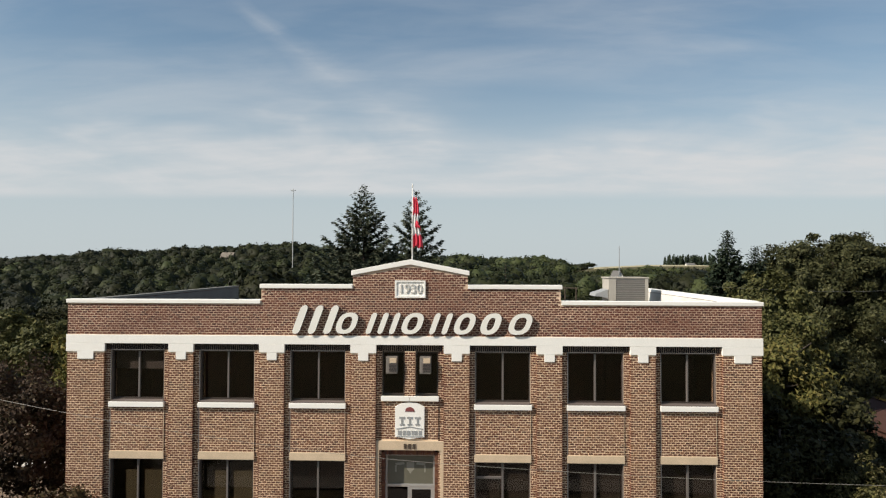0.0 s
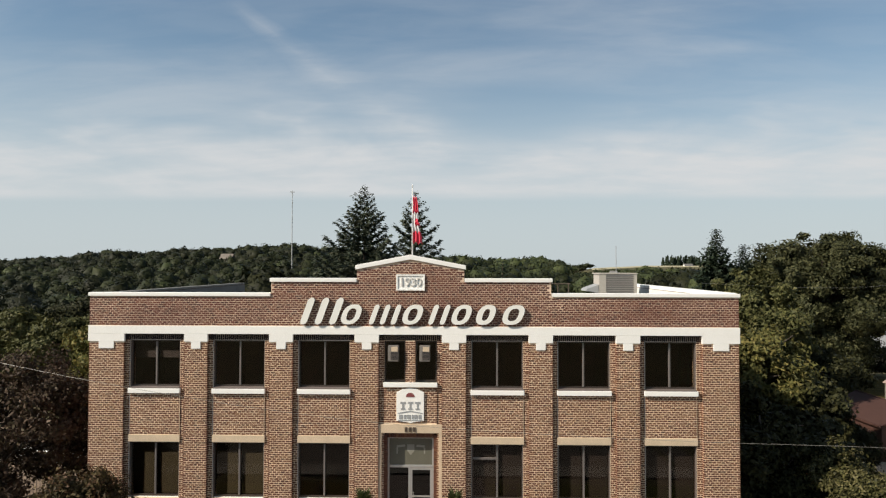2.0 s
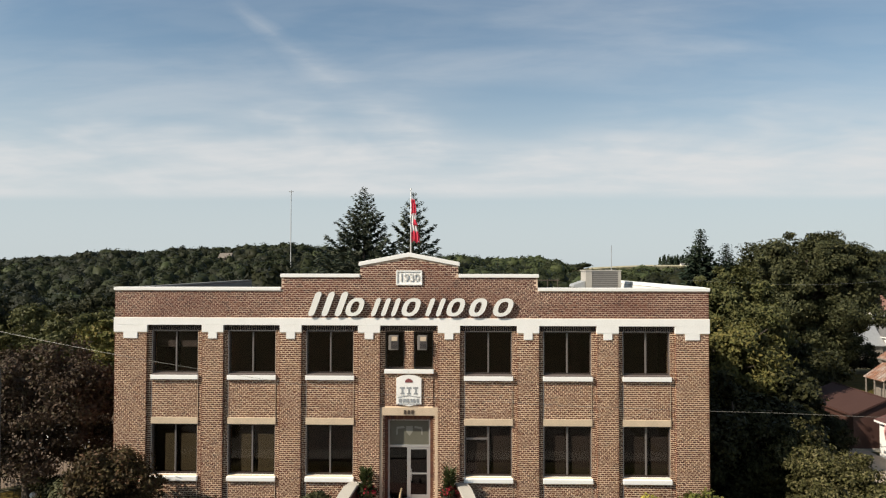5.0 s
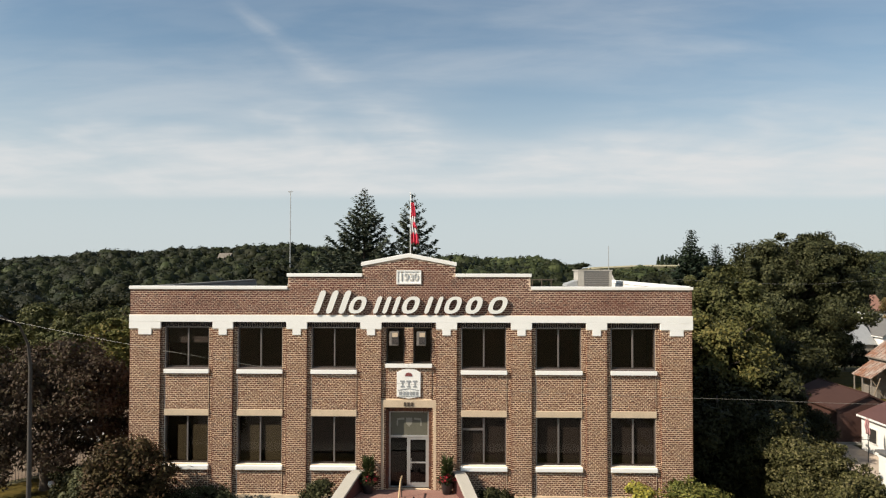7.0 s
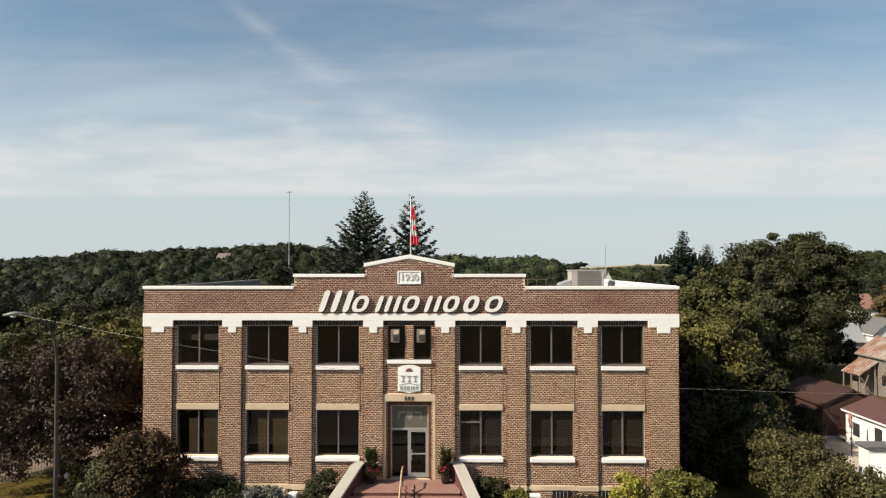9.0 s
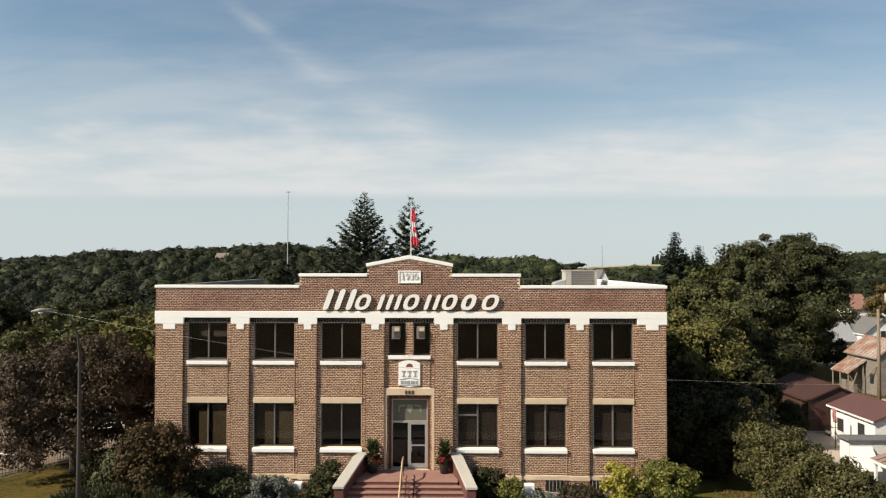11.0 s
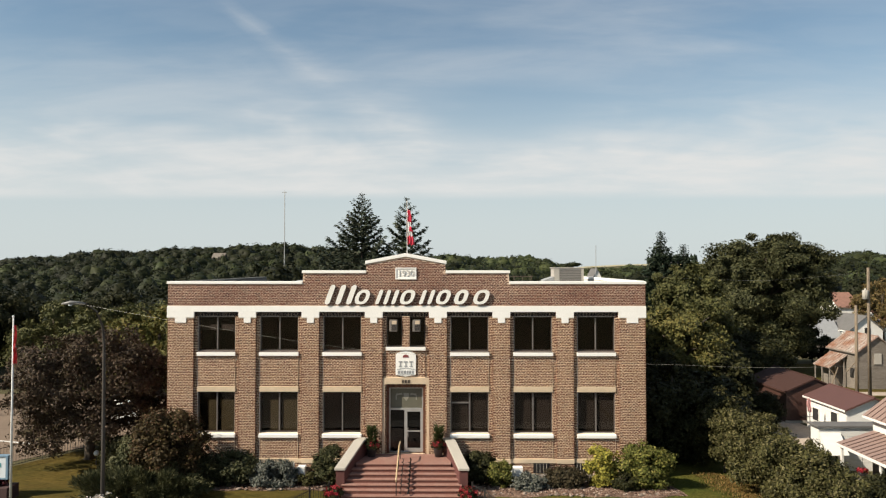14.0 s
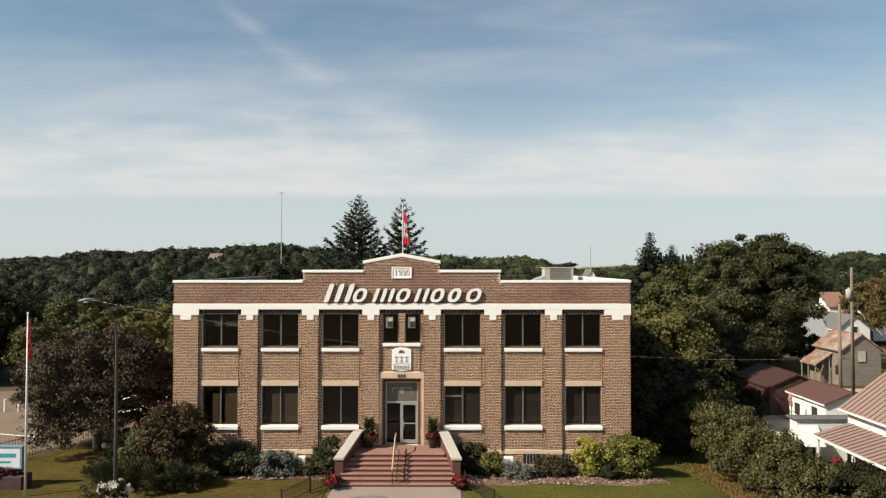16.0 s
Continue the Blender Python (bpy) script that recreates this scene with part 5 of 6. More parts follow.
for x in (-4.28, -3.72, -3.16):
    sign_shape([slanted_bar(x + 0.14, 9.43, 10.46, 0.27)])
ring(-2.66, 9.44, 10.2, 0.72, 0.2)
for x in (-1.62, -1.2, -0.78):
    sign_shape([slanted_bar(x + 0.1, 9.44, 10.2, 0.2)])
ring(-0.3, 9.44, 10.2, 0.72, 0.2)
for x in (0.66, 1.1):
    sign_shape([slanted_bar(x + 0.1, 9.44, 10.2, 0.2)])
ring(1.58, 9.44, 10.2, 0.7, 0.2)
ring(2.52, 9.44, 10.2, 0.68, 0.22)
ring(3.52, 9.44, 10.2, 0.78, 0.2)

# ---- flags ----
M_FLAGRED = mat("flag_red", (0.66, 0.04, 0.075), 0.8, vary=0.12, scale=4, bump=0)
M_FLAGWHITE = mat("flag_white", (0.78, 0.76, 0.74), 0.8, vary=0.08, scale=4, bump=0)
M_POLE = mat("white_pole", (0.72, 0.71, 0.68), 0.4, vary=0.08, bump=0)


def limp_cloth(x, y, z, fall, wide, u0, u1, seed, thick=0.012):
    """A length of a hanging, pleated flag from share u0 to u1 of its fall."""
    rd = random.Random(seed)
    ph = rd.uniform(0, 6)
    nu, nv = 10, 14
    rows = []
    for i in range(nu + 1):
        u = u0 + (u1 - u0) * i / nu
        w = wide * (0.45 + 0.75 * u - 0.25 * u * u)
        rows.append([(x + w * v / nv * (0.85 + 0.1 * math.sin(3 * u + ph)) + 0.03 * math.sin(9 * u), y + 0.035 * math.sin(v * 1.1 + ph + 2 * u) * (0.5 + u),
                      z - fall * u - 0.16 * wide * v / nv + 0.05 * math.sin(v * 0.9 + ph)) for v in range(nv + 1)])
    g = Geo()
    for i in range(nu):
        for v in range(nv):
            g.face(rows[i][v], rows[i + 1][v], rows[i + 1][v + 1], rows[i][v + 1])
    me = g.mesh("cloth")
    fix(me, 0.0005)
    return me


def flagpole(name, x, y, z0, z1, fall, wide, label, seed, r=0.045, white=(0.34, 0.76), red=None):
    t = thing(name, label, "flagpole", (x, y, z0))
    part("pole", Geo().tube([(x, y, z0 - 0.2), (x, y, z0 + (z1 - z0) * 0.5), (x, y, z1)], [r, r * 0.85, r * 0.55], 10), M_POLE, t, smooth=True)
    part("finial", Geo().lathe(x, y, [(z1 - 0.01, 0.02), (z1 + 0.03, r * 0.9), (z1 + 0.08, r * 0.9), (z1 + 0.12, 0.015)], 10), M_POLE, t, smooth=True)
    f = thing("flag", "red and white flag hanging limp on its pole", "flag", (x, y, z1 - 0.35))
    for u0, u1, m in ((0, white[0], red or M_FLAGRED), (white[0], white[1], M_FLAGWHITE), (white[1], 1.0, red or M_FLAGRED)):
        c = part("flag_cloth", limp_cloth(x + r * 0.5, y, z1 - 0.35, fall, wide, u0, u1, seed), m, f, smooth=True)
        s = c.modifiers.new("thickness", "SOLIDIFY")
        s.thickness = 0.008
    leaf_me = limp_cloth(x + wide * 0.3, y - 0.03, z1 - 0.35 - fall * 0.5, fall * 0.13, wide * 0.45, 0, 1, seed + 1)
    c = part("leaf_emblem", leaf_me, red or M_FLAGRED, f, smooth=True)
    c.modifiers.new("thickness", "SOLIDIFY").thickness = 0.008


flagpole("roof_flagpole", 0.05, 0.22, 12.05, 14.75, 1.8, 0.42, "white flagpole on the gable of the parapet", 5, 0.028)
flagpole("lawn_flagpole", -17.45, -5.0, float(height(-17.45, -5)), 9.1, 1.7, 0.22, "tall white flagpole on the lawn", 8, 0.055, (0.52, 0.6), mat("faded_red_cloth", (0.5, 0.03, 0.035), 0.85, vary=0.2, scale=4, bump=0))

# ---- roof fittings ----
M_GRILL = mat("grey_grille", (0.19, 0.175, 0.155), 0.7, metal=0.0, vary=0.15, scale=3)
unit = thing("rooftop_unit", "grey rooftop air-conditioning unit on the flat roof", "air conditioner", (10.4, 11.2, 9.95))
part("casing", Geo().box(9.4, 11.35, 10.6, 12.4, 10.05, 11.3), mat("beige_casing", (0.40, 0.37, 0.33), 0.6, vary=0.15, scale=1.5), unit, bevel=0.03)
part("curb", Geo().box(9.5, 11.25, 10.7, 12.3, 9.6, 10.05), M_DARKMETAL, unit)
part("end_panel", Geo().box(9.36, 9.72, 10.56, 10.6, 10.06, 11.28), M_COPING, unit, "pale end panel")
part("corner_post", Geo().box(11.2, 11.36, 10.56, 10.6, 10.06, 11.28), M_COPING, unit)
part("top_cover", Geo().box(9.34, 11.41, 10.54, 12.46, 11.28, 11.34), M_COPING, unit, bevel=0.01)
part("intake_hood", Geo().prism([(9.36, 10.72), (8.72, 10.5), (8.66, 10.36), (9.0, 10.34), (9.36, 10.24)], 10.7, 12.2), M_METAL, unit, "flared intake hood", bevel=0.01)
for k in range(9):
    part("louvre", Geo().box(9.75, 11.2, 10.57, 10.6, 10.2 + k * 0.115, 10.2 + k * 0.115 + 0.07), M_GRILL, unit)
# coolers set in the upper sashes of the two narrow windows
M_COOLER = mat("aged_cream_enamel", (0.20, 0.175, 0.155), 0.55, vary=0.25, scale=4, fine=30)
for p, q in ((BAYS[3][0], -0.19), (0.19, BAYS[3][1])):
    a, b = p + 0.2 * (q - p), p + 0.69 * (q - p)
    z0, z1 = 8.02, 8.62
    cooler = thing("window_air_conditioner", "cream window air conditioner in the upper sash", "air conditioner", ((a + b) / 2, GLASS_Y, z0))
    part("cabinet", Geo().box(a, b, GLASS_Y - 0.36, GLASS_Y - 0.006, z0, z1), M_COOLER, cooler, bevel=0.015)
    part("grille_backing", Geo().box(a + 0.11, b - 0.025, GLASS_Y - 0.364, GLASS_Y - 0.3605, z0 + 0.05, z1 - 0.24), M_DARKMETAL, cooler)
    for k in range(6):
        part("grille_slat", Geo().box(a + 0.11, b - 0.025, GLASS_Y - 0.374, GLASS_Y - 0.3645, z0 + 0.07 + 0.05 * k, z0 + 0.085 + 0.05 * k), M_LINING, cooler)
    part("head_panel", Geo().box(a + 0.13, b - 0.03, GLASS_Y - 0.374, GLASS_Y - 0.3605, z1 - 0.22, z1 - 0.04), M_STONE, cooler, bevel=0.006)
hatch = thing("roof_hatch", "low grey roof hatch", "roof hatch", (-7.4, 13.0, 9.95))
part("hatch_box", Geo().box(-8.4, -6.4, 12.4, 13.6, 9.5, 10.35), M_GRILL, hatch, bevel=0.02)
part("hatch_lid", Geo().box(-8.5, -6.3, 12.3, 13.7, 10.35, 10.43), M_METAL, hatch, bevel=0.02)
pipes = thing("roof_pipe_rack", "rusty pipe rack on the roof", "pipe rack", (7.0, 13.0, 9.95))
for x in (6.3, 6.9, 7.5, 8.1):
    part("pipe_post", Geo().tube([(x, 13, 9.6), (x, 13, 10.75)], [0.03, 0.03], 8), M_BARK, pipes)
part("pipe_rail", Geo().tube([(6.2, 13, 10.7), (8.2, 13, 10.7)], [0.03, 0.03], 8), M_BARK, pipes)

# ---- at the foot of the wall ----
for x, w, h in ((-6.0, 0.5, 0.6), (-5.35, 0.4, 0.5)):
    ac = thing("wall_vent_box", "white metal vent box at the foot of the wall", "vent box", (x, -0.3, 0.5))
    part("box", Geo().box(x - w / 2, x + w / 2, -0.42, -0.055, 0.62, 0.62 + h), M_WHITE, ac, bevel=0.02)
    part("stand", Geo().box(x - w / 2 + 0.05, x + w / 2 - 0.05, -0.4, -0.06, 0.2, 0.62), M_FOOTING, ac)
vent = thing("wall_vent_box", "white metal vent box at the foot of the wall", "vent box", (5.75, -0.3, 0.5))
part("box", Geo().box(5.45, 6.05, -0.45, -0.055, 0.55, 1.1), M_WHITE, vent, bevel=0.02)
part("stand", Geo().box(5.5, 6.0, -0.42, -0.06, 0.2, 0.55), M_FOOTING, vent)
for x in (7.06, 9.15):
    bw = part("basement_window", Geo().box(x - 0.42, x + 0.42, 0.03, 0.06, 0.68, 1.2), M_DARKMETAL, office, "dark basement window with white bars")
    for k in range(4):
        part("bar", Geo().tube([(x - 0.25 + 0.17 * k, -0.03, 0.66), (x - 0.25 + 0.17 * k, -0.03, 1.2)], [0.010, 0.010], 6), M_COPING, bw)

# planters by the door and at the foot of the steps
M_POT = mat("dark_pot", (0.035, 0.03, 0.03), 0.5, vary=0.15, bump=0.1)
L_TROPIC = leaf_mat("leaf_tropical", [(0.055, 0.075, 0.025), (0.08, 0.095, 0.032), (0.035, 0.05, 0.018)])


def planter(x, y, z, rpot, hpot, tall, flowers, fr, seed, label, petals=None):
    global rng
    rng = np.random.default_rng(seed)
    t = thing("flower_pot", label, "flower pot", (x, y, z), "flower pots")
    part("pot", Geo().lathe(x, y, [(z, rpot * 0.7), (z + hpot * 0.9, rpot), (z + hpot, rpot * 1.08), (z + hpot, rpot * 0.9), (z + hpot - 0.06, rpot * 0.88)], 18), M_POT, t, smooth=True)
    mound = lambda n, rad, zz, hz: clumped((x, y, zz), (rad, rad, hz), max(4, n // 30), 30, rad * 0.35, 0.4, -0.3)
    if tall:
        n = 220
        a = rng.uniform(0, 6.283, n)
        up = rng.uniform(0.0, 1.0, n)
        p = np.stack([x + 0.05 * np.cos(a), y + 0.05 * np.sin(a), z + hpot + tall * 0.75 * up], 1)
        w = np.stack([np.cos(a), np.sin(a), 0.35 + 0.9 * up], 1)
        ob = new("foliage", sheet("foliage", *blades(p, w, 0.36, 0.05), L_TROPIC))
        ob.parent, ob.matrix_parent_inverse = t, Matrix.Translation((-x, -y, -z))
    p, w = mound(flowers, fr, z + hpot + 0.05, fr * 0.6)
    ob = new("greenery", sheet("greenery", *leaves(p, w, 0.06), L_DARK))
    ob.parent, ob.matrix_parent_inverse = t, Matrix.Translation((-x, -y, -z))
    p, w = mound(flowers, fr * 1.05, z + hpot + 0.1, fr * 0.6)
    ob = new("blossom", sheet("blossom", *leaves(p, w, 0.04), petals or L_RED))
    ob.parent, ob.matrix_parent_inverse = t, Matrix.Translation((-x, -y, -z))


for s in (-1, 1):
    planter(s * 1.72, -0.4, LAND, 0.27, 0.5, 1.15, 120, 0.36, 70 + s, "dark pot of tall green plants and red flowers by the door")
    planter(s * 3.12, -3.75, float(height(0, -3.75)) + 0.05, 0.28, 0.25, 0, 420, 0.42, 75 + s, "pot of bright red flowers at the foot of the steps")

# low iron fences beside the path
def iron_fence(pts, tall, gap, label, seed=0, post_gap=2.2):
    t = thing("iron_fence", label, "fence", (pts[0][0], pts[0][1], float(height(*pts[0]))))
    for (ax, ay), (bx, by) in zip(pts, pts[1:]):
        ln = math.hypot(bx - ax, by - ay)
        za, zb = float(height(ax, ay)), float(height(bx, by))
        at = lambda f, dz: (ax + (bx - ax) * f, ay + (by - ay) * f, za + (zb - za) * f + dz)
        for dz in (0.14, tall - 0.1):
            part("rail", Geo().tube([at(0, dz), at(1, dz)], [0.018, 0.018], 6), M_DARKMETAL, t)
        n = int(ln / post_gap)
        for k in range(n + 1):
            part("post", Geo().tube([at(k / max(n, 1), -0.1), at(k / max(n, 1), tall + 0.06)], [0.04, 0.04], 6), M_DARKMETAL, t)
        m = int(ln / gap)
        a0 = at(0, 0)
        me = Geo().tube([(0, 0, 0.08), (0, 0, tall - 0.02), (0, 0, tall + 0.03)], [0.011, 0.011, 0.002], 5).mesh("picket")
        me.materials.append(M_DARKMETAL)
        for k in range(m):
            o = new("picket", me)
            o.parent = t
            p = at((k + 0.5) / m, 0)
            o.location = tuple(Vector(p) - t.location)
    return t


iron_fence([(-3.35, -3.6), (-4.1, -4.4), (-5.0, -6.4)], 0.8, 0.13, "low black iron fence beside the path", post_gap=1.2)
iron_fence([(3.35, -3.6), (3.9, -4.4), (4.6, -6.4)], 0.8, 0.13, "low black iron fence beside the path", post_gap=1.2)
iron_fence([(-26.2, -7.0), (-22.9, 0.6), (-20.9, 4.2), (-18.2, 8.6), (-15.2, 11.0)], 1.3, 0.16, "black iron picket fence along the side street")

# board sign on the lawn
board = thing("board_sign", "pale board sign with teal bars over a dark planter", "sign", (-19.3, -3.7, 0.5))
M_BOARD = mat("sign_white", (0.62, 0.66, 0.68), 0.5, vary=0.05, bump=0)
M_BLUE = mat("sign_blue", (0.16, 0.25, 0.33), 0.5, vary=0.08, bump=0)
M_TEAL = mat("sign_teal", (0.03, 0.28, 0.30), 0.5, vary=0.05, bump=0)
part("panel", Geo().box(-21.0, -18.5, -3.72, -3.5, 1.5, 2.5), M_BOARD, board, bevel=0.02)
part("panel_rim", Geo().box(-18.5, -18.4, -3.76, -3.46, 1.45, 2.55).box(-21.0, -18.5, -3.76, -3.46, 2.5, 2.55).box(-21.0, -18.5, -3.76, -3.46, 1.45, 1.5), M_BLUE, board)
for x0, x1, z0, z1 in ((-20.7, -19.75, 2.02, 2.2), (-19.7, -18.75, 2.02, 2.2), (-20.3, -19.0, 1.74, 1.83)):
    part("bar", Geo().box(x0, x1, -3.735, -3.72, z0, z1), M_TEAL, board)
part("planter_box", Geo().box(-21.4, -18.2, -4.1, -3.2, 0.3, 1.15), mat("dark_red_brick", (0.06, 0.03, 0.028), 0.9, vary=0.3, scale=3, fine=20), board, bevel=0.02)
rng = np.random.default_rng(90)
p, w = clumped((-19.8, -3.65, 1.25), (1.5, 0.42, 0.28), 60, 40, 0.16, 0.2, -0.2)
ob = new("planting", sheet("planting", *leaves(p, w, 0.06), leaf_mat("petal_maroon", [(0.10, 0.02, 0.03), (0.05, 0.05, 0.025), (0.14, 0.025, 0.04)])))
ob.parent, ob.matrix_parent_inverse = board, Matrix.Translation((19.3, 3.7, -0.5))

# ---- street lamp with basket and wire ----
M_LAMPGREY = mat("weathered_lamp_pole", (0.055, 0.046, 0.038), 0.7, vary=0.2, scale=2)
M_LAMPHEAD = mat("dull_lamp_head", (0.2, 0.195, 0.185), 0.6, metal=0.3, vary=0.15, scale=3)
LX, LY = -11.08, -9.4
lz = float(height(LX, LY))
lamp = thing("street_lamp", "tall weathered street lamp with an arm over the street", "street lamp", (LX, LY, lz))
part("pole", Geo().tube([(LX, LY, lz - 0.2), (LX, LY, 5.0), (LX, LY - 0.02, 8.4), (LX - 0.02, LY - 0.12, 9.1), (LX - 0.05, LY - 0.5, 9.7), (LX - 0.08, LY - 1.3, 10.05)],
     [0.095, 0.07, 0.055, 0.042, 0.03, 0.022], 12), M_LAMPGREY, lamp, smooth=True)
head = Geo()
head.tube([(LX - 0.08, LY - 1.25, 10.04), (LX - 0.2, LY - 1.5, 10.09), (LX - 0.45, LY - 1.62, 10.1), (LX - 0.75, LY - 1.66, 10.06)], [0.03, 0.06, 0.075, 0.03], 12)
part("lamp_head", head, M_LAMPHEAD, lamp, "pale cobra-head luminaire", smooth=True)
part("lens", Geo().lathe(LX - 0.45, LY - 1.62, [(9.98, 0.03), (10.0, 0.07), (10.03, 0.08)], 12), M_BOARD, lamp, smooth=True)
basket = thing("hanging_basket", "hanging basket of white flowers on the lamp pole", "flower basket", (LX + 0.25, LY - 0.35, 1.9))
rng = np.random.default_rng(91)
part("bowl", Geo().lathe(LX + 0.1, LY - 0.35, [(1.75, 0.05), (1.85, 0.25), (2.05, 0.36), (2.1, 0.36)], 14), M_POT, basket, smooth=True)
part("bracket", Geo().tube([(LX, LY, 2.75), (LX + 0.06, LY - 0.2, 2.8), (LX + 0.1, LY - 0.35, 2.7), (LX + 0.1, LY - 0.35, 2.1)], [0.015] * 4, 6), M_DARKMETAL, basket)
for nm, m, k, sz in (("greenery", L_DARK, 1.0, 0.06), ("blossom", L_WHITE, 1.08, 0.034)):
    p, w = clumped((LX + 0.1, LY - 0.35, 2.2), (0.6 * k, 0.6 * k, 0.5 * k), 60, 50, 0.14, 0.5, -0.9)
    ob = new(nm, sheet(nm, *leaves(p, w, sz), m))
    ob.parent, ob.matrix_parent_inverse = basket, Matrix.Translation((-LX - 0.25, -LY + 0.35, -1.9))


def wire(pts, r, label, name="overhead_wire"):
    """A cable eased through a few points."""
    out = []
    P = [Vector(pts[0])] + [Vector(p) for p in pts] + [Vector(pts[-1])]
    for k in range(1, len(P) - 2):
        for j in range(8):
            t = j / 8
            a, b, c, d = P[k - 1], P[k], P[k + 1], P[k + 2]
            out.append(0.5 * ((2 * b) + (c - a) * t + (2 * a - 5 * b + 4 * c - d) * t * t + (3 * b - a - 3 * c + d) * t ** 3))
    out.append(P[-1])
    return single(name, Geo().tube(out, [r] * len(out), 5), M_WIRE, label, "cable")


M_WIRE = mat("aluminium_wire", (0.24, 0.22, 0.19), 0.5, vary=0.1, bump=0)
wire([(LX - 0.1, LY - 1.9, 10.1), (-5.9, -12.5, 9.35), (-0.8, -12.5, 8.6), (4.0, -12.5, 8.27), (9.15, -12.5, 8.11), (16, -12.5, 8.05), (32, -12.5, 8.9)], 0.0036,
     "thin grey overhead wire crossing before the office")
far_pole = thing("utility_pole", "brown wooden utility pole by the street", "utility pole", (32, -12.5, -0.5))
part("pole", Geo().tube([(32, -12.5, -0.8), (32, -12.5, 9.4)], [0.15, 0.1], 10), M_BARK, far_pole, smooth=True)

# ---- houses and sheds ----
M_SIDING = mat("white_siding", (0.72, 0.70, 0.66), 0.7, vary=0.08, scale=1.5, fine=20, stretch=(1, 1, 6))
M_PINKROOF = mat("pink_metal_roof", (0.26, 0.175, 0.145), 0.55, metal=0.1, vary=0.12, scale=0.8, fine=14, second=(0.31, 0.22, 0.185))
M_SEAM = mat("dark_roof_seam", (0.10, 0.06, 0.05), 0.6, vary=0.15, bump=0)
M_REDROOF = mat("maroon_metal_roof", (0.108, 0.05, 0.042), 0.6, metal=0.1, vary=0.12, scale=0.8, fine=14)
M_BROWNMETAL = mat("brown_metal_cladding", (0.072, 0.034, 0.026), 0.6, metal=0.1, vary=0.12, scale=0.8, fine=14)
M_BROWNROOF = mat("brown_metal_roof", (0.056, 0.029, 0.024), 0.8, metal=0.0, spec=0.15, vary=0.12, scale=0.8, fine=14)
M_GREYROOF = mat("grey_shingles", (0.13, 0.125, 0.12), 0.9, vary=0.2, scale=1.5, fine=20)
M_RUST = mat("rusty_tin", (0.36, 0.31, 0.27), 0.75, metal=0.1, vary=0.5, scale=0.9, fine=8, second=(0.22, 0.085, 0.04))
M_OLDWOOD = mat("weathered_boards", (0.21, 0.18, 0.15), 0.95, vary=0.35, scale=1.2, fine=12, stretch=(1, 1, 4))
M_DARKGAP = mat("dark_opening", (0.02, 0.018, 0.016), 0.9, vary=0.1, bump=0)
M_ORANGE = mat("faded_red_shingles", (0.25, 0.13, 0.095), 0.9, vary=0.25, scale=1.0, fine=12)


def slab(a, b, c, d, thick):
    """A flat slab on four corners, thickened downwards."""
    g = Geo()
    lo = [(p[0], p[1], p[2] - thick) for p in (a, b, c, d)]
    g.face(a, b, c, d)
    g.face(*reversed(lo))
    q = (a, b, c, d)
    for k in range(4):
        j = (k + 1) % 4
        g.face(q[k], lo[k], lo[j], q[j])
    return g


def ribs(t, x0, z0, x1, z1, y0, y1, gap, material, r=0.028, seam_m=None):
    """Standing seams running up a roof slope."""
    me = Geo().tube([(x0, 0, z0 + 0.015), (x1, 0, z1 + 0.015)], [r, r], 4).mesh("seam")
    me.materials.append(seam_m or material)
    for k in range(int((y1 - y0) / gap) + 1):
        o = new("seam", me)
        o.parent = t
        o.location = Vector((0, y0 + k * gap, 0)) - t.location


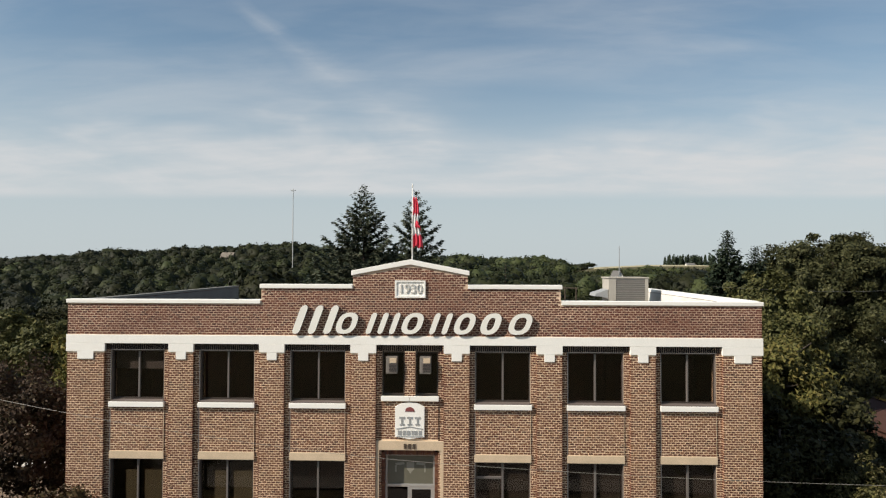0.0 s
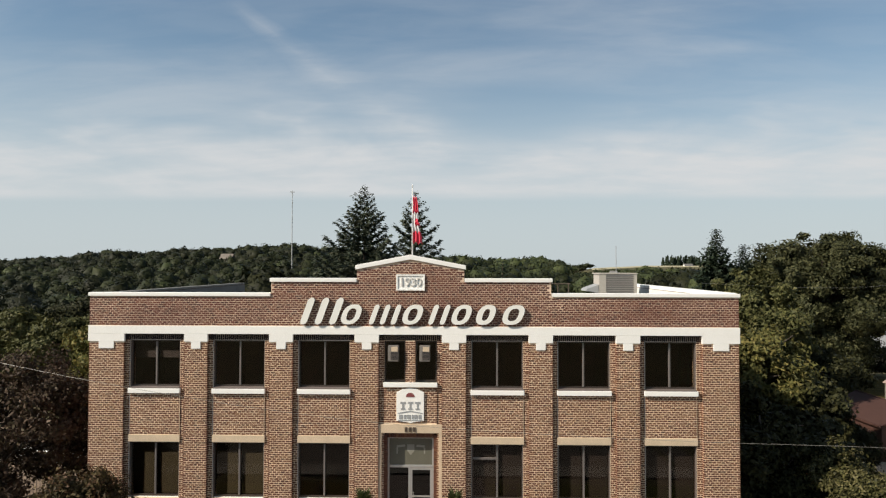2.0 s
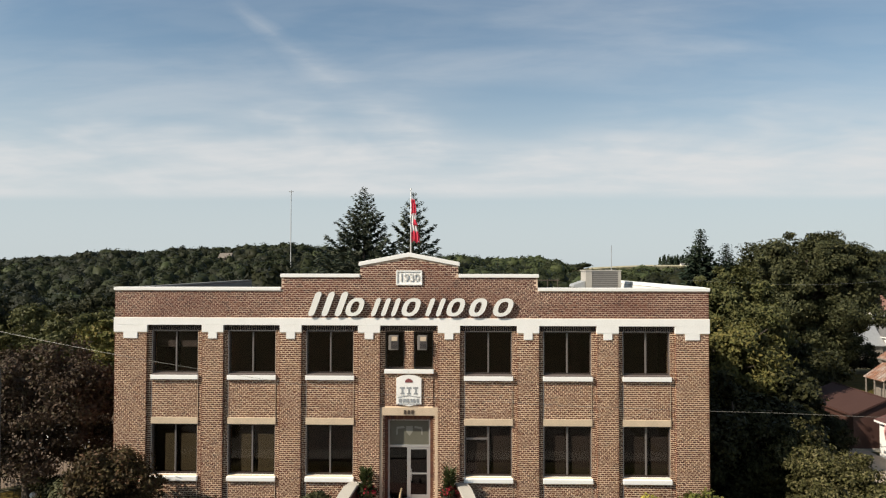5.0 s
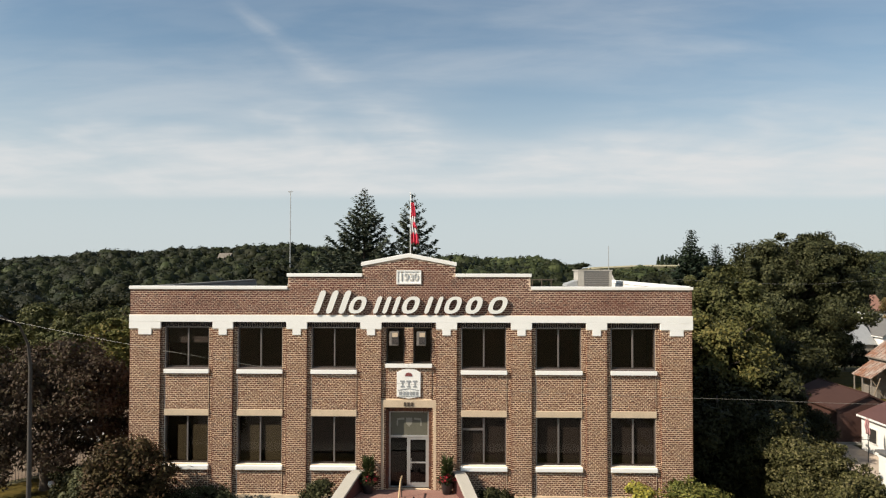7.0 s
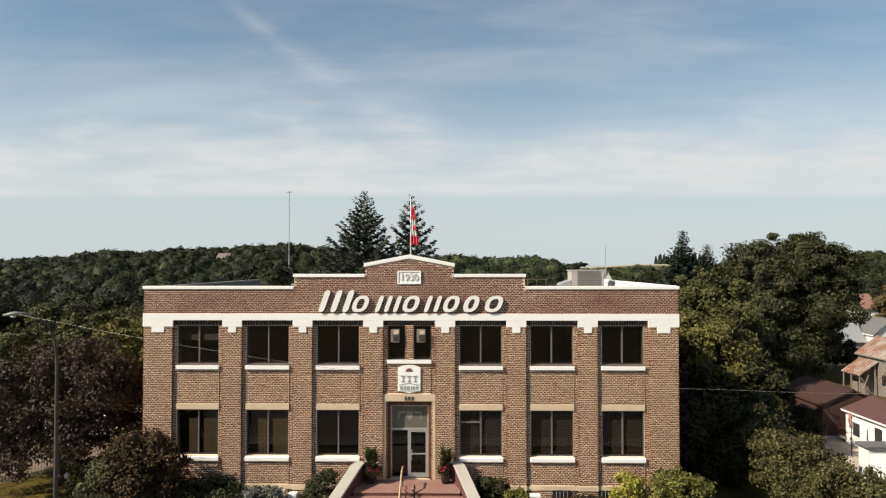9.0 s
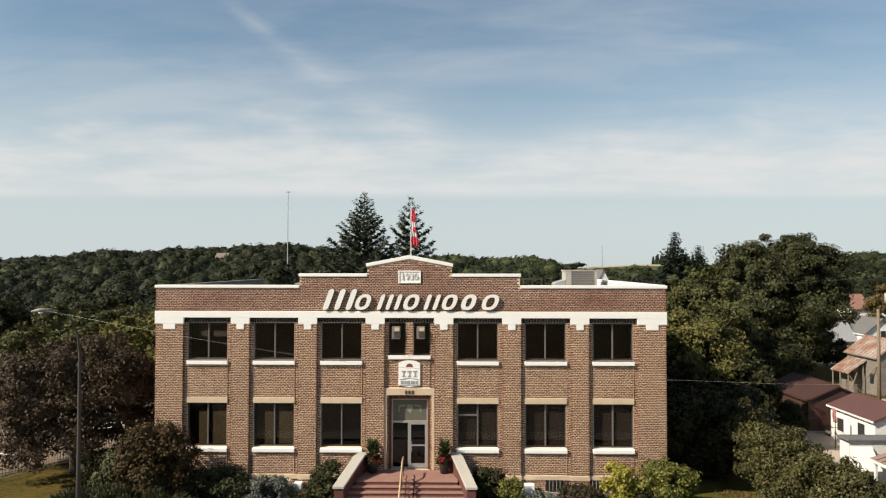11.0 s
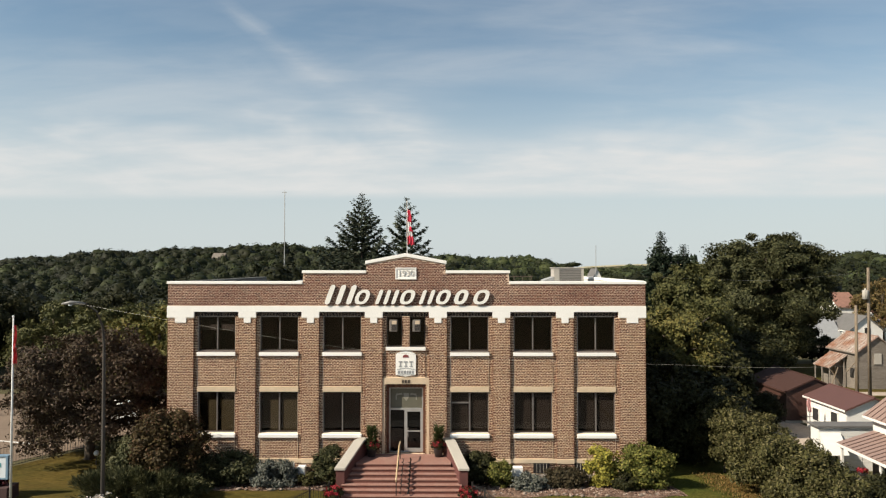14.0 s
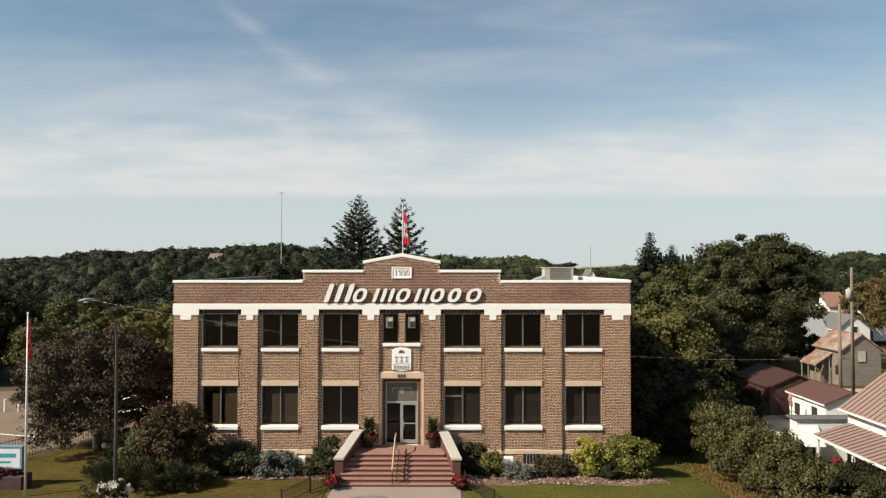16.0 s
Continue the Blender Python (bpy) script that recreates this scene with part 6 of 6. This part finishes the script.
def gabled(name, label, category, x0, x1, y0, y1, zg, ze, zr, m_wall, m_roof, over=0.3, seams=0.0, along="y", m_trim=None, boards=0.0):
    """A gabled building; its ridge runs along y (or x)."""
    t = thing(name, label, category, ((x0 + x1) / 2, (y0 + y1) / 2, zg))
    xm, ym = (x0 + x1) / 2, (y0 + y1) / 2
    if along == "y":
        part("wall", Geo().prism([(x0, zg - 0.4), (x1, zg - 0.4), (x1, ze), (xm, zr - 0.04), (x0, ze)], y0, y1), m_wall, t)
        s = (zr - ze) / (xm - x0)
        for sg, xe in ((-1, x0 - over), (1, x1 + over)):
            zz = ze - s * over
            roof = part("roof", slab((xe, y0 - over, zz + 0.1), (xm, y0 - over, zr + 0.1), (xm, y1 + over, zr + 0.1), (xe, y1 + over, zz + 0.1), 0.12), m_roof, t)
            part("fascia", Geo().box(min(xe, xe + sg * 0.03), max(xe, xe + sg * 0.03), y0 - over, y1 + over, zz - 0.05, zz + 0.07), m_trim or M_SIDING, t)
            if seams:
                ribs(t, xe, zz + 0.1, xm, zr + 0.1, y0 - over + 0.1, y1 + over - 0.05, seams, m_roof, 0.028, M_SEAM if m_roof == M_PINKROOF else None)
        part("ridge_cap", Geo().tube([(xm, y0 - over, zr + 0.1), (xm, y1 + over, zr + 0.1)], [0.06, 0.06], 6), m_roof, t)
    else:
        part("wall", Geo().prism_x([(y0, zg - 0.4), (y1, zg - 0.4), (y1, ze), (ym, zr - 0.04), (y0, ze)], x0, x1), m_wall, t)
        s = (zr - ze) / (ym - y0)
        for sg, ye in ((-1, y0 - over), (1, y1 + over)):
            zz = ze - s * over
            part("roof", slab((x0 - over, ye, zz + 0.1), (x1 + over, ye, zz + 0.1), (x1 + over, ym, zr + 0.1), (x0 - over, ym, zr + 0.1), 0.12), m_roof, t)
    if boards:
        n = int((zr - zg) / boards)
        for k in range(n):
            z = zg + k * boards
            half = (x1 - x0) / 2 if z + boards < ze else max(0.05, (x1 - x0) / 2 * (zr - z - boards) / (zr - ze))
            part("board", Geo().box(xm - half, xm + half, y0 - 0.025, y0 - 0.002, z + 0.01, z + boards), m_wall, t)
    return t


def opening(t, x0, x1, y0, y1, z0, z1, name="window", frame_m=None):
    """A framed dark window or door set proud on a wall (facing -y or -x by its thin side)."""
    w = part(name, Geo().box(x0, x1, y0, y1, z0, z1), frame_m or M_SIDING, t, bevel=0.01)
    if abs(y1 - y0) < abs(x1 - x0):
        part("pane", Geo().box(x0 + 0.07, x1 - 0.07, y0 - 0.008, y0 - 0.001, z0 + 0.07, z1 - 0.07), M_DARKGAP, w)
    else:
        part("pane", Geo().box(x0 - 0.008, x0 - 0.001, y0 + 0.07, y1 - 0.07, z0 + 0.07, z1 - 0.07), M_DARKGAP, w)
    return w


# house with a seamed metal roof
h1 = gabled("house", "white house with a pinkish seamed metal roof", "house", 25.6, 34.0, -13.0, 2.3, -0.5, 3.35, 6.5, M_SIDING, M_PINKROOF, 0.35, 0.42)
porch = part("porch_roof", slab((23.55, -9.0, 1.78), (25.58, -9.0, 2.42), (25.58, 2.2, 2.42), (23.55, 2.2, 1.78), 0.1), M_PINKROOF, h1, "low seamed porch roof")
ribs(h1, 23.55, 1.78, 25.58, 2.42, -8.8, 2.1, 0.42, M_PINKROOF, 0.028, M_SEAM)
part("porch_fascia", Geo().box(23.52, 23.58, -9.0, 2.2, 1.6, 1.74), M_SIDING, h1)
for y in (-7, -4.2, -1.4, 2.0):
    part("porch_post", Geo().box(23.65, 23.77, y - 0.06, y + 0.06, -0.7, 1.68), M_SIDING, h1)
part("porch_floor", Geo().box(23.6, 25.59, -9.0, 2.2, -0.8, -0.2), M_OLDWOOD, h1)
# dark panel added over the siding, in place of the porch's shade
part("porch_screen", Geo().box(25.48, 25.58, -9.0, 2.2, -0.2, 2.3), mat("porch_shade_brown", (0.10, 0.088, 0.075), 0.9, vary=0.3, scale=1.2, fine=12, stretch=(1, 4, 1)), h1, "dark panel standing in for the shade under the porch")
opening(h1, 25.40, 25.479, 0.2, 1.1, -0.15, 1.75, "porch_door")
opening(h1, 25.40, 25.479, -2.4, -1.0, 0.5, 1.6)
rng = np.random.default_rng(93)
hb = thing("hanging_basket", "basket of red flowers hanging from the porch edge", "flower basket", (23.75, 0.2, 0.7))
part("bowl", Geo().lathe(23.75, 0.2, [(0.5, 0.06), (0.56, 0.17), (0.7, 0.22), (0.72, 0.22)], 12), M_POT, hb, smooth=True)
part("hanger", Geo().tube([(23.75, 0.2, 0.6), (23.75, 0.2, 1.7)], [0.008, 0.008], 5), M_DARKMETAL, hb)
bp, bw = clumped((23.75, 0.2, 0.80), (0.23, 0.23, 0.18), 22, 24, 0.1, 0.4, -0.6)
bo = new("blossom", sheet("blossom", *leaves(bp, bw, 0.05), L_RED))
bo.parent, bo.matrix_parent_inverse = hb, Matrix.Translation((-23.75, -0.2, -0.7))
# flat-roofed addition with a grey fascia
add = thing("house_addition", "white sided addition with a grey-edged flat roof", "house", (25, 4.2, -0.6))
part("wall", Geo().box(23.9, 28.5, 4.7, 5.6, -1.0, 1.98), M_SIDING, add)
for k in range(14):
    part("siding_board", Geo().prism([(23.88, -0.6 + k * 0.19), (28.5, -0.6 + k * 0.19), (28.5, -0.43 + k * 0.19), (23.88, -0.43 + k * 0.19)], 4.675, 4.695), M_SIDING, add)
part("flat_roof", Geo().box(23.75, 28.6, 4.55, 5.7, 1.99, 2.12), M_GREYROOF, add, bevel=0.02)
opening(add, 24.0, 25.0, 4.6, 4.66, -0.2, 0.95)
for k in range(7):
    part("awning_slat", slab((23.9, 4.62 - 0.13 * k, 1.72 - 0.15 * k), (25.1, 4.62 - 0.13 * k, 1.72 - 0.15 * k), (25.1, 4.47 - 0.13 * k, 1.55 - 0.15 * k), (23.9, 4.47 - 0.13 * k, 1.55 - 0.15 * k), 0.03), M_SIDING, add,
         "white metal awning slat")
for x in (23.92, 25.04):
    part("awning_side", Geo().prism_x([(4.66, 1.68), (3.78, 0.62), (3.86, 0.6), (4.66, 0.9)], x, x + 0.04), M_SIDING, add)
# garage and sheds
g1 = gabled("garage", "white garage with a maroon metal roof", "garage", 28.9, 32.5, 10.6, 15.7, -0.6, 1.8, 2.55, M_SIDING, M_REDROOF, 0.2, 0.0)
opening(g1, 28.82, 28.9, 13.9, 14.8, 0.2, 1.2)
opening(g1, 28.82, 28.9, 11.5, 12.4, -0.5, 1.4, "garage_door")
e1 = gabled("brown_shed", "dark brown metal-clad shed", "shed", 28.0, 32.3, 17.0, 23.4, -0.6, 1.85, 2.8, M_BROWNMETAL, M_BROWNROOF, 0.15, 0.0, m_trim=M_BROWNMETAL)
part("foundation", Geo().box(27.9, 32.4, 16.9, 17.0, -1.0, -0.35), M_CONCRETE, e1)
barn = gabled("old_barn", "weathered grey board barn with a rusty tin roof", "barn", 45.2, 49.4, 37.0, 42.3, -1.5, 2.4, 4.0, M_OLDWOOD, M_RUST, 0.25, 0.6, m_trim=M_OLDWOOD, boards=0.24)
opening(barn, 46.85, 47.75, 36.9, 36.96, 1.05, 2.3, "loft_door", M_OLDWOOD)
part("loft_shutter", Geo().box(46.92, 47.68, 36.86, 36.89, 1.12, 2.23), M_COPING, barn, "pale boards nailed over the loft opening")
part("leanto_roof", slab((43.2, 38.7, 0.52), (45.15, 38.7, 1.9), (45.15, 42.0, 1.9), (43.2, 42.0, 0.52), 0.1), M_RUST, barn, "rusty lean-to roof")
ribs(barn, 43.2, 0.52, 45.15, 1.9, 38.85, 41.95, 0.55, M_RUST)
for x, y, zt in ((43.35, 38.9, 0.5), (43.35, 40.4, 0.5), (43.35, 41.8, 0.5), (44.9, 38.9, 1.6)):
    part("leanto_post", Geo().tube([(x, y, -2.0), (x, y, zt)], [0.08, 0.07], 6), M_OLDWOOD, barn)
for a, b in (((43.35, 38.85, 0.4), (44.5, 38.85, -1.4)), ((44.2, 38.8, 0.5), (43.4, 38.8, -1.6)), ((44.4, 37.6, 0.2), (45.3, 36.9, 1.7))):
    part("brace", Geo().tube([a, b], [0.06, 0.06], 6), M_OLDWOOD_LIGHT, barn)
part("side_window", Geo().box(45.14, 45.19, 37.6, 38.2, -0.4, 0.6), M_DARKGAP, barn)
part("leanto_wall", Geo().box(44.3, 45.19, 39.6, 41.9, -1.9, 1.2), M_OLDWOOD, barn)
white2 = gabled("house", "small white gabled house beyond the barn", "house", 61.5, 66.4, 66.5, 74, -2.4, 2.0, 4.0, M_SIDING, M_GREYROOF, 0.3)
opening(white2, 63.6, 64.5, 66.4, 66.46, 1.0, 2.4)
gabled("outbuilding", "grey-roofed board outbuilding beside the white house", "shed", 57.6, 61.0, 68.0, 74.0, -2.4, 0.9, 3.7, M_OLDWOOD, M_METAL, 0.3, along="x")
gabled("house", "white house with a faded red roof", "house", 84.5, 88.6, 110, 118, -2.6, 3.0, 5.7, M_SIDING, M_ORANGE, 0.4, along="x")
gabled("house", "low house with a brown roof", "house", 84.5, 90, 96, 103, -2.6, 1.4, 3.2, M_SIDING, M_ORANGE, 0.4, along="x")
gabled("house", "low white outbuilding with a pale roof", "house", 76.0, 82, 92, 98, -2.6, 0.9, 2.4, M_SIDING, M_METAL, 0.3, along="x")
gabled("house", "white house with steep roof far in the trees", "house", 42.5, 47.5, 163, 172, 1.5, 5.6, 10.6, M_SIDING, M_GREYROOF, 0.3)
gabled("hill_house", "weathered brown house on the wooded hill", "house", -167, -159, 452, 460, 12.0, 17.5, 20.8, M_OLDWOOD, M_OLDWOOD, 0.5, along="x")
gabled("farmhouse", "small white farmhouse before the far windbreak", "house", 225, 233, 660, 668, 10.5, 13.4, 15.4, M_SIDING, M_GREYROOF, 0.4, along="x")
# utility poles in the village
for x, y, zt, cans in ((41.95, 29.5, 11.3, True), (40.1, 28.4, 7.8, False)):
    zg = float(height(x, y))
    t = thing("utility_pole", "brown wooden utility pole" + (" carrying a pale transformer" if cans else ""), "utility pole", (x, y, zg))
    part("pole", Geo().tube([(x, y, zg - 0.3), (x, y, zt)], [0.17, 0.12], 10), M_OLDWOOD_LIGHT, t, smooth=True)
    if cans:
        part("transformer", Geo().lathe(x - 0.35, y - 0.1, [(8.3, 0.2), (8.33, 0.27), (9.12, 0.27), (9.16, 0.24), (9.2, 0.1), (9.36, 0.05)], 14), M_CONCRETE, t, smooth=True)
        part("bracket", Geo().box(x - 0.3, x, y - 0.05, y + 0.05, 8.6, 8.7), M_DARKMETAL, t)
wire([(41.95, 29.4, 10.9), (30, 24, 10.2), (18, 20, 10.6)], 0.008, "thin wire between the poles and the office")
# small flag stand by the garage
FX, FY = 27.5, 12.6
fs = thing("flag_stand", "black iron garden pole with a small pale flag", "garden pole", (FX, FY, -0.6))
part("post", Geo().tube([(FX, FY, -0.8), (FX, FY, 2.2)], [0.03, 0.025], 8), M_DARKMETAL, fs)
part("arm", Geo().tube([(FX - 0.5, FY, 0.9), (FX + 0.5, FY, 0.9)], [0.02, 0.02], 6), M_DARKMETAL, fs)
fc = part("small_flag", limp_cloth(FX - 0.2, FY - 0.03, 2.2, 0.9, 0.4, 0, 1, 4), mat("faded_flag", (0.55, 0.28, 0.27), 0.8, vary=0.3, scale=4, bump=0), fs, smooth=True)
fc.modifiers.new("thickness", "SOLIDIFY").thickness = 0.008


def parked_car(x, y, paint, label):
    """A small parked car, side on."""
    z = float(height(x, y))
    t = thing("parked_car", label, "car", (x, y, z))
    body = [(x - 2.1, z + 0.35), (x - 2.15, z + 0.7), (x - 1.2, z + 0.85), (x + 1.6, z + 0.9), (x + 2.1, z + 0.75), (x + 2.15, z + 0.35)]
    part("body", Geo().prism(body, y - 0.85, y + 0.85), paint, t, bevel=0.06)
    cab = [(x - 1.15, z + 0.84), (x - 0.6, z + 1.4), (x + 0.9, z + 1.42), (x + 1.5, z + 0.88)]
    part("cabin", Geo().prism(cab, y - 0.72, y + 0.72), M_DARKGAP, t, bevel=0.05)
    part("car_roof", Geo().box(x - 0.6, x + 0.9, y - 0.7, y + 0.7, z + 1.4, z + 1.46), paint, t, bevel=0.02)
    for wx in (x - 1.3, x + 1.35):
        for wy in (y - 0.8, y + 0.8):
            w = part("wheel", Geo().tube([(wx, wy - 0.1, z + 0.32), (wx, wy + 0.1, z + 0.32)], [0.32, 0.32], 14), M_DARKMETAL, t)
            part("rim", Geo().tube([(wx, wy - 0.11, z + 0.32), (wx, wy + 0.11, z + 0.32)], [0.18, 0.18], 10), M_METAL, w)


parked_car(37.6, 45.0, M_WHITE, "white car parked behind the brown shed")
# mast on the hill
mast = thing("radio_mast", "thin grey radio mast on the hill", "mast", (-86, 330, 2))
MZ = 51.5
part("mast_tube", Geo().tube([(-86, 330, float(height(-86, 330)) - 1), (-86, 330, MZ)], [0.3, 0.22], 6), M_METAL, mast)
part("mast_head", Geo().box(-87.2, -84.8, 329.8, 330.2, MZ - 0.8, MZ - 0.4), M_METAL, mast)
# white guard posts across the side street
for k in range(5):
    x, y = -36 + 1.23 * k, 17.2 - 0.2 * k
    zg = float(height(x, y))
    single("guard_post", Geo().tube([(x, y, zg - 0.1), (x, y, zg + 0.95), (x, y, zg + 1.0)], [0.1, 0.09, 0.05], 8), M_WHITE, "white wooden guard post by the road", "post",
           "guard posts by the road")
# cars on the side street, seen through the tree
M_SILVER = mat("silver_paint", (0.42, 0.42, 0.42), 0.35, metal=0.5, vary=0.05, bump=0)
parked_car(-21.6, 13.2, M_WHITE, "white car parked on the side street")
parked_car(-15.9, 14.6, M_SILVER, "silver car parked on the side street")
single("radio_aerial", Geo().tube([(44.0, 160.0, 2.0), (44.0, 160.0, 17.4)], [0.12, 0.08], 6), M_METAL, "thin grey aerial beside the far house", "aerial")
globe = thing("garden_lamp", "white globe garden lamp on a short post", "garden lamp", (-17.5, 2.6, float(height(-17.5, 2.6))))
gz = float(height(-17.5, 2.6))
part("post", Geo().tube([(-17.5, 2.6, gz - 0.1), (-17.5, 2.6, gz + 0.55)], [0.04, 0.035], 8), M_DARKMETAL, globe)
part("globe", Geo().lathe(-17.5, 2.6, [(gz + 0.53, 0.05), (gz + 0.58, 0.12), (gz + 0.68, 0.16), (gz + 0.78, 0.12), (gz + 0.84, 0.03)], 14), M_WHITE, globe, smooth=True)
# pale stones edging the planting beds
M_ROCK = mat("field_stone", (0.25, 0.195, 0.155), 0.9, vary=0.3, scale=2.5, fine=14, per_object=0.3)
stone_meshes = []
for k in range(4):
    bm = bmesh.new()
    bmesh.ops.create_icosphere(bm, subdivisions=2, radius=1.0)
    for v in bm.verts:
        v.co *= 1 + 0.28 * noise.noise(v.co * 1.3 + Vector((k * 7, 0, 0)))
        v.co.z *= 0.62
    me = bpy.data.meshes.new("edging_stone")
    bm.to_mesh(me)
    bm.free()
    me.materials.append(M_ROCK)
    stone_meshes.append(me)
rs = random.Random(12)
for k in range(34):
    x = rs.uniform(-8.2, -3.5) if k < 12 else rs.uniform(3.5, 12.5)
    y = (-2.2 if x < 0 else -3.0) + rs.uniform(-0.12, 0.18)
    o = new("edging_stone", stone_meshes[k % 4])
    r = rs.uniform(0.05, 0.11)
    o.location, o.scale, o.rotation_euler = (x, y, float(height(x, y)) + 0.05 + r * 0.3), (r * rs.uniform(0.9, 1.4), r, r), (0, 0, rs.uniform(0, 6))
    tagged(o, "pale rounded field stone edging the planting bed", "stone", "stones edging the beds")

# ---- bricks ----
LEN, HGT, JOINT = 0.166, 0.0845, 0.022
brick_v, brick_f, singles = [], [], []


def lay(x0, x1, y, z0, z1, depth, top=None, picked=False):
    """Courses of running bond over a panel facing the street; top(x): a sloping upper edge."""
    k0, k1 = math.ceil(z0 / HGT - 0.3), math.floor(z1 / HGT + 0.3)
    for k in range(k0, k1):
        za, zb = max(k * HGT, z0), min(k * HGT + HGT - JOINT, z1)
        if zb - za < 0.02:
            continue
        off = (LEN / 2 if k % 2 else 0.0) + (0.11 * LEN if (k // 6) % 2 else 0)
        i0, i1 = math.floor((x0 - off) / LEN), math.ceil((x1 - off) / LEN)
        row = [[max(i * LEN + off + JOINT / 2, x0), min((i + 1) * LEN + off - JOINT / 2, x1)] for i in range(i0, i1)]
        row = [r for r in row if r[1] - r[0] > 0.04]
        if row:                                     # closers fill the corners
            row[0][0], row[-1][1] = x0, x1
        for a, b in row:
            if top and zb > min(top(a), top(b)):
                continue
            if b > a:
                j = rnd.uniform(-0.002, 0.003)
                if picked and len(singles) < 300 and abs(a) < 2.0 and b - a > LEN - JOINT - 0.002 and za > 9.99:
                    singles.append((a, y - 0.001 - j, za))
                    continue
                n = len(brick_v)
                ya = y - j
                q, w = rnd.uniform(-0.007, 0.007), rnd.uniform(-0.006, 0.006)
                a, b = (a if a <= x0 + 0.001 else a + q), (b if b >= x1 - 0.001 else b + q)
                zc, zd = za + w, zb + w + rnd.uniform(-0.004, 0.004)
                brick_v.extend(((a, ya, zc), (b, ya, zc), (b, ya, zd), (a, ya, zd), (a, y + depth, zc), (b, y + depth, zc), (b, y + depth, zd), (a, y + depth, zd)))
                brick_f.extend(((n, n + 1, n + 2, n + 3), (n + 4, n, n + 3, n + 7), (n + 1, n + 5, n + 6, n + 2), (n + 3, n + 2, n + 6, n + 7), (n, n + 4, n + 5, n + 1)))


rnd = random.Random(3)


def finish(name, parent, label, material):
    global brick_v, brick_f
    me = bpy.data.meshes.new(name)
    me.from_pydata(brick_v, [], brick_f)
    me.materials.append(material)
    ob = new(name, me)
    ob.parent = parent
    tagged(ob, label, kind="stuff")
    brick_v, brick_f = [], []
    return ob


for i, (a, b) in enumerate(PIERS):
    lay(a, b, 0.0, Z_BASE1, Z_BAND0, 0.13)
    lay(a, b, 0.0, 0.62, Z_BASE0, 0.13)
for i, (a, b) in enumerate(BAYS):
    la, lb = PIERS[i][1], PIERS[i + 1][0]
    lay(la, a, ST_Y, 0.62, Z_BANDM, 0.06)
    lay(b, lb, ST_Y, 0.62, Z_BANDM, 0.06)
    if i == 3:
        lay(a, b, SP_Y, 5.61, 7.03, 0.05)
        lay(-0.19, 0.19, SP_Y, 7.2, UP1, 0.05)
        continue
    lay(a + 0.02, b - 0.02, SP_Y, LO1 + 0.27, UP0 - 0.24, 0.05)
    lay(a + 0.02, b - 0.02, SP_Y, Z_BASE1, LO0 - 0.24, 0.05)
    lay(a, b, SP_Y, 0.62, Z_BASE0, 0.05)
finish("brickwork", wall, "rows of rough brown bricks in the piers and panels", M_BRICK)


def roofline(x):
    x = abs(x)
    return 11.9 - 0.187 * x if x < 2.08 else 11.06 if x < 5.4 else 10.5


lay(-HALF, HALF, 0.0, Z_BAND1, 11.95, 0.05, roofline, True)
finish("brickwork", frieze, "rows of red-brown bricks in the frieze", M_BRICK_RED)
one = Geo().box(0, LEN - JOINT, 0, 0.05, 0, HGT - JOINT).mesh("brick")
fix(one)
one.materials.append(M_BRICK_ONE)
for p in singles:
    o = new("brick", one)
    o.parent = frieze
    o.location = p
